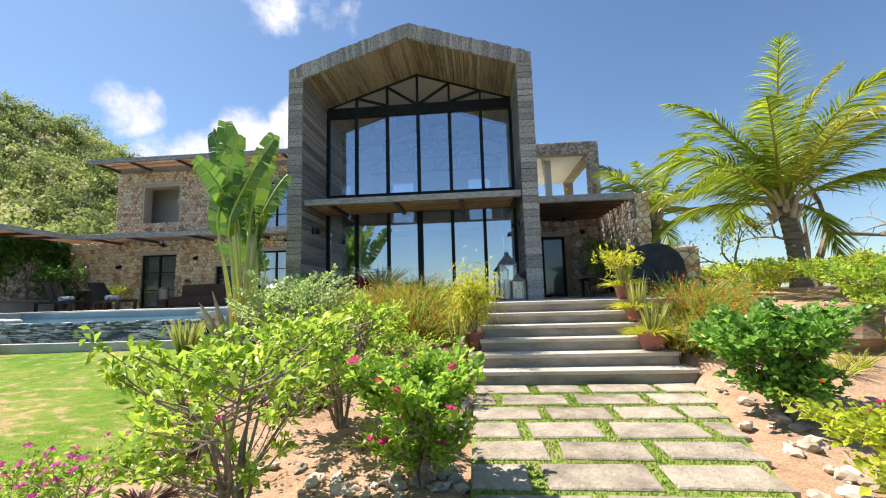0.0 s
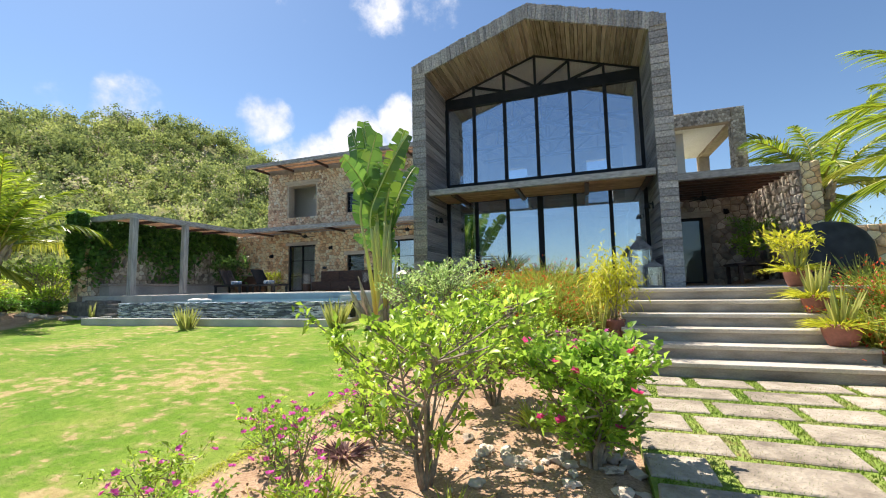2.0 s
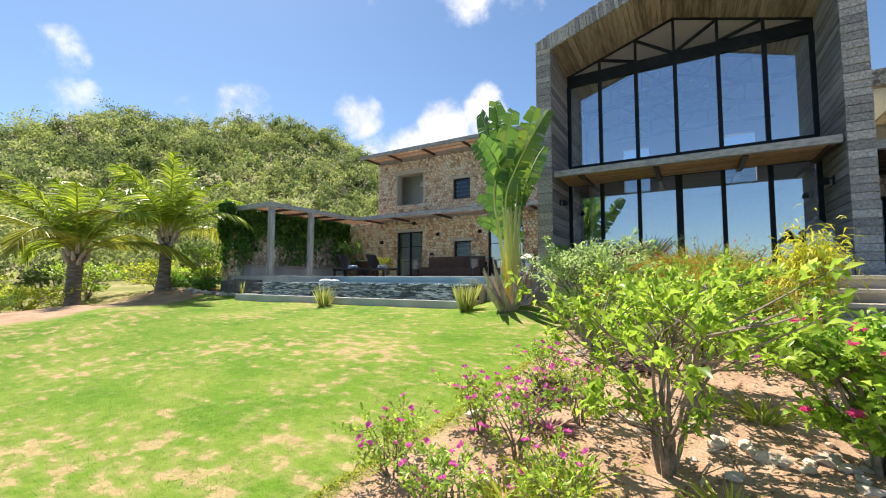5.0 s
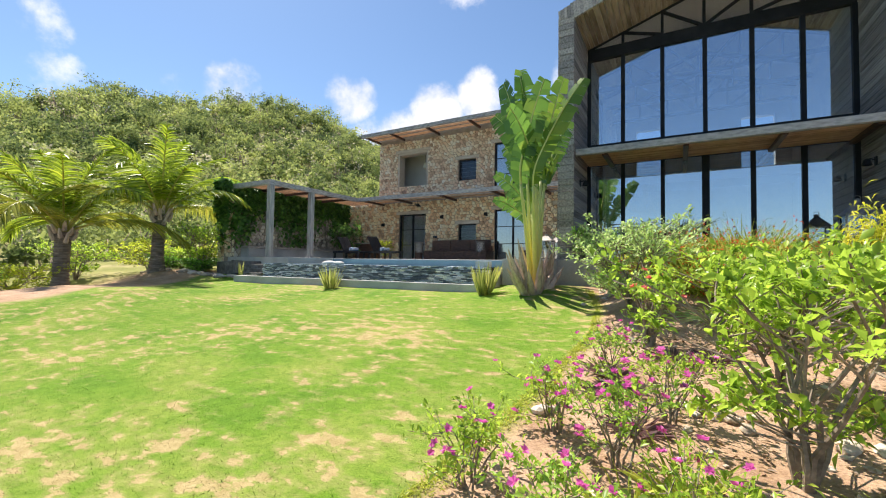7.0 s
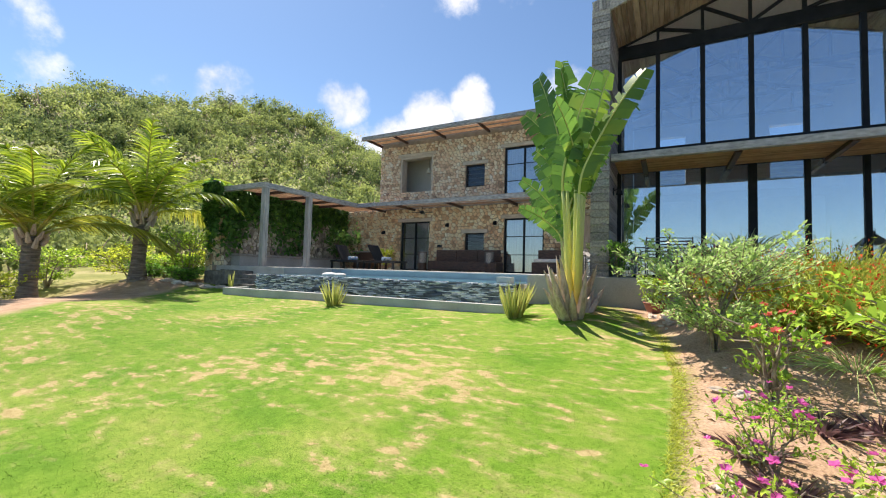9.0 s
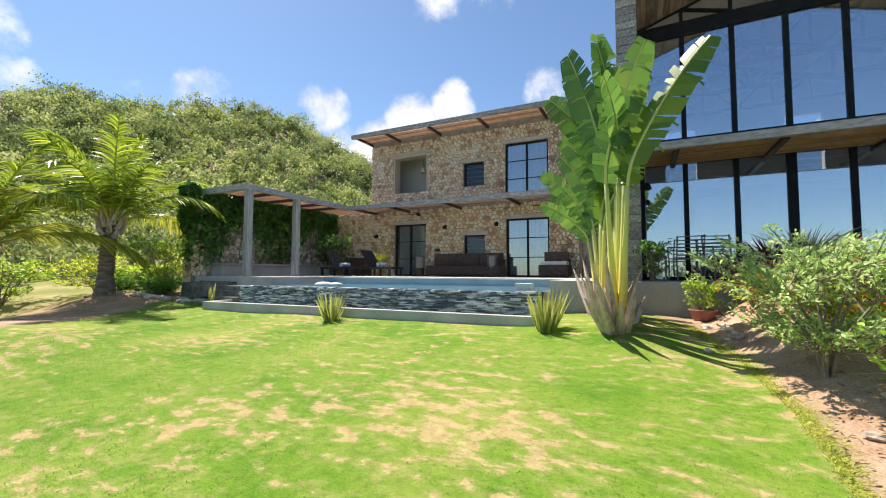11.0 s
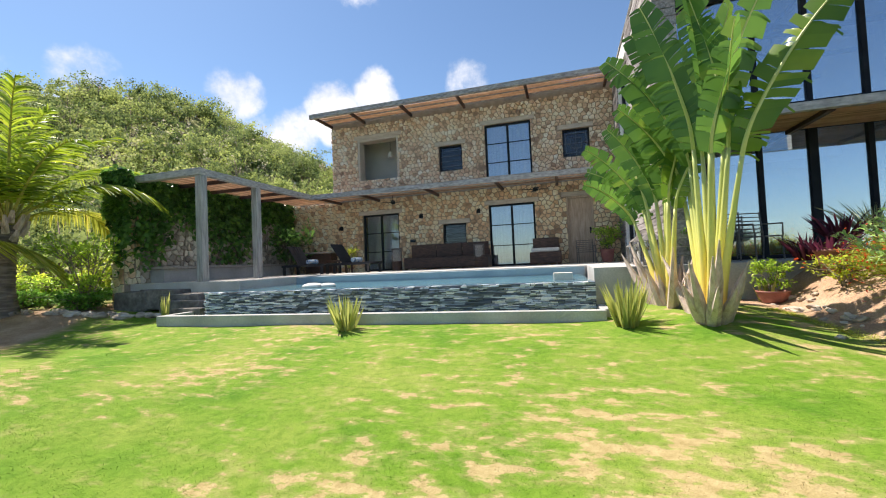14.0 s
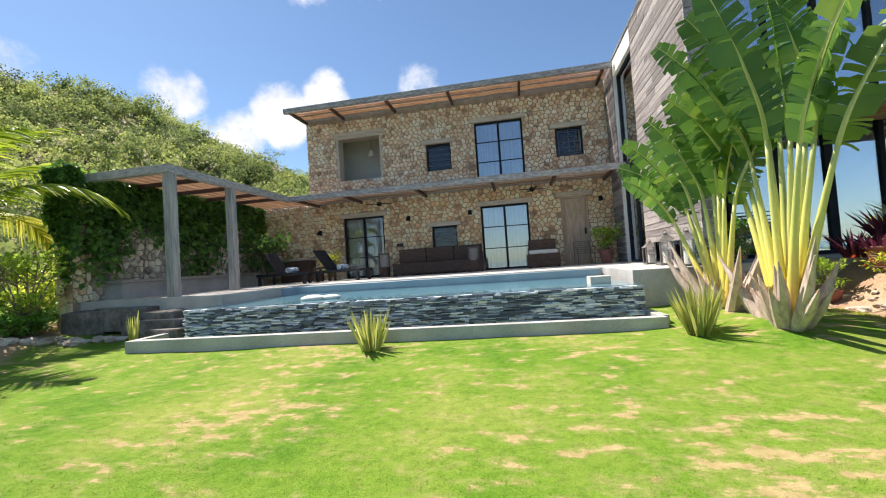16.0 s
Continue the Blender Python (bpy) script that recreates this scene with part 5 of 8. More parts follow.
def shrub(name, label, category, at, h, spread, stems, twigs, leaves, leaf_len, leaf_w, mat, seed, flowers=None, bare=0.35, upright=0.9, wood_r=0.016, lean=(0, 0), spiral=0.6):
    """A woody shrub: stems that fork into twigs, with leaves in tufts along the outer part of the twigs."""
    rng = np.random.default_rng(seed)
    ob = thing(name, label, category, at=at, rz=0)
    bm = bmesh.new()
    tips, dirs, twigpts = [], [], []
    for s in range(stems):
        a = math.tau * s / stems + rng.uniform(-0.5, 0.5)
        out = np.array([math.cos(a), math.sin(a), 0]) * spread * rng.uniform(0.3, 0.8) * 0.5
        top = np.array([lean[0], lean[1], 0]) + out + np.array([0, 0, h * rng.uniform(0.55, 0.8)])
        p0 = np.array([math.cos(a), math.sin(a), -0.02]) * np.array([0.03, 0.03, 1.0])
        mid = p0 * 0.4 + top * 0.6 * np.array([0.45, 0.45, 0.75]) + rng.normal(size=3) * 0.03
        pts = [p0, (p0 + mid) / 2 + rng.normal(size=3) * 0.02, mid, top]
        tube_into(bm, pts, [wood_r * 1.2, wood_r, wood_r * 0.75, wood_r * 0.4], 5)
        for q in range(twigs):
            t = rng.uniform(0.35, 1.0)
            b = mid * (1 - t) + top * t if t > 0.5 else pts[1] * (1 - t) + mid * t
            a2 = rng.uniform(0, math.tau)
            reach = spread * rng.uniform(0.18, 0.42)
            e = b + np.array([math.cos(a2) * reach, math.sin(a2) * reach, h * rng.uniform(0.08, 0.32) * upright]) + out * 0.25
            e[2] = min(e[2], h * rng.uniform(0.85, 1.0))
            m = (b + e) / 2 + np.array([0, 0, -0.02]) + rng.normal(size=3) * 0.02
            tube_into(bm, [b, m, e], [wood_r * 0.45, wood_r * 0.35, wood_r * 0.2], 4, False)
            twigpts.append((b, m, e))
    part("woody_frame", bm, M["twig"], ob)
    per = max(1, leaves // len(twigpts))
    base, axis = [], []
    for b, m, e in twigpts:
        t = bare + (1 - bare) * rng.random(per) ** 0.6
        p = np.where(t[:, None] < 0.5, b + (m - b) * t[:, None] * 2, m + (e - m) * (t[:, None] - 0.5) * 2)
        d = (e - b) / max(np.linalg.norm(e - b), 1e-6)
        ax = rng.normal(size=(per, 3)) * spiral + d * 0.9 + np.array([0, 0, 0.35])
        base.append(p + rng.normal(size=(per, 3)) * leaf_len * 0.35)
        axis.append(ax)
        tips.append(e)
    base, axis = np.concatenate(base), np.concatenate(axis)
    lens = leaf_len * rng.uniform(0.6, 1.2, len(base))
    part("foliage", leaf_mesh("foliage", base, axis, lens, lens * leaf_w / leaf_len, mat, rng), None, ob)
    if flowers:
        fm, count, fs = flowers
        pick = rng.choice(len(tips), min(count, len(tips)), replace=False)
        k = 8
        ring = np.array([(math.cos(math.tau * j / k), math.sin(math.tau * j / k), 0.25 + 0.35 * (j % 2)) for j in range(k)])
        bloom = leaf_mesh("blossom", np.zeros((k, 3)), ring, fs, fs * 0.75, fm, rng, 0.1, 0.0)
        for i in pick:
            o = part("blossom", bloom, None, ob)
            c = tips[i] * np.array([1.04, 1.04, 1.0]) + rng.normal(size=3) * 0.02 + np.array([0, 0, 0.03])
            o.matrix_basis = pose(*c, rng.uniform(-35, 35), rng.uniform(-35, 35), rng.uniform(0, 360)) @ Matrix.Scale(rng.uniform(0.8, 1.2), 4)
    return ob


def tuft(name, label, category, at, n, h, width, spread, bend, mat, seed, parent=None, part_name="foliage", lo=0.55):
    rng = np.random.default_rng(seed)
    a = rng.uniform(0, math.tau, n)
    r = np.sqrt(rng.random(n))
    base = np.stack([np.cos(a) * r * spread * 0.35, np.sin(a) * r * spread * 0.35, np.full(n, -0.02)], 1)
    d = np.stack([np.cos(a) * r * spread * 0.8, np.sin(a) * r * spread * 0.8, np.full(n, h)], 1) + rng.normal(size=(n, 3)) * 0.06 * h
    ln = np.linalg.norm(d, axis=1) * rng.uniform(lo, 1.05, n)
    v, f = blade_arrays(base, d, ln, width * rng.uniform(0.7, 1.2, n), bend * rng.uniform(0.4, 1.3, n), rng)
    me = mesh_np(part_name, v, f, mat)
    if parent is not None:
        return part(part_name, me, None, parent)
    ob = thing(name, label, category, at=at)
    part(part_name, me, None, ob)
    return ob


def pot(name, label, at, r, h, mat=None):
    ob = thing(name, label, "plant pot", at=at)
    part("bowl", lathe([(r * 0.62, 0), (r * 0.72, h * 0.12), (r * 0.9, h * 0.5), (r * 0.98, h * 0.85), (r * 1.06, h * 0.9), (r * 1.06, h), (r * 0.92, h), (r * 0.9, h * 0.88), (0.001, h * 0.86)], 22, 0.01),
         mat or M["terracotta"], ob, smooth=True)
    return ob


def palm_fronds(ob, top, count, length, seed, mats, up=(0.1, 1.25), leaflets=58, droop=1.0, twist=0.0, width=0.05):
    """Arching pinnate fronds round the crown; each frond is a part with its hanging leaflets on the rib. The oldest fronds come first, lowest and most golden."""
    rng = np.random.default_rng(seed)
    down = np.array([0, 0, -1.0])
    for k in range(count):
        az = math.tau * k * 0.382 + rng.uniform(-0.25, 0.25) + twist
        young = k / max(1, count - 1)
        el = up[0] + (up[1] - up[0]) * young ** 0.8 + rng.uniform(-0.08, 0.08)
        ln = length * rng.uniform(0.86, 1.06) * (1.0 if young < 0.85 else 0.86)
        hdir = np.array([math.cos(az), math.sin(az), 0])
        pts, p, ang, n = [], np.array(top, float) + hdir * 0.06, el, 14
        sag = droop * (1.75 - 0.8 * young) * rng.uniform(0.85, 1.15)
        for i in range(n + 1):
            pts.append(p.copy())
            p = p + (hdir * math.cos(ang) + np.array([0, 0, math.sin(ang)])) * ln / n
            ang -= sag / n * (0.25 + 1.5 * i / n)
        pts = np.array(pts)
        mat = mats[-1] if young < 0.3 and rng.random() < 0.6 else mats[int(rng.integers(len(mats) - 1))]
        fr = part("frond", tube([tuple(q) for q in pts], [0.036 * (1 - 0.9 * i / n) + 0.004 for i in range(n + 1)], 5, False), M["rachis"], ob)
        roll = rng.uniform(-0.5, 0.5)
        b, d, lens, bend = [], [], [], []
        for s in (-1, 1):
            for j in range(leaflets):
                t = 0.17 + 0.82 * (j + rng.random() * 0.5) / leaflets
                i = min(int(t * n), n - 1)
                q = pts[i] + (pts[i + 1] - pts[i]) * (t * n - i)
                tang = unit(pts[i + 1] - pts[i])
                flat = unit(np.cross(tang, np.array([0, 0, 1.0]) + hdir * 0.02))
                upv = np.cross(flat, tang)
                side = (flat * math.cos(roll) + upv * math.sin(roll)) * s
                b.append(q)
                d.append(side * (0.9 - 0.35 * t) + tang * (0.55 + 0.5 * t) + upv * 0.3 + down * (0.08 + 0.3 * (1 - young)) + rng.normal(size=3) * 0.05)
                lens.append(ln * 0.205 * (math.sin(math.pi * min(1, 0.2 + t * 0.72)) ** 0.8) * rng.uniform(0.88, 1.08))
                bend.append(rng.uniform(0.45, 0.95))
        v, f = blade_arrays(np.array(b), np.array(d), np.array(lens), width, np.array(bend), rng, 4)
        part("frond_foliage", mesh_np("frond_foliage", v, f, mat), None, fr)


def coconut_palm(label, at, trunk_h, trunk_r, count, length, seed, lean=(0, 0), twist=0.0, up=(0.0, 1.3), gold=False, droop=1.0, leaflets=58, width=0.05):
    ob = thing("coconut_palm", label, "palm tree", "coconut palms", at=at)
    rng = np.random.default_rng(seed)
    n = max(6, int(trunk_h / 0.06))
    pts, rad = [], []
    for i in range(n + 1):
        t = i / n
        pts.append((lean[0] * t * t, lean[1] * t * t, -0.1 + (trunk_h + 0.1) * t))
        rad.append(trunk_r * (1.35 - 0.45 * min(1, t * 3) + (0.06 if i % 2 else -0.03)))
    part("trunk", tube(pts, rad, 14), M["bark"], ob)
    top = (lean[0], lean[1], trunk_h)
    bm = bmesh.new()
    for k in range(14):
        a = k * 2.4
        z = trunk_h - 0.35 + 0.03 * k
        o = trunk_r * 0.95
        c = Vector((lean[0] + math.cos(a) * o, lean[1] + math.sin(a) * o, z))
        e = c + Vector((math.cos(a) * 0.16, math.sin(a) * 0.16, rng.uniform(0.2, 0.42)))
        tube_into(bm, [c, (c + e) / 2 + Vector((math.cos(a), math.sin(a), 0)) * 0.02, e], [0.075, 0.06, 0.03], 6)
    part("leaf_base", bm, M["sheath"], ob, "dry fibrous leaf bases")
    palm_fronds(ob, top, count, length, seed, [L["palm"], L["palm"], L["palm"], L["palm_gold"], L["palm_gold"]] if gold else [L["palm"], L["palm_gold"]], up, leaflets, droop, twist, width)
    return ob


def traveller_palm(label, at, fan_az, fronds, seed, height=1.0):
    """A fan of long petioles in one plane, each with a big torn paddle leaf. fronds: (petiole angle from upright, petiole, blade, compass way and angle in which the blade leans, twist, tone)."""
    ob = thing("traveller_palm", label, "palm tree", "traveller's palms", at=at)
    rng = np.random.default_rng(seed)
    hx, hy = math.cos(radians(fan_az)), math.sin(radians(fan_az))
    bm = bmesh.new()
    for k in range(24):
        a = -0.5 + k / 23
        jj = rng.uniform(-0.14, 0.14)
        s = Vector((hx * a * 0.5 - hy * jj, hy * a * 0.5 + hx * jj, -0.08))
        e = s + Vector((hx * a * 1.25 - hy * jj * 2, hy * a * 1.25 + hx * jj * 2, rng.uniform(0.45, 1.05) * (0.75 + 0.6 * abs(a))))
        tube_into(bm, [s, s * 0.45 + e * 0.55 + Vector((hx * a * 0.06, hy * a * 0.06, 0)), e], [0.075, 0.055, 0.006], 6)
    part("base_sheath", bm, M["sheath"], ob, "dry pinkish-brown leaf sheaths")
    for k, (deg, pet, blade, way, lean, turn, tone) in enumerate(fronds):
        a = radians(deg)
        fz = radians(fan_az + rng.uniform(-7, 7))
        hx, hy = math.cos(fz), math.sin(fz)
        start = np.array([hx * math.sin(a) * 0.26, hy * math.sin(a) * 0.26, 0.02])
        off = np.array([-hy, hx, 0]) * rng.uniform(-0.12, 0.12)
        p, ang, pts = start + off * 0.4, a * 0.6, []
        n = 8
        for i in range(n + 1):
            pts.append(p.copy())
            step = np.array([hx, hy, 0]) * math.sin(ang) + np.array([0, 0, 1]) * math.cos(ang) + off * 0.4
            p = p + step * pet / n
            ang += (a * 0.2) / n
        pet_ob = part("petiole", tube([tuple(q) for q in pts], [0.074 - 0.05 * (i / n) ** 0.6 for i in range(n + 1)], 8), M["petiole"], ob, smooth=True)
        pts2 = [pts[-1]]
        m = 72
        hx, hy = math.cos(radians(way)), math.sin(radians(way))
        for i in range(m):
            t = i / m
            le = radians(lean * (0.75 + 0.6 * t * t))
            to = np.array([hx, hy, 0]) * math.sin(le) + np.array([0, 0, 1]) * math.cos(le)
            w = smooth01(t / 0.35 + 0.15)
            pts2.append(pts2[-1] + unit(step * (1 - w) + to * w) * blade / m)
        pts2 = np.array(pts2)
        v, f = [], []
        face = np.array([-hy, hx, 0]) * math.cos(radians(turn)) + np.array([hx, hy, 0]) * math.sin(radians(turn))
        for s in (-1, 1):
            i = 0
            while i < m:
                w = int(rng.choice([1, 1, 2, 2, 3, 4, 6, 9]))
                j = min(m, i + w)
                sagg = rng.uniform(0.05, 0.3) if w > 2 else rng.uniform(0.2, 0.9)
                tn = unit(pts2[min(j, m)] - pts2[i])
                side0 = unit(np.cross(tn, face)) * s
                base = len(v)
                cols = j - i + 1
                for q in range(cols):
                    t = (i + q) / m
                    half = blade * 0.128 * (math.sin(math.pi * (0.10 + 0.83 * t)) ** 0.55)
                    rib = pts2[i + q]
                    for u in range(4):
                        uu = u / 3
                        curl = face * (0.18 * uu + 0.05 * math.sin(7 * t + 3 * s)) * half
                        dn = np.array([0, 0, -1.0]) * sagg * uu * uu * half
                        narrow = (q - (cols - 1) / 2) * (-0.1 * uu) * tn * blade / m
                        v.append(rib + side0 * half * uu + tn * half * 0.42 * uu + curl + dn + narrow)
                for q in range(cols - 1):
                    for u in range(3):
                        o = base + q * 4 + u
                        f.append((o, o + 1, o + 5, o + 4))
                i = j
        part("blade", mesh_np("blade", np.array(v), np.array(f), L["trav_back"] if tone else L["trav"]), None, pet_ob, "large torn green paddle leaf")
        rib = part("midrib", tube([tuple(q) for q in pts2[::2]], [0.026 - 0.02 * i / 37 for i in range(len(pts2[::2]))], 5, False), M["petiole"], pet_ob)
    return ob


def strands(label, at, n, radius, h, seed, mat, flower_mat, flowers, bend=0.9):
    """Fountain-like masses of thin arching stems with specks of flower."""
    ob = thing("fountain_bush", label, "bush", "fountain bushes", at=at)
    rng = np.random.default_rng(seed)
    a = rng.uniform(0, math.tau, n)
    r = np.sqrt(rng.random(n))
    base = np.stack([np.cos(a) * r * radius * 0.7, np.sin(a) * r * radius * 0.7, np.full(n, -0.05)], 1)
    for i in range(n):
        base[i, 2] = ground_at(at[0] + base[i, 0], at[1] + base[i, 1]) - at[2] - 0.03
    d = np.stack([np.cos(a) * r * 0.7, np.sin(a) * r * 0.7, np.full(n, 1.0)], 1) + rng.normal(size=(n, 3)) * 0.3
    d[:, 2] = np.abs(d[:, 2])
    ln = h * rng.uniform(0.55, 1.15, n) * (1.1 - 0.25 * r)
    v, f = blade_arrays(base, d, ln, 0.016, bend * rng.uniform(0.2, 0.9, n), rng, 4)
    part("stem_mass", mesh_np("stem_mass", v, f, mat), None, ob)
    k = v.reshape(n, -1, 3)
    pick = rng.integers(0, n, n * 3)
    row = rng.integers(2, k.shape[1], n * 3)
    fb = k[pick, row] + rng.normal(size=(n * 3, 3)) * 0.02
    part("frond_foliage", leaf_mesh("frond_foliage", fb, rng.normal(size=(n * 3, 3)) + np.array([0, 0, 0.3]), 0.07, 0.016, mat, rng), None, ob)
    pick = rng.integers(0, n, flowers)
    row = rng.integers(max(2, k.shape[1] - 5), k.shape[1], flowers)
    fb = k[pick, row] + rng.normal(size=(flowers, 3)) * 0.03
    part("bloom", leaf_mesh("bloom", fb, rng.normal(size=(flowers, 3)), 0.05, 0.024, flower_mat, rng), None, ob)
    return ob


def at_ground(x, y, dz=0.0):
    return (x, y, ground_at(x, y) + dz)


# traveller's palms
traveller_palm("tall traveller's palm with a yellow-green fan trunk on the lawn", at_ground(-4.42, 7.4), 92,
               [(-27, 1.95, 1.9, 350, 34, 25, 1), (-22, 2.0, 1.8, 335, 22, -35, 0), (-17, 2.05, 2.0, 160, 12, 30, 0), (-13, 2.05, 1.5, 260, 50, 40, 0), (-9, 2.1, 2.05, 200, 8, -25, 0), (-4, 2.1, 2.05, 175, 17, 20, 0),
                (0, 2.1, 2.0, 20, 14, -30, 1), (5, 2.05, 2.05, 170, 26, 15, 0), (9, 2.05, 1.6, 60, 30, 45, 0), (14, 2.0, 2.0, 182, 36, -15, 0), (19, 1.95, 1.8, 130, 30, 30, 0), (24, 1.85, 1.5, 185, 38, 20, 0)], 21)
traveller_palm("smaller traveller's palm beside the terrace wall", at_ground(-4.68, 8.3), 108,
               [(-18, 1.4, 1.35, 340, 30, 35, 1), (-11, 1.5, 1.5, 10, 20, -30, 1), (-4, 1.55, 1.5, 200, 15, 30, 0), (3, 1.55, 1.55, 150, 20, -20, 0), (10, 1.55, 1.45, 180, 32, 20, 0), (17, 1.5, 1.4, 120, 30, -40, 0),
                (24, 1.5, 1.45, 195, 45, 15, 0), (31, 1.45, 1.35, 170, 52, -20, 0), (38, 1.4, 1.2, 210, 60, 25, 0)], 22)

# coconut palms
coconut_palm("coconut palm with golden drooping fronds on a short ringed trunk", (7.35, 10.0, ground_at(7.35, 10.0) - 0.05), 1.95, 0.175, 25, 3.6, 31, (-0.15, 0), 0.4, (0.25, 1.5), True, 1.1, 92, 0.034)
coconut_palm("coconut palm with yellow-green fronds behind the porch", (6.6, 15.5, ground_at(6.6, 15.5)), 2.7, 0.18, 17, 3.3, 32, (0, 0), 1.1, (-0.1, 1.4), True)
coconut_palm("young coconut palm with bright fronds beside the lawn", (-19.2, 5.06, ground_at(-19.2, 5.06) - 0.03), 2.1, 0.23, 17, 3.6, 33, (0.05, 0), 0.9, (0.4, 1.5), droop=1.05, leaflets=66, width=0.055)
coconut_palm("young coconut palm with bright fronds on the sandy bank", (-18.0, 7.27, ground_at(-18.0, 7.27) - 0.03), 2.05, 0.21, 16, 3.4, 34, (0.15, 0), 2.1, (0.45, 1.52), droop=1.0, leaflets=66, width=0.055)

# planted bed
shrub("shrub", "open branching shrub with glossy fresh green leaves in the bed", "shrub", at_ground(-1.5, 2.5), 1.38, 1.2, 9, 10, 2500, 0.078, 0.037, L["shrub"], 41, bare=0.62, spiral=0.85)
shrub("shrub", "spreading shrub with glossy fresh green leaves in the bed", "shrub", at_ground(-1.34, 3.95), 1.25, 1.2, 8, 11, 2700, 0.078, 0.037, L["shrub"], 42, bare=0.5, spiral=0.85)
shrub("shrub", "dense pale variegated shrub beside the lawn", "shrub", at_ground(-2.62, 5.85), 1.42, 1.55, 10, 14, 6200, 0.062, 0.028, L["varieg"], 43, bare=0.2)
shrub("bougainvillea", "bougainvillea bush with pink bracts beside the stone path", "shrub", at_ground(-0.42, 2.95), 0.95, 0.78, 11, 15, 4600, 0.07, 0.046, L["boug"], 44, (L["rose"], 16, 0.05), bare=0.15, upright=0.9)
shrub("shrub", "small magenta flowering shrub by the steps", "shrub", at_ground(-0.45, 4.75), 0.55, 0.8, 6, 8, 900, 0.05, 0.03, L["boug"], 45, (L["pink"], 22, 0.04), bare=0.2)
shrub("shrub", "dense dark green rounded bush by the path", "shrub", at_ground(2.72, 4.05), 1.05, 0.92, 12, 16, 5600, 0.085, 0.058, L["dark"], 46, (L["red"], 7, 0.03), bare=0.1)
shrub("shrub", "low yellow-green bush with a few pink bracts by the path", "shrub", at_ground(2.55, 2.45), 0.62, 1.0, 12, 16, 7000, 0.06, 0.04, L["lime"], 47, (L["rose"], 6, 0.05), bare=0.1)
shrub("shrub", "leafy green bush on the sandy slope", "shrub", at_ground(5.6, 5.4), 0.7, 1.2, 8, 10, 1800, 0.085, 0.04, L["shrub"], 48, bare=0.2)
shrub("shrub", "leafy green bush on the sandy slope", "shrub", at_ground(4.4, 3.9), 0.4, 0.7, 6, 8, 500, 0.075, 0.04, L["shrub"], 49, bare=0.2)
shrub("shrub", "low green shrub with small leaves in the bed", "shrub", at_ground(-1.0, 5.3), 0.6, 0.9, 6, 8, 900, 0.07, 0.03, L["shrub"], 50, bare=0.25)
shrub("crown_of_thorns", "thorny upright plant with coral flower heads", "shrub", at_ground(-2.32, 4.72), 0.85, 0.6, 8, 4, 420, 0.075, 0.04, L["boug"], 51, (L["coral"], 11, 0.045), bare=0.3, wood_r=0.02)
for i, (x, y, h, n) in enumerate(((-2.75, 2.5, 0.5, 24), (-2.35, 2.25, 0.55, 24), (-2.1, 2.95, 0.55, 22), (-2.55, 3.55, 0.5, 16), (-3.0, 1.75, 0.42, 14), (-2.5, 1.55, 0.4, 16), (-1.95, 1.75, 0.4, 12))):
    shrub("periwinkle", "periwinkle plant with magenta flowers along the lawn edge", "flower", at_ground(x, y), h, 0.55, 9, 4, 620, 0.05, 0.02, L["boug"] if i % 2 else L["shrub"], 60 + i,
          (L["pink"], n, 0.03), bare=0.1, wood_r=0.007, spiral=0.9)
for i, (x, y, s) in enumerate(((-2.1, 4.35, 1.0), (-1.75, 4.5, 0.8), (-2.5, 3.3, 0.8), (-1.3, 4.9, 0.7), (-2.3, 2.75, 0.7), (-2.62, 3.75, 0.8))):
    tuft("rhoeo", "low rosette plant with purple-brown pointed leaves", "plant", at_ground(x, y), 110, 0.16 * s, 0.026, 0.34 * s, 0.3, L["purple"], 70 + i)
for i, (x, y, h) in enumerate(((-2.0, 2.05, 0.42), (-1.75, 1.65, 0.36), (-2.25, 1.8, 0.3), (-1.2, 2.15, 0.22), (-0.9, 3.6, 0.25))):
    tuft("grass_clump", "clump of yellow-green strap grass in the bed", "grass", at_ground(x, y), 70, h, 0.02, 0.3, 0.55, L["grass"], 80 + i)
for i, (x, y, n, r, h) in enumerate(((-1.6, 6.9, 1500, 0.75, 0.95), (-1.0, 6.55, 1500, 0.55, 0.9), (-1.1, 7.7, 1500, 0.8, 1.0), (-2.0, 7.7, 900, 0.6, 0.8), (3.15, 6.3, 1200, 0.6, 0.85), (3.6, 7.2, 1200, 0.7, 0.85))):
    strands("mass of thin yellow-green arching stems with small red flowers", at_ground(x, y), n, r, h, 90 + i, L["russ"], L["red"], 1300)
tuft("grass_clump", "silvery low foliage under the fountain bushes", "plant", at_ground(-1.5, 5.7), 260, 0.35, 0.012, 0.9, 0.8, L["varieg"], 101)
for i, (x, y, h, w, nlv, mat) in enumerate(((6.1, 7.0, 0.8, 1.3, 2400, "shrub"), (6.9, 7.9, 0.9, 1.5, 2400, "lime"), (4.95, 5.05, 0.35, 0.5, 420, "shrub"), (5.3, 8.4, 0.6, 1.1, 1500, "lime"), (6.0, 9.2, 0.7, 1.3, 1500, "shrub"))):
    shrub("shrub", "fresh green bush on the sandy slope by the boulder", "shrub", at_ground(x, y), h, w, 8, 10, nlv, 0.09, 0.045, L[mat], 230 + i, bare=0.15, wood_r=0.01)
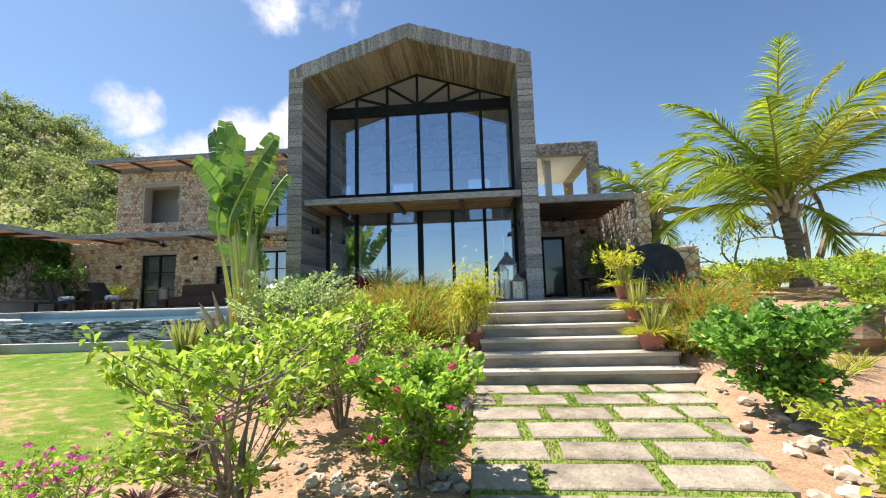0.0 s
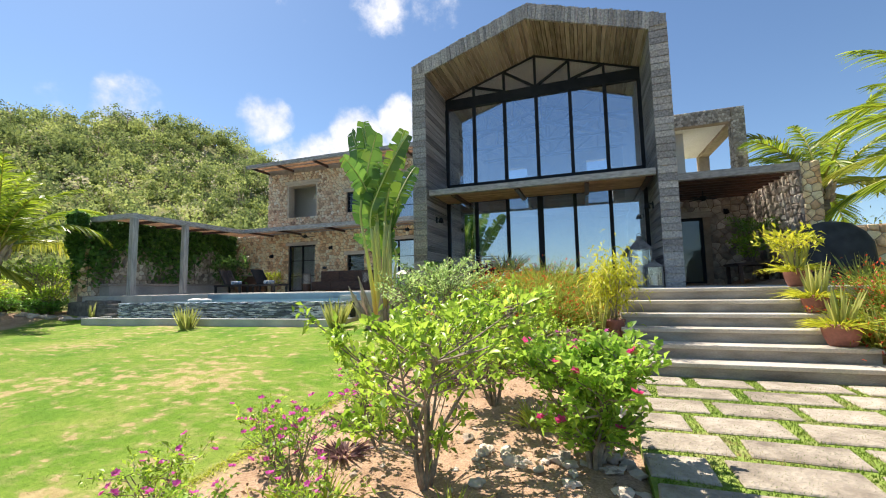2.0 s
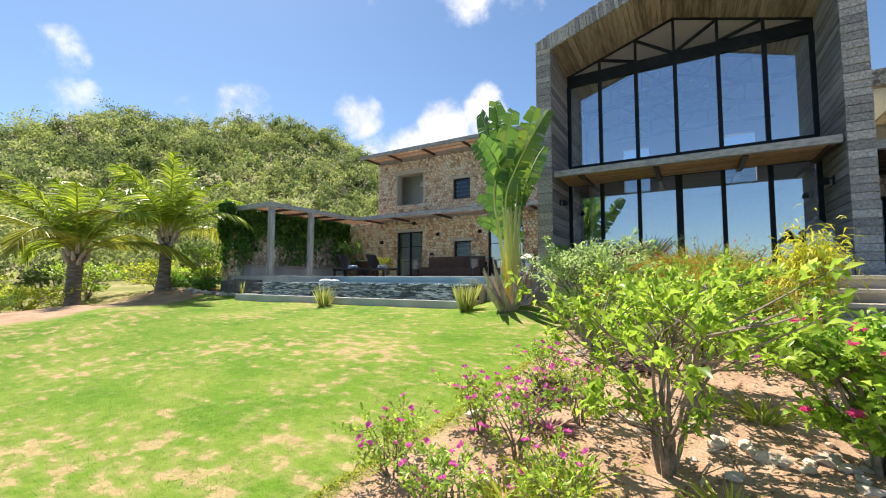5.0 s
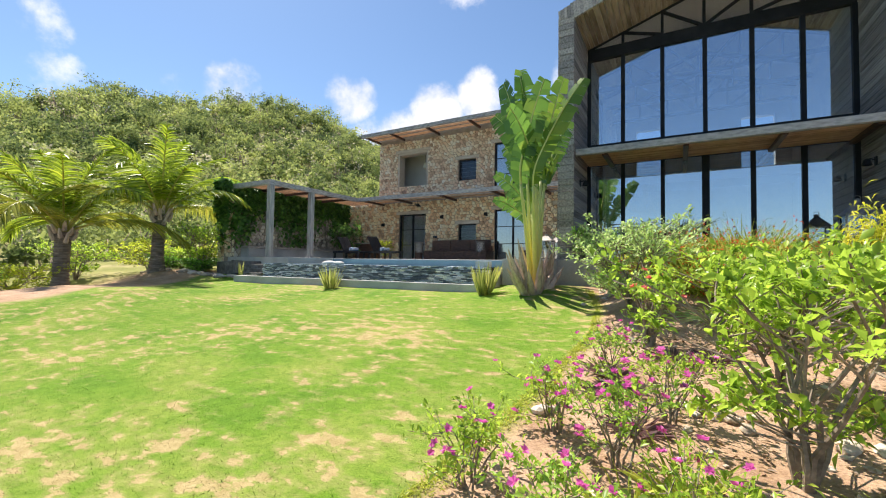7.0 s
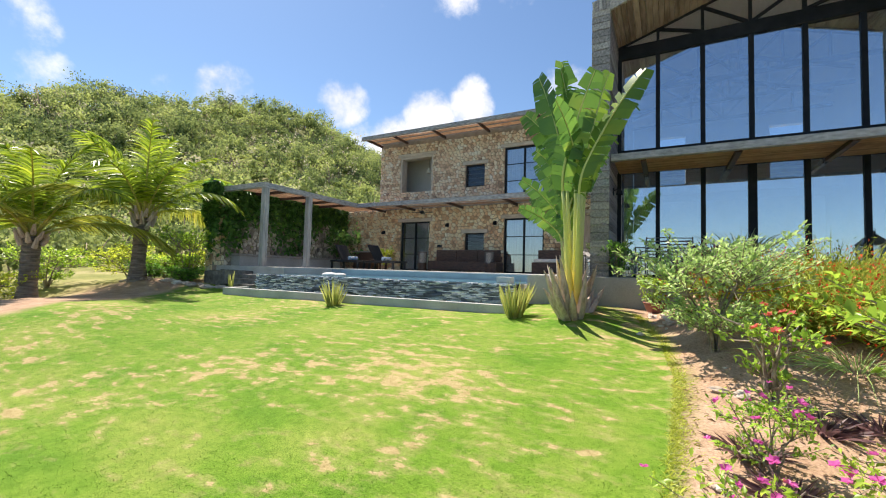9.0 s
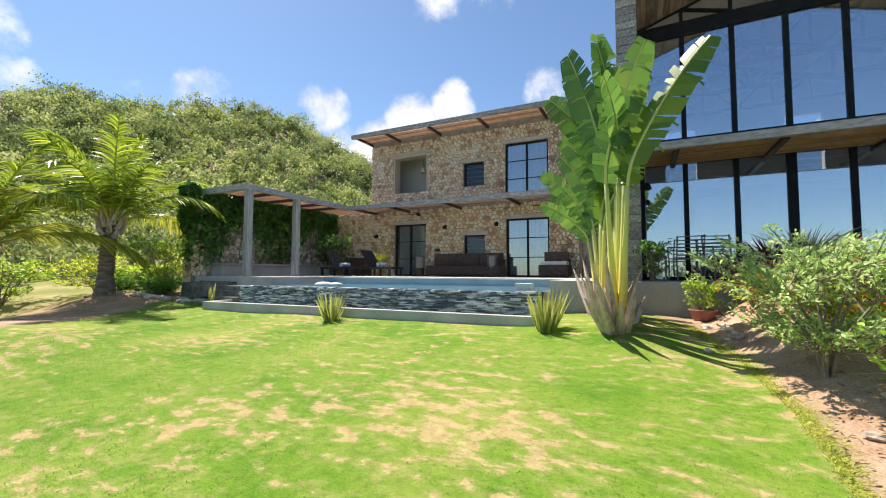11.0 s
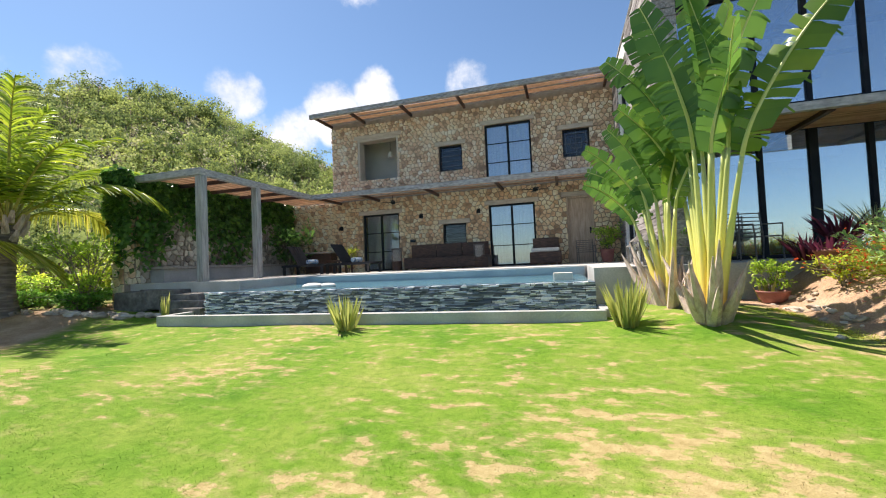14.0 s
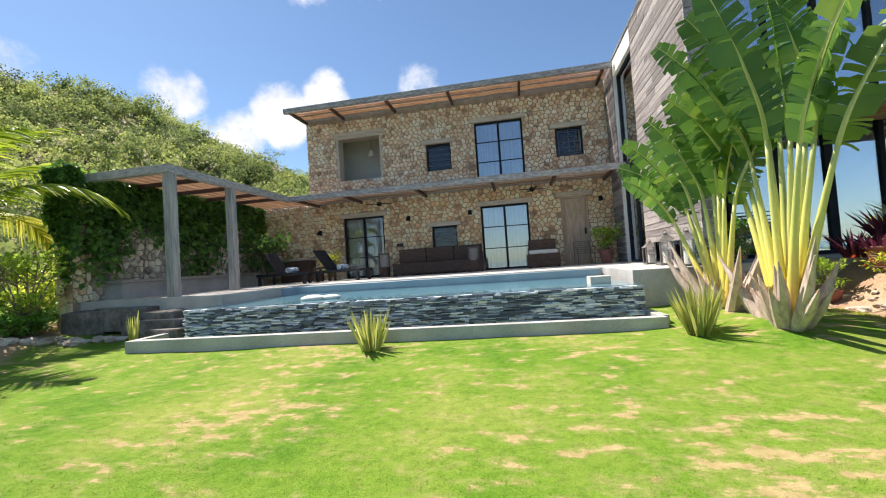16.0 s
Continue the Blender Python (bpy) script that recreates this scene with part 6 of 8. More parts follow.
for i, (x, y, h) in enumerate(((3.8, 4.8, 0.3), (4.15, 5.0, 0.24), (3.35, 4.75, 0.26), (4.9, 6.3, 0.3), (3.6, 5.6, 0.34))):
    tuft("grass_clump", "clump of dry yellow-green grass on the sandy slope", "grass", at_ground(x, y), 60, h, 0.016, 0.28, 0.5, L["grass"], 240 + i)
# snake plants
for i, (x, y, h, n) in enumerate(((-9.52, 7.2, 0.58, 80), (-5.42, 7.3, 0.64, 110), (-13.95, 7.75, 0.66, 16))):
    tuft("snake_plant", "clump of stiff yellow-edged snake plants by the pool wall", "plant", at_ground(x, y), n, h, 0.05, 0.34 if n > 20 else 0.14, 0.03, L["snake"], 110 + i)
for i, (x, y, h, n) in enumerate(((-0.35, 6.55, 0.75, 26), (-0.28, 6.2, 0.6, 22), (2.72, 5.95, 0.55, 24), (3.0, 7.9, 0.7, 20), (3.9, 8.6, 0.6, 24), (-3.3, 8.75, 0.5, 14))):
    tuft("snake_plant", "clump of upright snake plants in the bed", "plant", at_ground(x, y), n, h, 0.045, 0.32, 0.06, L["snake"], 120 + i)


def potted(label, pot_label, at, r, h, kind, seed):
    p = pot("plant_pot", pot_label, at, r, h)
    z = at[2] + h * 0.86
    if kind == "croton":
        s = shrub("croton", label, "plant", (at[0], at[1], z), 0.85, 0.62, 8, 7, 200, 0.1, 0.03, L["croton"], seed, bare=0.3, wood_r=0.008)
        rng = np.random.default_rng(seed)
        n = 1100
        c = rng.normal(size=(n, 3)) * np.array([0.15, 0.15, 0.2]) + np.array([0, 0, 0.58])
        part("foliage", leaf_mesh("foliage", c, rng.normal(size=(n, 3)) * 0.5 + c * np.array([1.5, 1.5, 0]) + np.array([0, 0, 0.1]), 0.14, 0.022, L["croton"], rng, 0.2, 0.4), None, s)
    else:
        tuft("snake_plant", label, "plant", (at[0], at[1], z), 34, 0.52, 0.04, 0.2, 0.04, L["snake"], seed)
        tuft("croton", "yellow leafy croton in a pot", "plant", (at[0] - 0.03, at[1] - 0.02, z), 300, 0.24, 0.022, 0.34, 0.9, L["croton"], seed + 1, lo=0.4)


SZ = [STEP_Z0 + STEP_H * (k + 1) for k in range(6)]
potted("golden narrow-leaved croton in a terracotta pot", "worn terracotta pot at the side of the steps", (-0.06, STEP_Y + 0.78, SZ[1]), 0.135, 0.27, "croton", 131)
potted("snake plant in a terracotta bowl", "glazed red-brown terracotta bowl on a step", (2.36, STEP_Y + 0.5, SZ[1]), 0.19, 0.26, "mix", 133)
potted("snake plant in a terracotta pot", "worn terracotta pot on the steps", (2.42, STEP_Y + 1.12, SZ[3]), 0.17, 0.24, "mix", 135)
potted("snake plant in a terracotta pot", "worn terracotta pot on the landing", (2.46, STEP_Y + 1.68, SZ[5] - 0.0), 0.17, 0.26, "mix", 137)
shrub("croton", "tall yellow leafy croton in a pot on the landing", "plant", (2.4, STEP_Y + 1.68, SZ[5] + 0.22), 0.62, 0.6, 7, 7, 420, 0.13, 0.04, L["croton"], 139, bare=0.35, wood_r=0.007)

# plants before the glass
pot("plant_pot", "large red-brown glazed bowl under the cordyline", at_ground(-2.55, 8.45), 0.24, 0.3)
for i, (x, y, z, h) in enumerate(((-2.6, 8.5, 1.3, 0.55), (-2.35, 8.7, 1.35, 0.75), (-2.75, 8.75, 1.35, 0.7))):
    tuft("cordyline", "dark red cordyline with sword leaves", "plant", at_ground(x, y, 0.25 if i == 0 else 0.3), 60, h * 0.75, 0.045, 0.4, 0.3, L["cordy"], 140 + i)
tuft("yucca", "pale spiky yucca before the glass front", "plant", at_ground(-2.0, 8.6, 0.45), 110, 0.5, 0.02, 0.6, 0.25, L["yucca"], 145)
part("stem", tube([(0, 0, -0.5), (0, 0, 0.05)], 0.04, 7), M["bark"], bpy.data.objects["yucca"])
shrub("shrub", "small round citrus-like bush in a terracotta bowl", "shrub", (-3.25, 8.62, ground_at(-3.25, 8.62) + 0.16), 0.5, 0.5, 6, 8, 800, 0.06, 0.035, L["shrub"], 146, bare=0.1, wood_r=0.007)
pot("plant_pot", "shallow terracotta bowl under the round bush", at_ground(-3.25, 8.62), 0.2, 0.18)
shrub("shrub", "trailing small-leaved plant in the bed", "shrub", at_ground(-2.7, 8.0), 0.4, 0.7, 6, 8, 700, 0.06, 0.03, L["lime"], 147, (L["red"], 8, 0.03), bare=0.1)
shrub("shrub", "green leafy plant beside the gable wall", "shrub", (-3.95, 9.35, TZ), 0.75, 0.6, 6, 8, 600, 0.09, 0.04, L["dark"], 148, bare=0.2)
pot("plant_pot", "terracotta pot by the bleached wooden door", (-4.95, 14.6, TZ), 0.2, 0.4)
shrub("shrub", "flowering leafy plant in a pot by the wooden door", "shrub", (-4.95, 14.6, TZ + 0.34), 0.75, 0.75, 7, 9, 900, 0.1, 0.05, L["boug"], 149, (L["coral"], 8, 0.04), bare=0.15, wood_r=0.008)
shrub("shrub", "leafy potted plant between the loungers and the wall", "shrub", (-13.85, 14.9, TZ), 0.95, 0.7, 6, 8, 500, 0.1, 0.05, L["lime"], 150, bare=0.2, wood_r=0.01)
shrub("shrub", "potted fern-like plant on the porch", "shrub", (3.75, 12.6, TZ + 0.9), 0.9, 1.0, 8, 10, 900, 0.14, 0.03, L["dark"], 151, bare=0.1, wood_r=0.008)
shrub("shrub", "leafy plant on the porch table", "shrub", (3.5, 12.0, TZ + 0.55), 0.7, 0.8, 8, 9, 700, 0.1, 0.05, L["boug"], 152, bare=0.1, wood_r=0.008)

# vines on the garden wall
rng = np.random.default_rng(160)
n = 6000
u = rng.random(n)
yv = 9.0 + 6.2 * u
zv = 4.15 - np.abs(rng.normal(size=n)) * (0.75 + 0.4 * np.sin(yv * 1.7) + 0.5 * np.exp(-((yv - 9.4) / 0.8) ** 2))
keep = zv > 1.75
yv, zv = yv[keep], zv[keep]
xv = -16.52 + rng.random(len(yv)) * 0.16
vb = np.stack([xv, yv, zv], 1)
n2 = 2600
drop = np.abs(rng.normal(size=n2)) * 0.8
ve = np.stack([-16.5 + (rng.random(n2) - 0.75) * np.maximum(0.2, 0.72 - 0.2 * drop) + 0.07 * np.sin(drop * 5), 8.64 + rng.random(n2) * 0.2, 4.22 - drop], 1)
vb = np.concatenate([vb, ve[ve[:, 2] > 1.5]])
vine = thing("vine", "dark leafy vine hanging over the fieldstone garden wall", "vine")
part("foliage", leaf_mesh("foliage", vb, rng.normal(size=(len(vb), 3)) * 0.5 + np.array([0.5, -0.25, -0.6]), 0.17, 0.13, L["vine"], rng, 0.15, 0.1), None, vine)
bm = bmesh.new()
for k in range(9):
    y = 9.1 + k * 0.68
    tube_into(bm, [(-16.58, y, 1.75), (-16.56, y + 0.1 * math.sin(k), 2.7), (-16.57, y + 0.2, 4.05)], [0.025, 0.02, 0.012], 5)
part("stem_mass", bm, M["twig"], vine)
shrub("shrub", "broad bright green climber in the corner of the terrace", "shrub", (-16.0, 14.5, TZ), 2.0, 1.7, 8, 10, 1100, 0.17, 0.1, L["vine"], 161, bare=0.3)

# near hillside shrubs and small trees
for i, (x, y, h, w, lm, nlv) in enumerate(((-17.9, 9.6, 1.1, 1.7, "lime", 2600), (-18.9, 8.6, 0.9, 1.6, "shrub", 2200), (-19.4, 10.8, 1.6, 2.0, "lime", 2600), (-18.3, 7.8, 0.5, 1.1, "dark", 1300),
                                           (-17.5, 8.5, 0.42, 0.9, "dark", 1300), (-16.9, 8.1, 0.4, 0.8, "dark", 1200), (-16.9, 8.2, 1.9, 1.5, "shrub", 1500), (-20.5, 8.2, 1.4, 2.2, "lime", 2400),
                                           (-21.5, 6.2, 1.5, 2.4, "shrub", 2400), (-20.2, 4.2, 1.1, 2.2, "lime", 2000), (-18.6, 2.6, 0.9, 2.2, "shrub", 1800), (-22.5, 10.5, 2.0, 2.6, "shrub", 2400),
                                           (-20.8, 12.6, 1.8, 2.4, "lime", 2400), (-19.2, 14.5, 1.5, 2.2, "shrub", 2000), (-23.5, 3.0, 1.6, 2.6, "lime", 2000))):
    shrub("shrub", "bright wild shrub on the slope behind the lawn", "shrub", (x, y, ground_at(x, y)), h, w, 8, 10, nlv, 0.11, 0.06, L[lm], 170 + i, bare=0.15, wood_r=0.02)


def bare_tree(at, h, seed, label, leaf=0):
    ob = thing("bare_tree", label, "tree", at=at)
    rng = np.random.default_rng(seed)
    bm = bmesh.new()
    ends = []

    def grow(p, d, ln, r, lvl):
        q = p + d * ln * 0.5 + rng.normal(size=3) * ln * 0.05
        e = q + unit(d + rng.normal(size=3) * 0.12) * ln * 0.5
        tube_into(bm, [tuple(p), tuple(q), tuple(e)], [r, r * 0.8, r * 0.62], 5 if lvl < 2 else 4, False)
        ends.append(e)
        if lvl < 5:
            for _ in range(2 if lvl else 3):
                nd = unit(d + rng.normal(size=3) * 0.55 + np.array([0, 0, 0.12]))
                grow(e, nd, ln * rng.uniform(0.62, 0.85), r * 0.6, lvl + 1)
    grow(np.array([0, 0, -0.1]), unit(np.array([rng.normal() * 0.15, rng.normal() * 0.15, 1])), h * 0.28, h * 0.022, 0)
    part("woody_frame", bm, M["twig"], ob)
    if leaf:
        e = np.array(ends)[np.random.default_rng(seed).integers(0, len(ends), leaf)]
        part("foliage", leaf_mesh("foliage", e + rng.normal(size=e.shape) * 0.15, rng.normal(size=e.shape), 0.12, 0.06, L["lime"], rng), None, ob)
    return ob


bare_tree((9.6, 12.5, ground_at(9.6, 12.5)), 5.5, 201, "leafless grey tree behind the palm")
bare_tree((10.4, 11.0, ground_at(10.4, 11.0)), 5.2, 202, "leafless grey tree behind the palm")
bare_tree((8.6, 14.5, ground_at(8.6, 14.5)), 3.2, 203, "small sparse tree beyond the palm", 500)
bare_tree((11.5, 15.5, ground_at(11.5, 15.5)), 5.5, 204, "sparse dry tree at the edge of the garden", 300)
for i, (x, y, h, w) in enumerate(((8.2, 12.0, 0.7, 1.8), (10.0, 13.5, 0.9, 2.2), (12.0, 11.5, 1.0, 2.4), (7.0, 13.0, 0.7, 1.6), (11.5, 9.0, 0.8, 2.0), (9.3, 8.6, 0.6, 1.5), (13.5, 13.5, 1.2, 3), (10.5, 17, 1.0, 3), (7.5, 19, 0.9, 3), (8.0, 7.2, 0.6, 1.2))):
    shrub("shrub", "dry yellow-green scrub at the edge of the garden", "shrub", (x, y, ground_at(x, y)), h, w, 8, 9, 1300, 0.1, 0.05, L["lime" if i % 2 else "shrub"], 210 + i, bare=0.1, wood_r=0.015)


# far woods on the hill
def hill_leaf():
    """Leaves with one tone a tree and a little spread from leaf to leaf."""
    m = leaf_material("hill_foliage", (0.1, 0.1, 0.1), (0.5, 0.5, 0.5), None, 0.85, 0.45)
    n, l = m.node_tree.nodes, m.node_tree.links
    ramp = next(q for q in n if q.type == "VALTORGB")
    els = ramp.color_ramp.elements
    while len(els) < 5:
        els.new(0.5)
    for e, (q, c) in zip(els, ((0.0, (0.075, 0.115, 0.045)), (0.3, (0.19, 0.25, 0.085)), (0.55, (0.36, 0.42, 0.14)), (0.78, (0.54, 0.60, 0.19)), (1.0, (0.55, 0.50, 0.36)))):
        e.position, e.color = q, (*c, 1)
    tone, spread = n.new("ShaderNodeAttribute"), n.new("ShaderNodeMath")
    tone.attribute_name = "tone"
    spread.operation, spread.inputs[1].default_value = "MULTIPLY_ADD", 0.22
    geo = next(q for q in n if q.type == "NEW_GEOMETRY")
    l.new(geo.outputs["Random Per Island"], spread.inputs[0])
    l.new(tone.outputs["Fac"], spread.inputs[2])
    l.new(spread.outputs[0], ramp.inputs["Fac"])
    return m


def far_woods():
    """Scrub woods: crowns of small clustered leaves, some trees bare, grey limbs showing between them, taller trees along the ridge."""
    rng = np.random.default_rng(300)
    vs, tv, spots, tones = [], [], [], []
    while len(spots) < 3400:
        az, r = rng.uniform(26, 112), 22 + 108 * rng.random() ** 0.75
        a = radians(az)
        x, y = -1 - math.sin(a) * r, math.cos(a) * r
        if ridge_elevation(az) < 4 or (y < 21.5 and x > -18.5):
            continue
        spots.append((x, y, rng.uniform(1.0, 3.8) * (0.75 if r < 45 else 1.0) + (2.0 if rng.random() < 0.06 else 0), r < 45))
    for k in range(46):
        a, r = radians(rng.uniform(36, 78)), rng.uniform(96, 112)
        spots.append((-1 - math.sin(a) * r, math.cos(a) * r, rng.uniform(3.6, 5.6), False))
    spots.append((-1 - math.sin(radians(70.7)) * 104, math.cos(radians(70.7)) * 104, 7.0, False))
    for x, y, h, near in spots:
        z = ground_height(x, y)
        w = h * rng.uniform(0.5, 0.9)
        leafless = rng.random() < 0.14
        n = int(rng.uniform(120, 210) * (1.3 if near else 1) * (1.5 if h > 3.5 else 1) * (0.12 if leafless else 1))
        lobes = rng.normal(size=(7, 3)) * np.array([w * 0.36, w * 0.36, h * 0.17]) + np.array([0, 0, h * 0.64])
        c = lobes[rng.integers(0, 7, n)] + rng.normal(size=(n, 3)) * np.array([w * 0.17, w * 0.17, h * 0.08])
        c[:, 2] = np.maximum(c[:, 2], 0.1)
        c += np.array([x, y, z])
        size = ((0.22 if near else 0.38) * rng.uniform(0.6, 1.3, n))[:, None]
        ax = unit(rng.normal(size=(n, 3)) + np.array([0, 0, 0.2])) * size
        sd = unit(np.cross(ax, rng.normal(size=(n, 3)))) * size * 0.36
        grove = 0.5 + 0.5 * noise.noise((x * 0.06, y * 0.06, 21))
        tones.append(np.full(n * 4, 0.9 if leafless else min(0.78, max(0.0, 0.45 * grove + rng.normal() * 0.19 + 0.12))))
        vs.append(np.stack([c, c + ax * 0.5 + sd, c + ax, c + ax * 0.5 - sd], 1).reshape(-1, 3))
        for _ in range(11 if leafless else 2):
            b = np.array([x, y, z - 0.2])
            if leafless:
                b = b + np.array([0, 0, h * rng.uniform(0.15, 0.5)])
            e = lobes[rng.integers(0, 7)] * np.array([1, 1, 1.15]) + np.array([x, y, z])
            q = np.array([0.045, 0.04, 0]) * (1 + h * 0.1) * (0.6 if leafless else 1)
            tv.append(np.stack([b - q, b + q, b + q[[1, 0, 2]] * np.array([-1, 1, 0]) * 1.3, e]))
    v = np.concatenate(vs)
    me = mesh_np("hill_woods", v, np.arange(len(v)).reshape(-1, 4), hill_leaf())
    me.attributes.new("tone", "FLOAT", "POINT").data.foreach_set("value", np.concatenate(tones).astype(np.float32))
    tagged(new("hill_woods", me), "dry green woodland scrub covering the hillside", "woods", "", "stuff")
    t = np.concatenate(tv)
    f = (np.arange(len(tv))[:, None, None] * 4 + np.array([(0, 1, 3), (1, 2, 3), (2, 0, 3)])[None]).reshape(-1, 3)
    tagged(new("hill_trunks", mesh_np("hill_trunks", t, f, M["twig"])), "thin grey trunks in the hillside woodland", "woods", "", "stuff")


far_woods()


# ---- furniture and fittings ----
def lounger(at, rz):
    ob = thing("sun_lounger", "black wooden sun lounger with a raised back and a rolled towel", "lounger", "pool loungers", at=at, rz=rz)
    for y in (-0.29, 0.29):
        part("side_rail", box((-0.95, y - 0.03, 0.26), (0.95, y + 0.03, 0.34), 0.006), M["black_wood"], ob)
        for x in (-0.85, 0.85):
            part("leg", box((x - 0.04, y - 0.035, 0), (x + 0.04, y + 0.035, 0.259), 0.005), M["black_wood"], ob)
    for k in range(9):
        x = -0.2 + k * 0.125
        part("slat", box((x, -0.255, 0.31), (x + 0.1, 0.255, 0.335), 0.004), M["black_wood"], ob)
    bk = part("backrest", box((-0.02, -0.27, -0.02), (0.02, 0.27, 0.78), 0.01), M["black_wood"], ob)
    bk.matrix_basis = pose(-0.22, 0, 0.34, 0, -38, 0)
    for k in range(5):
        part("slat", box((0.021, -0.24 + k * 0.1, 0.02), (0.034, -0.16 + k * 0.1, 0.76), 0.003), M["black_wood"], bk)
    tw = tagged(part("towel", tube([(0, -0.2, 0), (0, 0.2, 0)], 0.075, 14), M["blue_cloth"], None, smooth=False), "rolled blue and white towel on a lounger", "towel")
    tw.matrix_world = pose(*at, 0, 0, rz) @ pose(0.15, 0, 0.415)


lounger((-14.3, 13.15, TZ), -12)
lounger((-12.75, 13.3, TZ), -12)
tbl = thing("side_table", "small dark wooden side table between the loungers", "table", at=(-13.55, 14.0, TZ))
part("tabletop", box((-0.3, -0.25, 0.4), (0.3, 0.25, 0.45), 0.006), M["dark_wood"], tbl)
for x in (-0.25, 0.25):
    for y in (-0.2, 0.2):
        part("leg", box((x - 0.03, y - 0.03, 0), (x + 0.03, y + 0.03, 0.399)), M["dark_wood"], tbl)
rack = thing("sideboard", "dark wooden sideboard with a pale top against the terrace wall", "sideboard", at=(-15.1, 15.1, TZ))
part("body", box((-0.55, -0.22, 0), (0.55, 0.22, 0.74), 0.008), M["dark_wood"], rack)
part("top", box((-0.6, -0.26, 0.741), (0.6, 0.26, 0.80), 0.008), M["seat_wood"], rack)


def sofa(at, w, cushions, label, seatpad=False):
    ob = thing("sofa", label, "sofa", at=at)
    part("seat_base", box((-w / 2, -0.40, 0.04), (w / 2, 0.36, 0.40), 0.012), M["dark_wood"], ob)
    part("backrest_frame", box((-w / 2 + 0.05, 0.262, 0.41), (w / 2 - 0.05, 0.37, 0.62), 0.01), M["dark_wood"], ob)
    cw = (w - 0.12) / cushions
    for k in range(cushions):
        x0 = -w / 2 + 0.06 + k * cw
        part("back_panel", box((x0 + 0.008, 0.18, 0.405), (x0 + cw - 0.008, 0.26, 0.86), 0.02), M["dark_wood"], ob)
        part("front_panel", box((x0 + 0.01, -0.425, 0.08), (x0 + cw - 0.01, -0.401, 0.36), 0.006), M["dark_wood"], ob)
    if seatpad:
        part("cushion", box((-w / 2 + 0.05, -0.36, 0.405), (w / 2 - 0.05, 0.17, 0.53), 0.04), M["white_cloth"], ob, "cream seat cushion")
    for k in (-1, 1):
        part("foot", box((k * w / 2 - 0.05 - k * 0.06, -0.38, 0), (k * w / 2 + 0.05 - k * 0.06, -0.3, 0.039)), M["dark_wood"], ob)
    return ob


sofa((-10.0, 14.85, TZ), 2.9, 3, "long dark wooden daybed sofa against the stone wall")
sofa((-6.75, 14.85, TZ), 0.95, 1, "dark wooden armchair with a cream cushion", True)
for x in (-11.75, -8.85):
    b = thing("basket_lamp", "round woven rattan basket lamp beside the sofa", "lamp", "basket lamps", at=(x, 14.55, TZ + (0 if x < -11 else 0.0)))
    bm = bmesh.new()
    for k in range(16):
        for s in (-1, 1):
            pts = []
            for q in range(7):
                a = k * math.tau / 16 + s * q * 0.2
                pts.append((0.17 * math.cos(a), 0.17 * math.sin(a), 0.32 + q * 0.07))
            tube_into(bm, pts, 0.008, 4, False)
    part("weave", bm, M["rattan"], b)
    part("rim", lathe([(0.16, 0.73), (0.185, 0.73), (0.185, 0.76), (0.16, 0.76)], 18), M["rattan"], b)
    part("stand", lathe([(0.17, 0), (0.17, 0.32), (0.02, 0.32)], 18), M["dark_wood"], b)
    part("liner", lathe([(0.13, 0.33), (0.13, 0.72)], 16), M["white_cloth"], b)


def metal_chair(at, rz, label, scale=1.0):
    ob = thing("garden_chair", label, "chair", "garden chairs", at=at, rz=rz)
    s = scale
    for x in (-0.24, 0.24):
        part("leg", tube([(x, -0.24, 0), (x, -0.22, 0.42 * s)], 0.014, 6), M["rattan"], ob)
        part("leg", tube([(x, 0.26, 0), (x, 0.22, 0.42 * s), (x, 0.3, 0.9 * s)], 0.014, 6), M["rattan"], ob)
        part("armrest", tube([(x, -0.24, 0.42 * s), (x * 1.08, -0.22, 0.64 * s), (x * 1.05, 0.26, 0.66 * s)], 0.014, 6), M["rattan"], ob)
    for k in range(7):
        y = -0.22 + k * 0.073
        part("seat_slat", tube([(-0.24, y, 0.42 * s), (0.24, y, 0.42 * s)], 0.011, 5), M["rattan"], ob)
    for k in range(6):
        z = (0.5 + k * 0.075) * s
        part("back_slat", tube([(-0.24, 0.235 + (z - 0.42) * 0.16, z), (0.24, 0.235 + (z - 0.42) * 0.16, z)], 0.011, 5), M["rattan"], ob)
    return ob


metal_chair((-5.55, 14.7, TZ), 5, "grey slatted folding chair before the wooden door", 0.8)
metal_chair((-3.35, 10.15, TZ), -20, "grey rattan armchair before the glass front")
metal_chair((-2.75, 10.25, TZ), 15, "grey rattan armchair before the glass front")


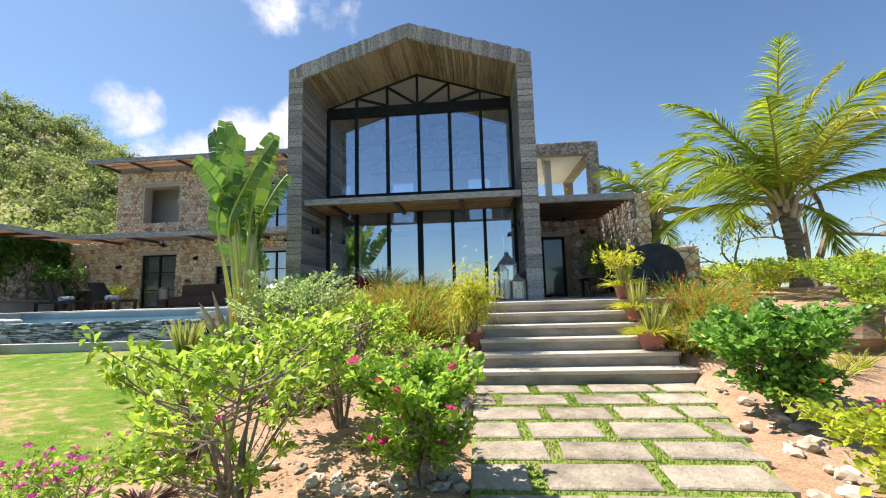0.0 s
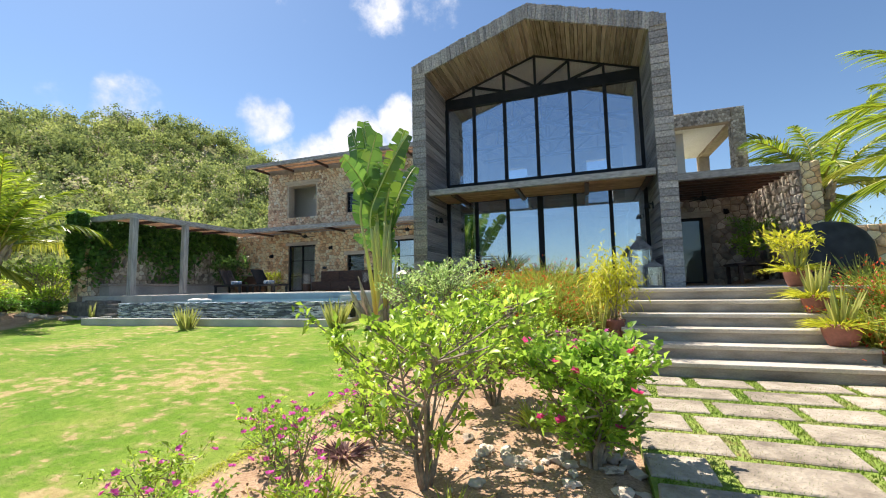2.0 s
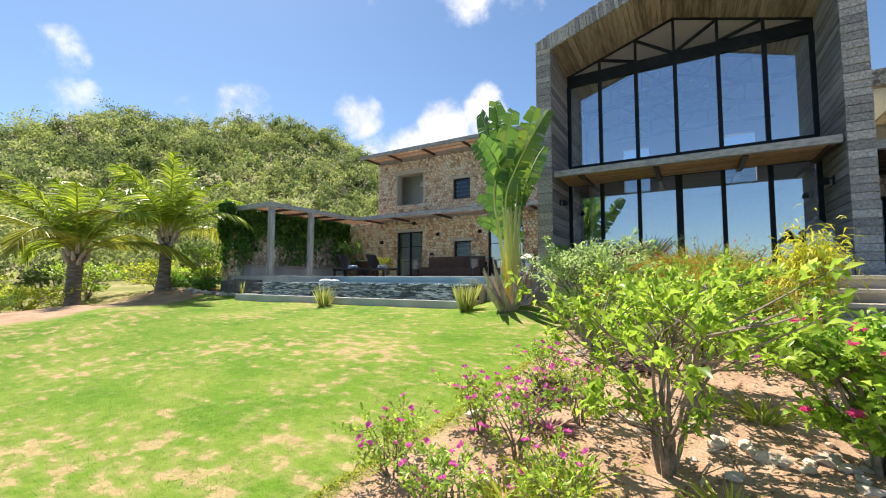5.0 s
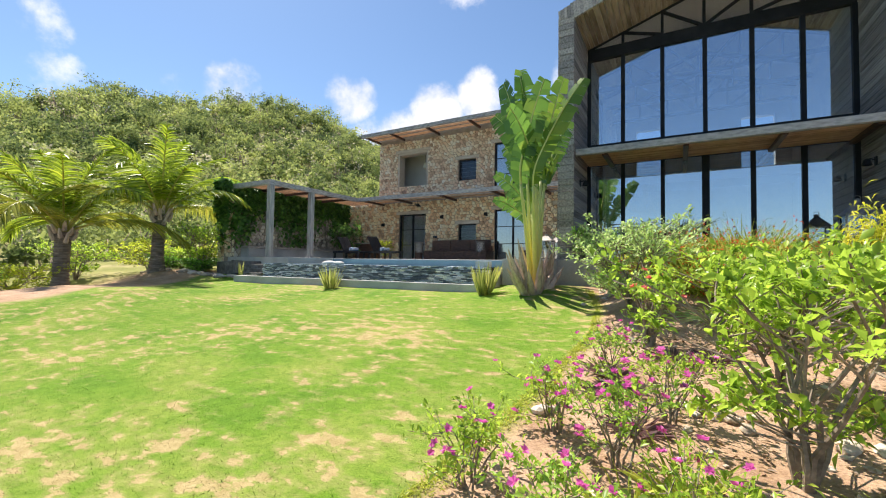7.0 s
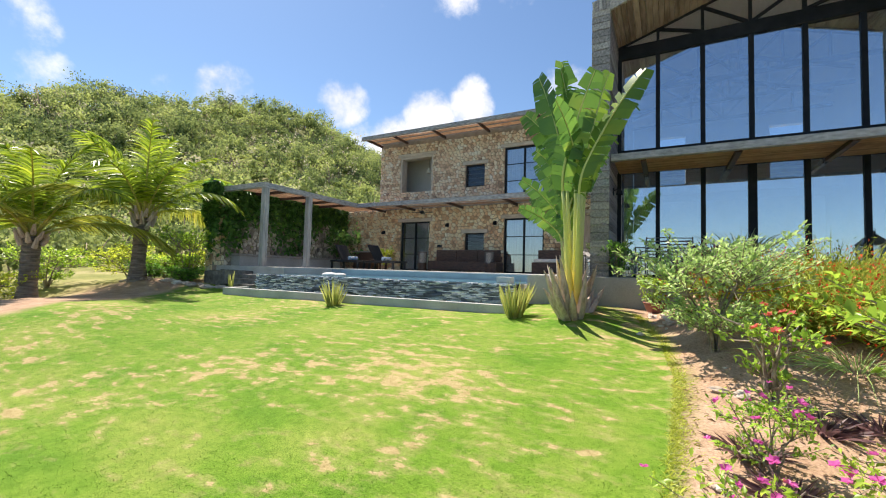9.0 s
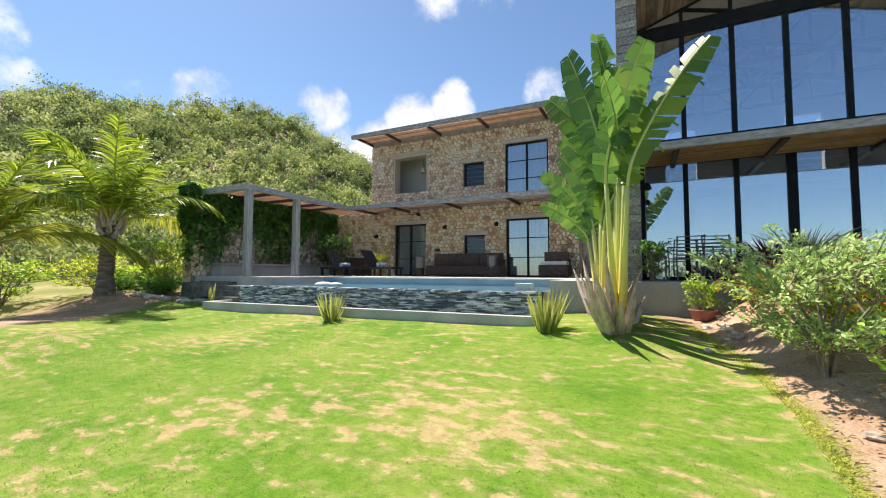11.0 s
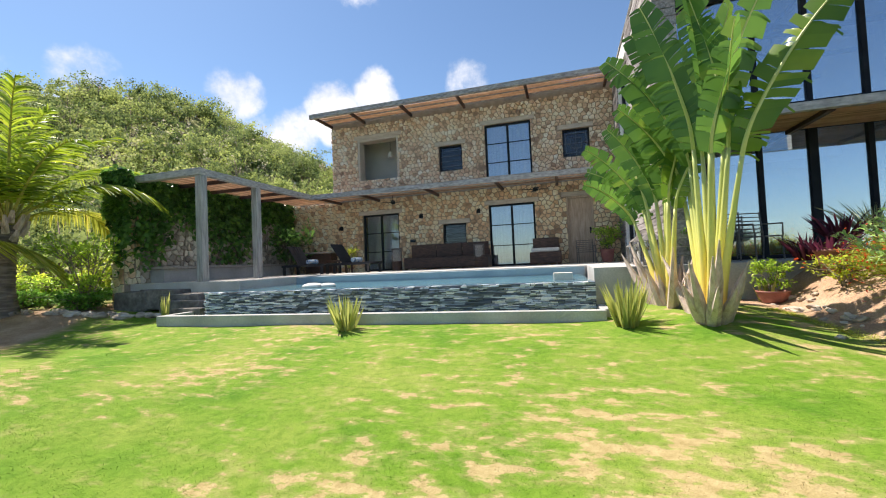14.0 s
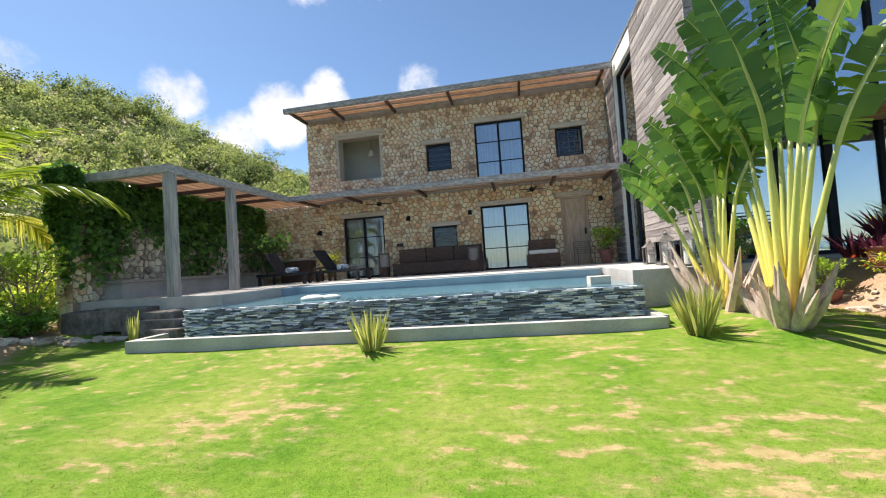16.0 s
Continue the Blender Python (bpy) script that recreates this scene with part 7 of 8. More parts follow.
def lantern(at, w, h, label):
    ob = thing("lantern", label, "lantern", "candle lanterns", at=at)
    part("base", box((-w / 2, -w / 2, 0), (w / 2, w / 2, 0.035), 0.004), M["lantern"], ob)
    for x in (-1, 1):
        for y in (-1, 1):
            cx, cy = x * (w / 2 - 0.014), y * (w / 2 - 0.014)
            part("post", box((cx - 0.013, cy - 0.013, 0.0351), (cx + 0.013, cy + 0.013, h * 0.72)), M["lantern"], ob)
    bm = bmesh.new()
    bmesh.ops.create_cone(bm, cap_ends=True, segments=4, radius1=w * 0.78, radius2=w * 0.16, depth=h * 0.2, matrix=Matrix.Translation((0, 0, h * 0.82)) @ Matrix.Rotation(radians(45), 4, "Z"))
    part("roof", bm, M["lantern"], ob)
    part("chimney", lathe([(w * 0.13, h * 0.92), (w * 0.13, h * 0.97), (0.001, h * 0.99)], 10), M["lantern"], ob)
    bm = bmesh.new()
    tube_into(bm, [(w * 0.12 * math.cos(a), 0, h * 0.98 + w * 0.14 * math.sin(a)) for a in [i * math.pi / 6 for i in range(7)]], 0.006, 5)
    part("handle", bm, M["lantern"], ob)
    for k in range(4):
        o = part("pane", box((-w / 2 + 0.03, -w / 2 + 0.012, 0.036), (w / 2 - 0.03, -w / 2 + 0.015, h * 0.715)), M["glass_clear"], ob)
        o.matrix_basis = Matrix.Rotation(k * math.pi / 2, 4, "Z")
        o.visible_shadow = False
    part("candle", lathe([(w * 0.2, 0.036), (w * 0.2, h * 0.42), (0.002, h * 0.41)], 12), M["candle"], ob, "cream pillar candle")
    return ob


lantern((-4.72, 11.3, TZ), 0.25, 0.5, "weathered candle lantern on the terrace corner")
lantern((-4.73, 10.3, TZ), 0.32, 0.62, "weathered candle lantern on the terrace corner")
lantern((-4.73, 9.3, TZ), 0.32, 0.6, "weathered candle lantern on the terrace corner")
lantern((0.72, 9.75, TZ), 0.42, 1.15, "tall dark metal candle lantern by the glass front")
lantern((0.92, 9.35, TZ), 0.3, 0.58, "candle lantern with a white candle by the pillar")
lantern((-3.85, 9.75, TZ), 0.3, 0.6, "candle lantern beside the gable wall")


def sconce(at, rz, label="small black wall lamp"):
    ob = thing("wall_lamp", label, "wall lamp", "wall lamps", at=at, rz=rz)
    part("backplate", box((-0.05, -0.02, -0.08), (0.05, 0.0, 0.08), 0.004), M["steel"], ob)
    part("arm", tube([(0, -0.01, 0.02), (0, -0.09, 0.05), (0, -0.13, 0.02)], 0.01, 6), M["steel"], ob)
    bm = lathe([(0.025, 0.06), (0.05, 0.03), (0.075, -0.06), (0.07, -0.065), (0.02, 0.02)], 12)
    bmesh.ops.translate(bm, verts=bm.verts, vec=(0, -0.13, -0.01))
    part("shade", bm, M["steel"], ob)


for x, z in ((-14.3, 3.05), (-11.05, 3.3), (-8.95, 3.32), (-4.85, 3.4)):
    sconce((x, WY - 0.06, z), 0)
sconce((HX0 + TH + 0.002, 10.0, 3.25), 90, "black wall lamp on the plank reveal")
sconce((HX1 - TH - 0.002, 10.2, 3.25), -90, "black wall lamp on the plank reveal")
sconce((3.6, RWY - 0.06, 3.55), 0)
sconce((4.19, 11.6, 3.35), 90)
for x in (-11.75, -6.95):
    f = thing("ceiling_fan", "small black fan hanging under the reed canopy", "fan", "canopy fans", at=(x, 14.4, 3.94))
    part("rod", tube([(0, 0, 0), (0, 0, -0.16)], 0.012, 6), M["steel"], f)
    part("motor", lathe([(0.02, -0.14), (0.075, -0.16), (0.08, -0.24), (0.03, -0.28)], 12), M["steel"], f)
    for k in range(4):
        o = part("blade", box((0.06, -0.045, -0.215), (0.42, 0.045, -0.205), 0.002), M["steel"], f)
        o.matrix_basis = Matrix.Rotation(k * math.pi / 2 + 0.3, 4, "Z")
f = thing("ceiling_fan", "small black fan hanging under the porch canopy", "fan", "canopy fans", at=(2.7, 12.6, 3.95))
part("rod", tube([(0, 0, 0), (0, 0, -0.16)], 0.012, 6), M["steel"], f)
part("motor", lathe([(0.02, -0.14), (0.075, -0.16), (0.08, -0.24), (0.03, -0.28)], 12), M["steel"], f)
for k in range(4):
    o = part("blade", box((0.06, -0.045, -0.215), (0.42, 0.045, -0.205), 0.002), M["steel"], f)
    o.matrix_basis = Matrix.Rotation(k * math.pi / 2 + 0.6, 4, "Z")
lp = thing("pendant_lamp", "small pale pendant lamp inside the open loggia", "lamp", at=(-12.55, 16.2, 6.9))
part("cord", tube([(0, 0, 0), (0, 0, -0.85)], 0.006, 5), M["steel"], lp)
part("shade", lathe([(0.03, -0.85), (0.1, -0.98), (0.12, -1.1), (0.1, -1.1)], 14), M["candle"], lp)
vt = thing("wall_vent", "small dark metal wall plate on the stone wall", "wall plate", at=(-11.42, WY - 0.055, 2.42))
part("plate", box((-0.11, -0.02, -0.05), (0.11, 0.0, 0.05), 0.004), M["steel"], vt)
part("slot", box((-0.09, -0.026, -0.01), (0.09, -0.0205, 0.01)), M["truss"], vt)
nm = thing("house_number", "small black plate on the vine-covered wall", "sign", at=(-16.54, 12.1, 2.75), rz=90)
part("plate", box((-0.12, -0.02, -0.1), (0.12, 0.0, 0.1), 0.004), M["steel"], nm)

# grill under its cover, porch table
g = thing("grill", "barbecue grill under a black fabric cover", "grill", at=(4.05, 9.75, TZ))
bm = bmesh.new()
prof = [(0.0, 0.62, 0.36), (0.35, 0.62, 0.36), (0.75, 0.60, 0.35), (0.95, 0.50, 0.30), (1.12, 0.32, 0.22), (1.18, 0.12, 0.1)]
rings = []
for z, a, b in prof:
    ring = []
    for k in range(28):
        t = math.tau * k / 28
        c, s = math.cos(t), math.sin(t)
        p = 0.45
        wave = 1 + 0.03 * math.sin(k * 2.4) * (1.2 - z)
        ring.append(bm.verts.new((a * math.copysign(abs(c) ** p, c) * wave, b * math.copysign(abs(s) ** p, s) * wave, z + 0.02)))
    rings.append(ring)
for ra, rb in zip(rings, rings[1:]):
    for k in range(28):
        j = (k + 1) % 28
        bm.faces.new((ra[k], ra[j], rb[j], rb[k]))
bm.faces.new(rings[-1])
bm.faces.new(rings[0][::-1])
part("cover", bm, M["cover"], g, smooth=True)
for x in (-0.45, 0.45):
    part("wheel", tube([(x, -0.03, 0.03), (x, 0.03, 0.03)], 0.03, 10), M["steel"], g)
t = thing("porch_table", "dark wooden console table with plants on the porch", "table", at=(3.6, 12.2, TZ))
part("tabletop", box((-0.5, -0.5, 0.48), (0.5, 0.6, 0.54), 0.008), M["dark_wood"], t)
for x in (-0.42, 0.42):
    for y in (-0.42, 0.52):
        part("leg", box((x - 0.04, y - 0.04, 0), (x + 0.04, y + 0.04, 0.479)), M["dark_wood"], t)
hk = thing("hose_reel", "green garden hose reel beside the screen wall", "hose reel", at=(4.85, 9.6, TZ - 0.1))
bm = bmesh.new()
M["hose"] = material("green_hose", [(0.3, (0.02, 0.16, 0.12)), (0.7, (0.04, 0.24, 0.18))], 6, rough=0.5)
for k in range(5):
    tube_into(bm, [(0.2 * math.cos(a), -0.08 + k * 0.035, 0.3 + 0.2 * math.sin(a)) for a in [i * math.tau / 14 for i in range(15)]], 0.018, 5)
part("hose", bm, M["hose"], hk)
part("stand", box((-0.12, -0.1, 0), (0.12, 0.1, 0.08), 0.01), M["steel"], hk)

# hall furniture seen dimly through the glass
st = thing("sofa", "long pale sofa inside the living hall", "sofa", at=(-2.4, 14.6, TZ + 0.02))
part("seat", box((-1.1, -0.4, 0.05), (1.1, 0.4, 0.42), 0.05), M["white_cloth"], st)
part("backrest", box((-1.1, 0.25, 0.425), (1.1, 0.4, 0.8), 0.05), M["white_cloth"], st)
mez = setting("floor_mezzanine", box((XI0 + 0.01, 15.0, 4.0), (XI1 - 0.01, 16.54, 4.25)), M["plaster"], "white mezzanine floor at the back of the hall", "floor")

# ---- rocks ----
rock_meshes = []
for s in range(6):
    rr = random.Random(400 + s)
    bm = bmesh.new()
    bmesh.ops.create_icosphere(bm, subdivisions=2, radius=1.0)
    for v in bm.verts:
        q = 0.75 + 0.5 * noise.noise(v.co * 1.3 + Vector((s * 7, 0, 0)))
        v.co = Vector((v.co.x * 1.2, v.co.y * 0.9, v.co.z * 0.65)) * q
    me = bpy.data.meshes.new("rock")
    bm.to_mesh(me)
    bm.free()
    me.materials.append(M["rock"])
    rock_meshes.append(me)
rr = random.Random(7)


def rock(x, y, s, label="pale angular garden rock", group="bed rocks", z=None):
    ob = tagged(new("rock", rr.choice(rock_meshes)), label, "rock", group)
    ob.matrix_world = pose(x, y, (ground_at(x, y) if z is None else z) + s * 0.2, rr.uniform(-15, 15), rr.uniform(-15, 15), rr.uniform(0, 360)) @ Matrix.Diagonal((s, s, s * rr.uniform(0.7, 1.1), 1))


for k in range(46):
    t = rr.random()
    x, y = -2.1 + 1.9 * t + rr.gauss(0, 0.12), 3.05 + 0.25 * math.sin(t * 7) + rr.gauss(0, 0.12)
    rock(x, y, rr.uniform(0.025, 0.085))
for k in range(60):
    rock(rr.uniform(-2.9, -0.25), rr.uniform(0.9, 5.6), rr.choice([0.02, 0.025, 0.03, 0.05, 0.08]) * rr.uniform(0.8, 1.2))
for k in range(24):
    rock(-0.22 + rr.gauss(0, 0.05), rr.uniform(2.0, 5.4), rr.uniform(0.03, 0.08), group="path edge rocks")
for k in range(30):
    y = rr.uniform(2.6, 5.4)
    rock(2.2 + (y - 2.7) * 0.25 + rr.gauss(0, 0.1), y, rr.uniform(0.03, 0.1), group="path edge rocks")
for k in range(26):
    rock(-3.35 + rr.gauss(0.2, 0.15), rr.uniform(6.4, 8.6), rr.uniform(0.03, 0.09))
for k in range(30):
    t = k / 29
    rock(-18.6 + 4.3 * t + rr.gauss(0, 0.1), 7.3 + 1.1 * t + rr.gauss(0, 0.12), rr.uniform(0.08, 0.2), "rounded rock edging the sandy bank", "bank rocks")
for k in range(14):
    rock(rr.uniform(3.3, 6.5), rr.uniform(3.2, 7.5), rr.uniform(0.05, 0.16), group="slope rocks")
bo = tagged(new("boulder", rock_meshes[2].copy()), "large brown layered boulder on the sandy slope", "boulder")
bo.data.materials.clear()
bo.data.materials.append(M["boulder"])
bo.matrix_world = pose(4.55, 5.6, ground_at(4.55, 5.6) + 0.12, 5, 0, 30) @ Matrix.Diagonal((0.55, 0.5, 0.8, 1))
slabs = thing("garden_steps", "rough dark stone slab steps beside the pool", "steps")
for k, (x, y, w, z) in enumerate(((-13.75, 8.25, 0.75, 0.86), (-14.1, 8.5, 0.95, 1.0), (-14.5, 8.75, 1.2, 1.14), (-15.2, 8.8, 1.1, 1.24), (-16.0, 8.75, 1.0, 1.2))):
    part("slab", box((x - w / 2, y - 0.22, z - 0.45), (x + w / 2, y + 0.3, z), 0.03, 0.02), M["dark_rock"], slabs)

# ---- lawn blades, path ----
rng = np.random.default_rng(500)
n = 200000
gx = rng.uniform(-12.5, -2.9, n)
gy = -1.0 + 8.2 * rng.beta(1.6, 1.9, n)
ok = np.array([lawn_amount(a, b) > 0.55 for a, b in zip(gx, gy)])
gx, gy = gx[ok], gy[ok]
gz = np.array([ground_height(a, b) for a, b in zip(gx, gy)])
n = len(gx)
L["lawn"] = ground_material(True)
d = rng.normal(size=(n, 3)) * 0.8 + np.array([0, 0, 1.0])
b = np.stack([gx, gy, gz - 0.004], 1)
s = unit(np.cross(d, rng.normal(size=(n, 3)))) * 0.004
v = np.stack([b - s, b + s, b + unit(d) * rng.uniform(0.006, 0.014, n)[:, None]], 1).reshape(-1, 3)
tagged(new("lawn_grass", mesh_np("lawn_grass", v, np.arange(3 * n).reshape(-1, 3), L["lawn"])), "short sunlit lawn grass with bare patches", "grass", "", "stuff")


def path_z(y):
    return 0.365 + (y - 5.43) * 0.04


def path_right(y):
    return 2.62 - (5.4 - y) * 0.30


path = setting("path_bed", mesh_from("path_bed", [(-0.08, 5.44, path_z(5.44) - 0.006), (-0.14, -7, path_z(-7) - 0.006), (path_right(0.2) + 0.02, -7, path_z(-7) - 0.006), (path_right(0.2) + 0.02, 0.2, path_z(0.2) - 0.006), (2.64, 5.44, path_z(5.44) - 0.006),
                                                         (-0.08, 5.44, -0.3), (-0.14, -7, -1.0), (path_right(0.2) + 0.02, -7, -1.0), (path_right(0.2) + 0.02, 0.2, -0.3), (2.64, 5.44, -0.3)],
                                           [(0, 1, 2, 3, 4), (0, 5, 6, 1), (1, 6, 7, 2), (2, 7, 8, 3), (3, 8, 9, 4)],
                                           material("grassy_joint", [(0.3, (0.13, 0.21, 0.03)), (0.55, (0.24, 0.33, 0.05)), (0.8, (0.38, 0.32, 0.17))], 5, rough=0.95, bump=0.6, bump_scale=60)), None,
               "stone slab path with grassy joints leading to the steps", "path")
rp = random.Random(11)
y, row = 5.36, 0
while y > -6.5:
    dep = 0.33 + rp.uniform(-0.025, 0.03)
    x1 = path_right(max(0.2, y - dep / 2))
    x = -0.08 - (0.35 if row % 2 else 0.0)
    while x < x1 - 0.12:
        w = rp.uniform(0.5, 0.78)
        a, b = max(x, -0.08), min(x + w, x1)
        if b - a > 0.14:
            zt = path_z(y - dep / 2)
            j = lambda: rp.uniform(-0.02, 0.02)
            top = [(a + j(), y - dep + j()), (b + j(), y - dep + j()), (b + j(), y + j()), (a + j(), y + j())]
            cx, cy = (a + b) / 2, y - dep / 2
            ch = 0.012
            vv = [(px - cx, py - cy, -0.06) for px, py in top] + [(px - cx, py - cy, 0.0 + 0.04 * (py - cy)) for px, py in top]
            vv += [((px - cx) * (1 - ch * 2 / (b - a)), (py - cy) * (1 - ch * 2 / dep), 0.008 + rp.uniform(0, 0.004) + 0.04 * (py - cy)) for px, py in top]
            ff = [(0, 1, 5, 4), (1, 2, 6, 5), (2, 3, 7, 6), (3, 0, 4, 7), (4, 5, 9, 8), (5, 6, 10, 9), (6, 7, 11, 10), (7, 4, 8, 11), (8, 9, 10, 11)]
            ob = part("paving_slab", mesh_from("paving_slab", vv, ff, M["paving"]), None, path)
            ob.location = (cx, cy, zt)
        x += w + rp.uniform(0.08, 0.12)
    y -= dep + rp.uniform(0.08, 0.11)
    row += 1
rng = np.random.default_rng(501)
n = 60000
gy = rng.uniform(1.0, 5.4, n)
gx = -0.06 + rng.random(n) * 2.6
ok = gx < 2.6 - (5.4 - gy) * 0.30
gx, gy = gx[ok], gy[ok]
n = len(gx)
b = np.stack([gx, gy, 0.35 + (gy - 5.43) * 0.04], 1)
d = rng.normal(size=(n, 3)) * 0.6 + np.array([0, 0, 1.0])
s = unit(np.cross(d, rng.normal(size=(n, 3)))) * 0.005
v = np.stack([b - s, b + s, b + unit(d) * 0.034], 1).reshape(-1, 3)
tagged(new("joint_grass", mesh_np("joint_grass", v, np.arange(3 * n).reshape(-1, 3), L["lawn"])), "short grass in the joints of the path", "grass", "", "stuff")

# turf lip where the lawn meets the bed, and leaf litter on the soil
rng = np.random.default_rng(510)
n = 9000
ty = rng.uniform(-1.0, 8.0, n)
tx = np.array([bed_edge(q) for q in ty]) + np.abs(rng.normal(size=n)) * 0.07 - 0.10
tz = np.array([ground_height(a, q) for a, q in zip(tx, ty)])
v, f = blade_arrays(np.stack([tx, ty, tz - 0.005], 1), rng.normal(size=(n, 3)) * 0.5 + np.array([0.3, 0, 1.0]), rng.uniform(0.03, 0.075, n), 0.007, 0.6, rng, 2)
tagged(new("turf_edge", mesh_np("turf_edge", v, f, L["grass"])), "ragged turf lip along the planting bed", "grass", "", "stuff")
n = 1500
tx, ty = rng.uniform(-2.95, -0.2, n), rng.uniform(0.4, 6.2, n)
tz = np.array([ground_height(a, q) for a, q in zip(tx, ty)])
L["litter"] = leaf_material("dry_leaf_litter", (0.16, 0.10, 0.05), (0.42, 0.30, 0.18))
tagged(new("leaf_litter", leaf_mesh("leaf_litter", np.stack([tx, ty, tz + 0.012], 1), rng.normal(size=(n, 3)) * np.array([1, 1, 0.12]), rng.uniform(0.03, 0.07, n), 0.02, L["litter"], rng)),
       "dry fallen leaves and mulch on the bed", "leaf litter", "", "stuff")

# ---- planks of the gable house ----
rp = random.Random(21)


def plank(parent, lo, hi, mat, jit=0.003):
    c = [(a + b) / 2 for a, b in zip(lo, hi)]
    ob = part("plank", box_mesh("plank", [a - m for a, m in zip(lo, c)], [b - m for b, m in zip(hi, c)], mat, jit), None, parent)
    ob.location = c


def plank_rows(parent, z0, z1, step, put):
    z = z0
    while z < z1 - 0.02:
        e = min(z + step * rp.uniform(0.88, 1.1), z1)
        put(z + 0.007, e - 0.007)
        z = e


def outer_left(z0, z1):
    a = HY0 + 0.012
    end = 12.38 if (z1 > TZ) else HY1
    while a < end - 0.05:
        b = min(a + rp.uniform(1.2, 2.4), end)
        plank(wall_left, (HX0 - 0.002 - rp.uniform(0, 0.008), a, z0), (HX0 + 0.03, b - 0.005, z1), M["wood_grey"])
        a = b
    plank(wall_left, (HX0 - rp.uniform(0, 0.006), 14.32, z0), (HX0 + 0.03, 15.36, z1), M["wood_grey"])


plank_rows(wall_left, 0.8, 7.14, 0.15, outer_left)
plank_rows(wall_left, TZ, 6.98, 0.17, lambda a, b: plank(wall_left, (HX0 + TH - 0.03, HY0 + 0.012, a), (HX0 + TH, GY - 0.075, b), M["wood_grey"]))
plank_rows(wall_right, TZ, 6.98, 0.17, lambda a, b: plank(wall_right, (HX1 - TH, HY0 + 0.012, a), (HX1 - TH + 0.03, GY - 0.075, b), M["wood_grey"]))
plank_rows(wall_right, 0.9, 7.14, 0.17, lambda a, b: plank(wall_right, (HX1 - 0.03, HY0 + 0.012, a), (HX1 + rp.uniform(0, 0.006), HY1, b), M["wood_grey"]))
plank_rows(wall_left, 0.9, 7.06, 0.155, lambda a, b: plank(wall_left, (HX0 - 0.008, HY0 - rp.uniform(0.0, 0.014), a), (HX0 + TH + 0.004, HY0 + 0.03, b), M["wood_front"]))
plank_rows(wall_right, 0.9, 7.06, 0.155, lambda a, b: plank(wall_right, (HX1 - TH - 0.004, HY0 - rp.uniform(0.0, 0.014), a), (HX1 + 0.008, HY0 + 0.03, b), M["wood_front"]))
for s in (-1, 1):
    xe = HX0 if s < 0 else HX1
    xi = XI0 if s < 0 else XI1
    ln = abs(xi - MIDX)
    slope = math.degrees(math.atan2(SEAVE - SAPEX, ln))
    k, t = 0, 0.0
    while t < ln - 0.01:
        w = min(rp.uniform(0.085, 0.125), ln - t)
        c = t + w / 2
        x = MIDX + s * c
        z = SAPEX + (SEAVE - SAPEX) * c / ln
        ob = part("soffit_board", box_mesh("soffit_board", (-w / 2 + 0.003, -(GY + 0.06 - HY0) / 2, -0.012 - rp.uniform(0, 0.004)), (w / 2 - 0.003, (GY + 0.06 - HY0) / 2, 0.012), M["wood_soffit"], 0.001), None, roof)
        ob.matrix_basis = pose(x, (HY0 + GY + 0.06) / 2 + 0.01, z + 0.012, 0, -s * slope, 0)
        t += w
    # upright boards along the sloping fascia, and the roof covering seen at the edge
    ln = abs(xe - MIDX)
    oslope = math.degrees(math.atan2(EAVE - APEX, ln))
    t = 0.0
    while t < ln - 0.01:
        w = min(rp.uniform(0.06, 0.1), ln - t)
        c = t + w / 2
        x = MIDX + s * c
        zo = APEX + (EAVE - APEX) * c / ln + rp.uniform(-0.012, 0.02)
        zi = SAPEX + (SEAVE - SAPEX) * min(1, c / abs(xi - MIDX)) - 0.015
        zi = max(zi, 7.0 if c > abs(xi - MIDX) else 0)
        tilt = s * 14
        ob = part("fascia_board", box_mesh("fascia_board", (-w / 2 + 0.002, -0.02 - rp.uniform(0, 0.012), (zi - zo) / 2), (w / 2 - 0.002, 0.035, (zo - zi) / 2), M["wood_front"], 0.003), None, roof)
        ob.matrix_basis = pose(x, HY0, (zo + zi) / 2, 0, tilt * 0.4, 0)
        t += w
    part("roof_cover", bar((MIDX, (HY0 + HY1) / 2, APEX + 0.005), (xe, (HY0 + HY1) / 2, EAVE + 0.005), HY1 - HY0 - 0.05, 0.04), M["wood_front"], roof)

# ---- slate of the pool front ----
rp = random.Random(31)


def slate_run(z0, z1, a0, a1, put):
    z = z0
    while z < z1 - 0.008:
        hgt = min(rp.uniform(0.015, 0.031), z1 - z)
        a = a0 - rp.uniform(0, 0.2)
        while a < a1:
            w = rp.uniform(0.06, 0.24)
            lo, hi = max(a, a0), min(a + w, a1)
            if hi - lo > 0.03:
                put(lo + 0.004, hi - 0.004, z + 0.003, z + hgt - 0.003)
            a += w
        z += hgt


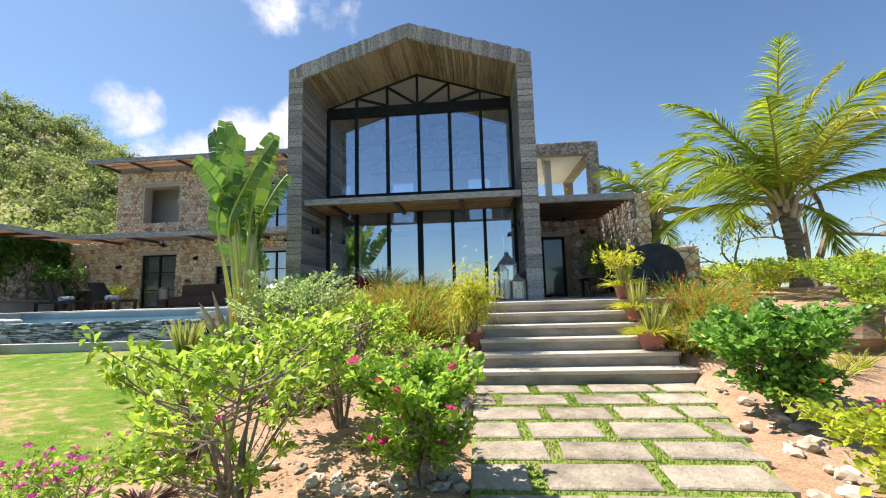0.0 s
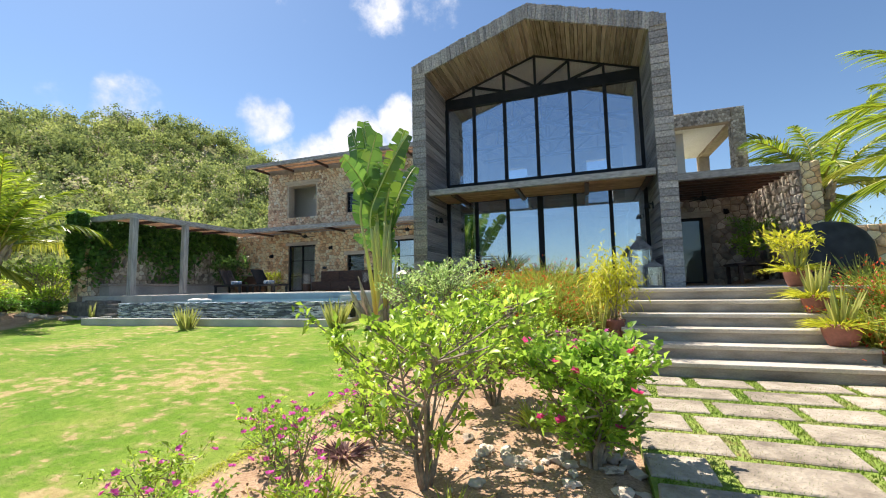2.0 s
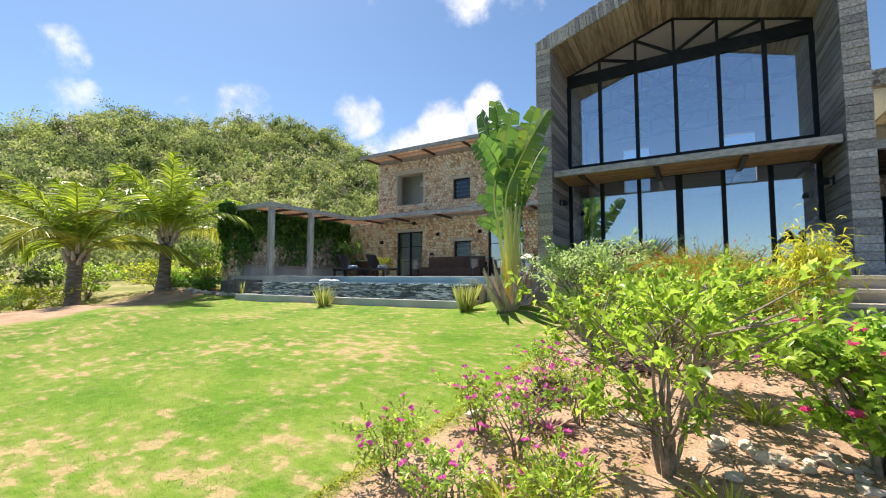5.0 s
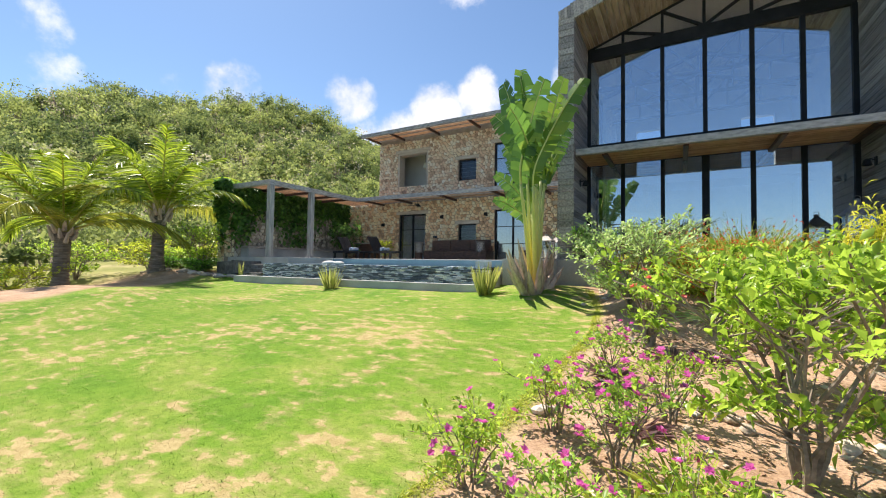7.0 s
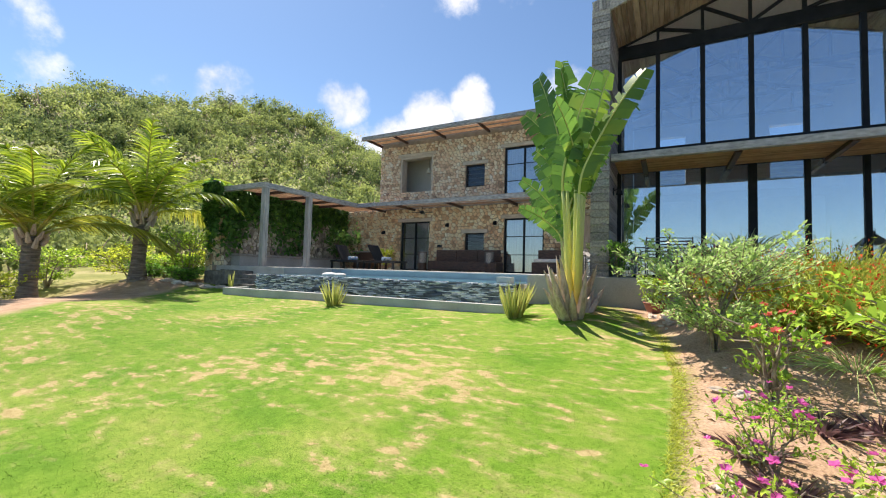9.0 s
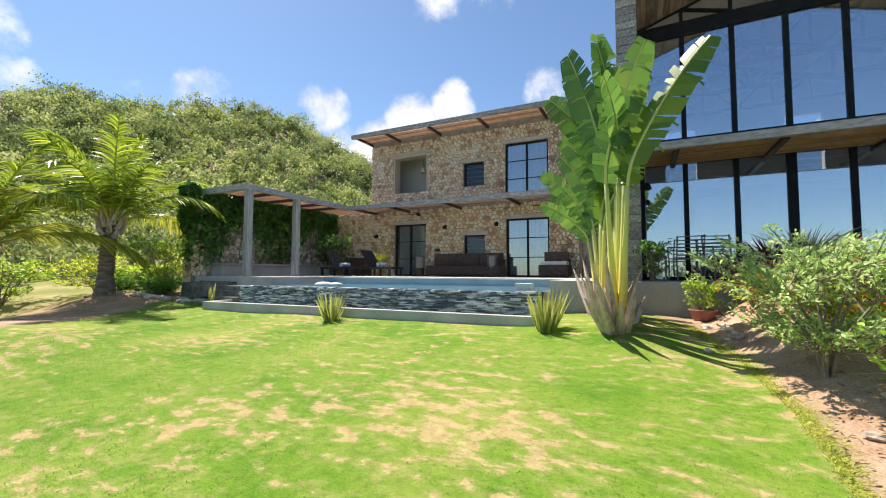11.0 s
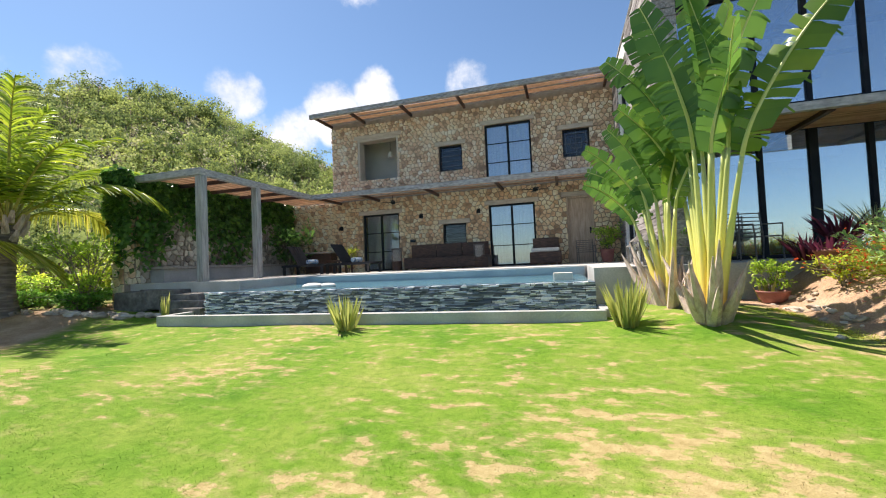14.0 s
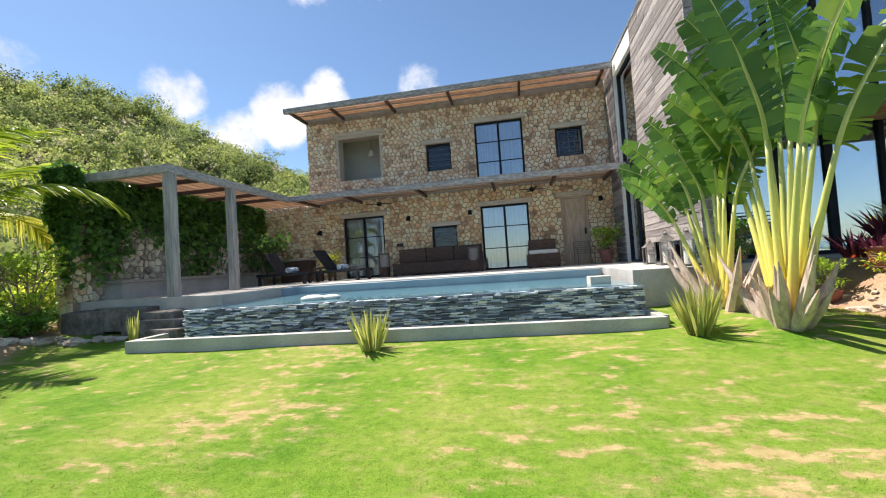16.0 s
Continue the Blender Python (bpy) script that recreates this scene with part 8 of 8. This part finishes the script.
def slate_piece(a, b, z0, z1):
    pr = rp.uniform(0.005, 0.085)
    if 2.6 < a < 4.6 and len(slate_made) < 295:
        ob = part("slate", box_mesh("slate", (-(b - a) / 2, -pr, -(z1 - z0) / 2), ((b - a) / 2, 0.06, (z1 - z0) / 2), M["slate"], 0.004), None, pool)
        ob.location = ((a + b) / 2, 0.045, (z0 + z1) / 2)
        slate_made.append(ob)
    else:
        o = len(slate_v)
        slate_v.extend([[k + rp.uniform(-0.004, 0.004) for k in v] for v in
                        ((a, 0.045 - pr, z0), (b, 0.045 - pr, z0), (b, 0.1, z0), (a, 0.1, z0), (a, 0.045 - pr, z1), (b, 0.045 - pr, z1), (b, 0.1, z1), (a, 0.1, z1))])
        slate_f.extend([tuple(o + i for i in f) for f in BOX_F])


slate_made, slate_v, slate_f = [], [], []
slate_run(0.66, 1.18, 0.0, plen, slate_piece)
tagged(part("slatework", mesh_from("slatework", slate_v, slate_f, M["slate_rest"]), None, pool), kind="stuff")

# ---- stonework ----
rs = random.Random(41)
low_polys = rubble(WX0, WX1 - 0.0, TZ, LZ - 0.05, HOLES_L + [(h[0] - 0.14, h[1] + 0.14, h[3], h[3] + 0.155) for h in HOLES_L], 0.165, 0.02, rs)
stone_face(wing_low, "x", WY + 0.004, -1, low_polys, 0.055, M["stone"], M["stone_rest"], lambda a, z: -12.2 < a < -5.0 and z < 3.9, rs)
up_polys = rubble(WXU, WX1 - 0.0, LZ - 0.05, UZ - 0.02, HOLES_U + [(h[0] - 0.14, h[1] + 0.14, h[3], h[3] + 0.155) for h in HOLES_U], 0.155, 0.02, rs)
stone_face(wing_up, "x", WY + 0.004, -1, up_polys, 0.055, M["stone_up"], M["stone_up_rest"], lambda a, z: -11.8 < a < -5.0 and z < 6.6, rs)
vw = rubble(9.25, WY - 0.05, TZ, 4.0, [], 0.17, 0.02, rs)
stone_face(vine_wall, "y", -16.6, 1, vw, 0.045, M["stone"], M["stone_grey"], lambda a, z: False, rs)
we = rubble(-16.98, -16.6, 0.8, 4.06, [], 0.23, 0.02, rs)
stone_face(wall_end, "x", 8.852, -1, we, 0.04, M["stone"], M["stone_grey"], lambda a, z: True, rs)
stone_face(wall_end, "y", -16.602, 1, rubble(8.86, 9.24, TZ, 4.05, [], 0.17, 0.02, rs), 0.04, M["stone"], M["stone_grey"], lambda a, z: True, rs)
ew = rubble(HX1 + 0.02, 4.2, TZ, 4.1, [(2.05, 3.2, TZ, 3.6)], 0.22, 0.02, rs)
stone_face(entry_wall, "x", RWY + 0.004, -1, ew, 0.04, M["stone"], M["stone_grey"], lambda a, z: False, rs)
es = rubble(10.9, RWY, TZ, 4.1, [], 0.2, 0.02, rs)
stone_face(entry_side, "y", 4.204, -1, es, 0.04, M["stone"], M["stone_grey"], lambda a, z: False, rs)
ee = rubble(4.2, 4.55, TZ, 4.1, [], 0.16, 0.015, rs)
stone_face(entry_side, "x", 10.904, -1, ee, 0.035, M["stone"], M["stone_grey"], lambda a, z: True, rs)
lw = rubble(4.35, 5.2, 1.0, 2.52, [], 0.18, 0.015, rs)
stone_face(low_wall, "x", 10.004, -1, lw, 0.04, M["stone"], M["stone_grey"], lambda a, z: True, rs)
stone_face(lint, "x", 15.424, -1, rubble(HX1 + 0.02, 4.36, 6.75, 7.23, [], 0.1, 0.012, rs), 0.03, M["stone"], M["stone_grey"], lambda a, z: False, rs)
stone_face(colm, "x", 15.424, -1, rubble(4.37, 4.75, 4.6, 7.23, [], 0.1, 0.012, rs), 0.03, M["stone"], M["stone_grey"], lambda a, z: False, rs)
stone_face(colm, "y", 4.374, -1, rubble(15.42, 15.8, 4.6, 6.75, [], 0.1, 0.012, rs), 0.02, M["stone"], M["stone_grey"], lambda a, z: False, rs)
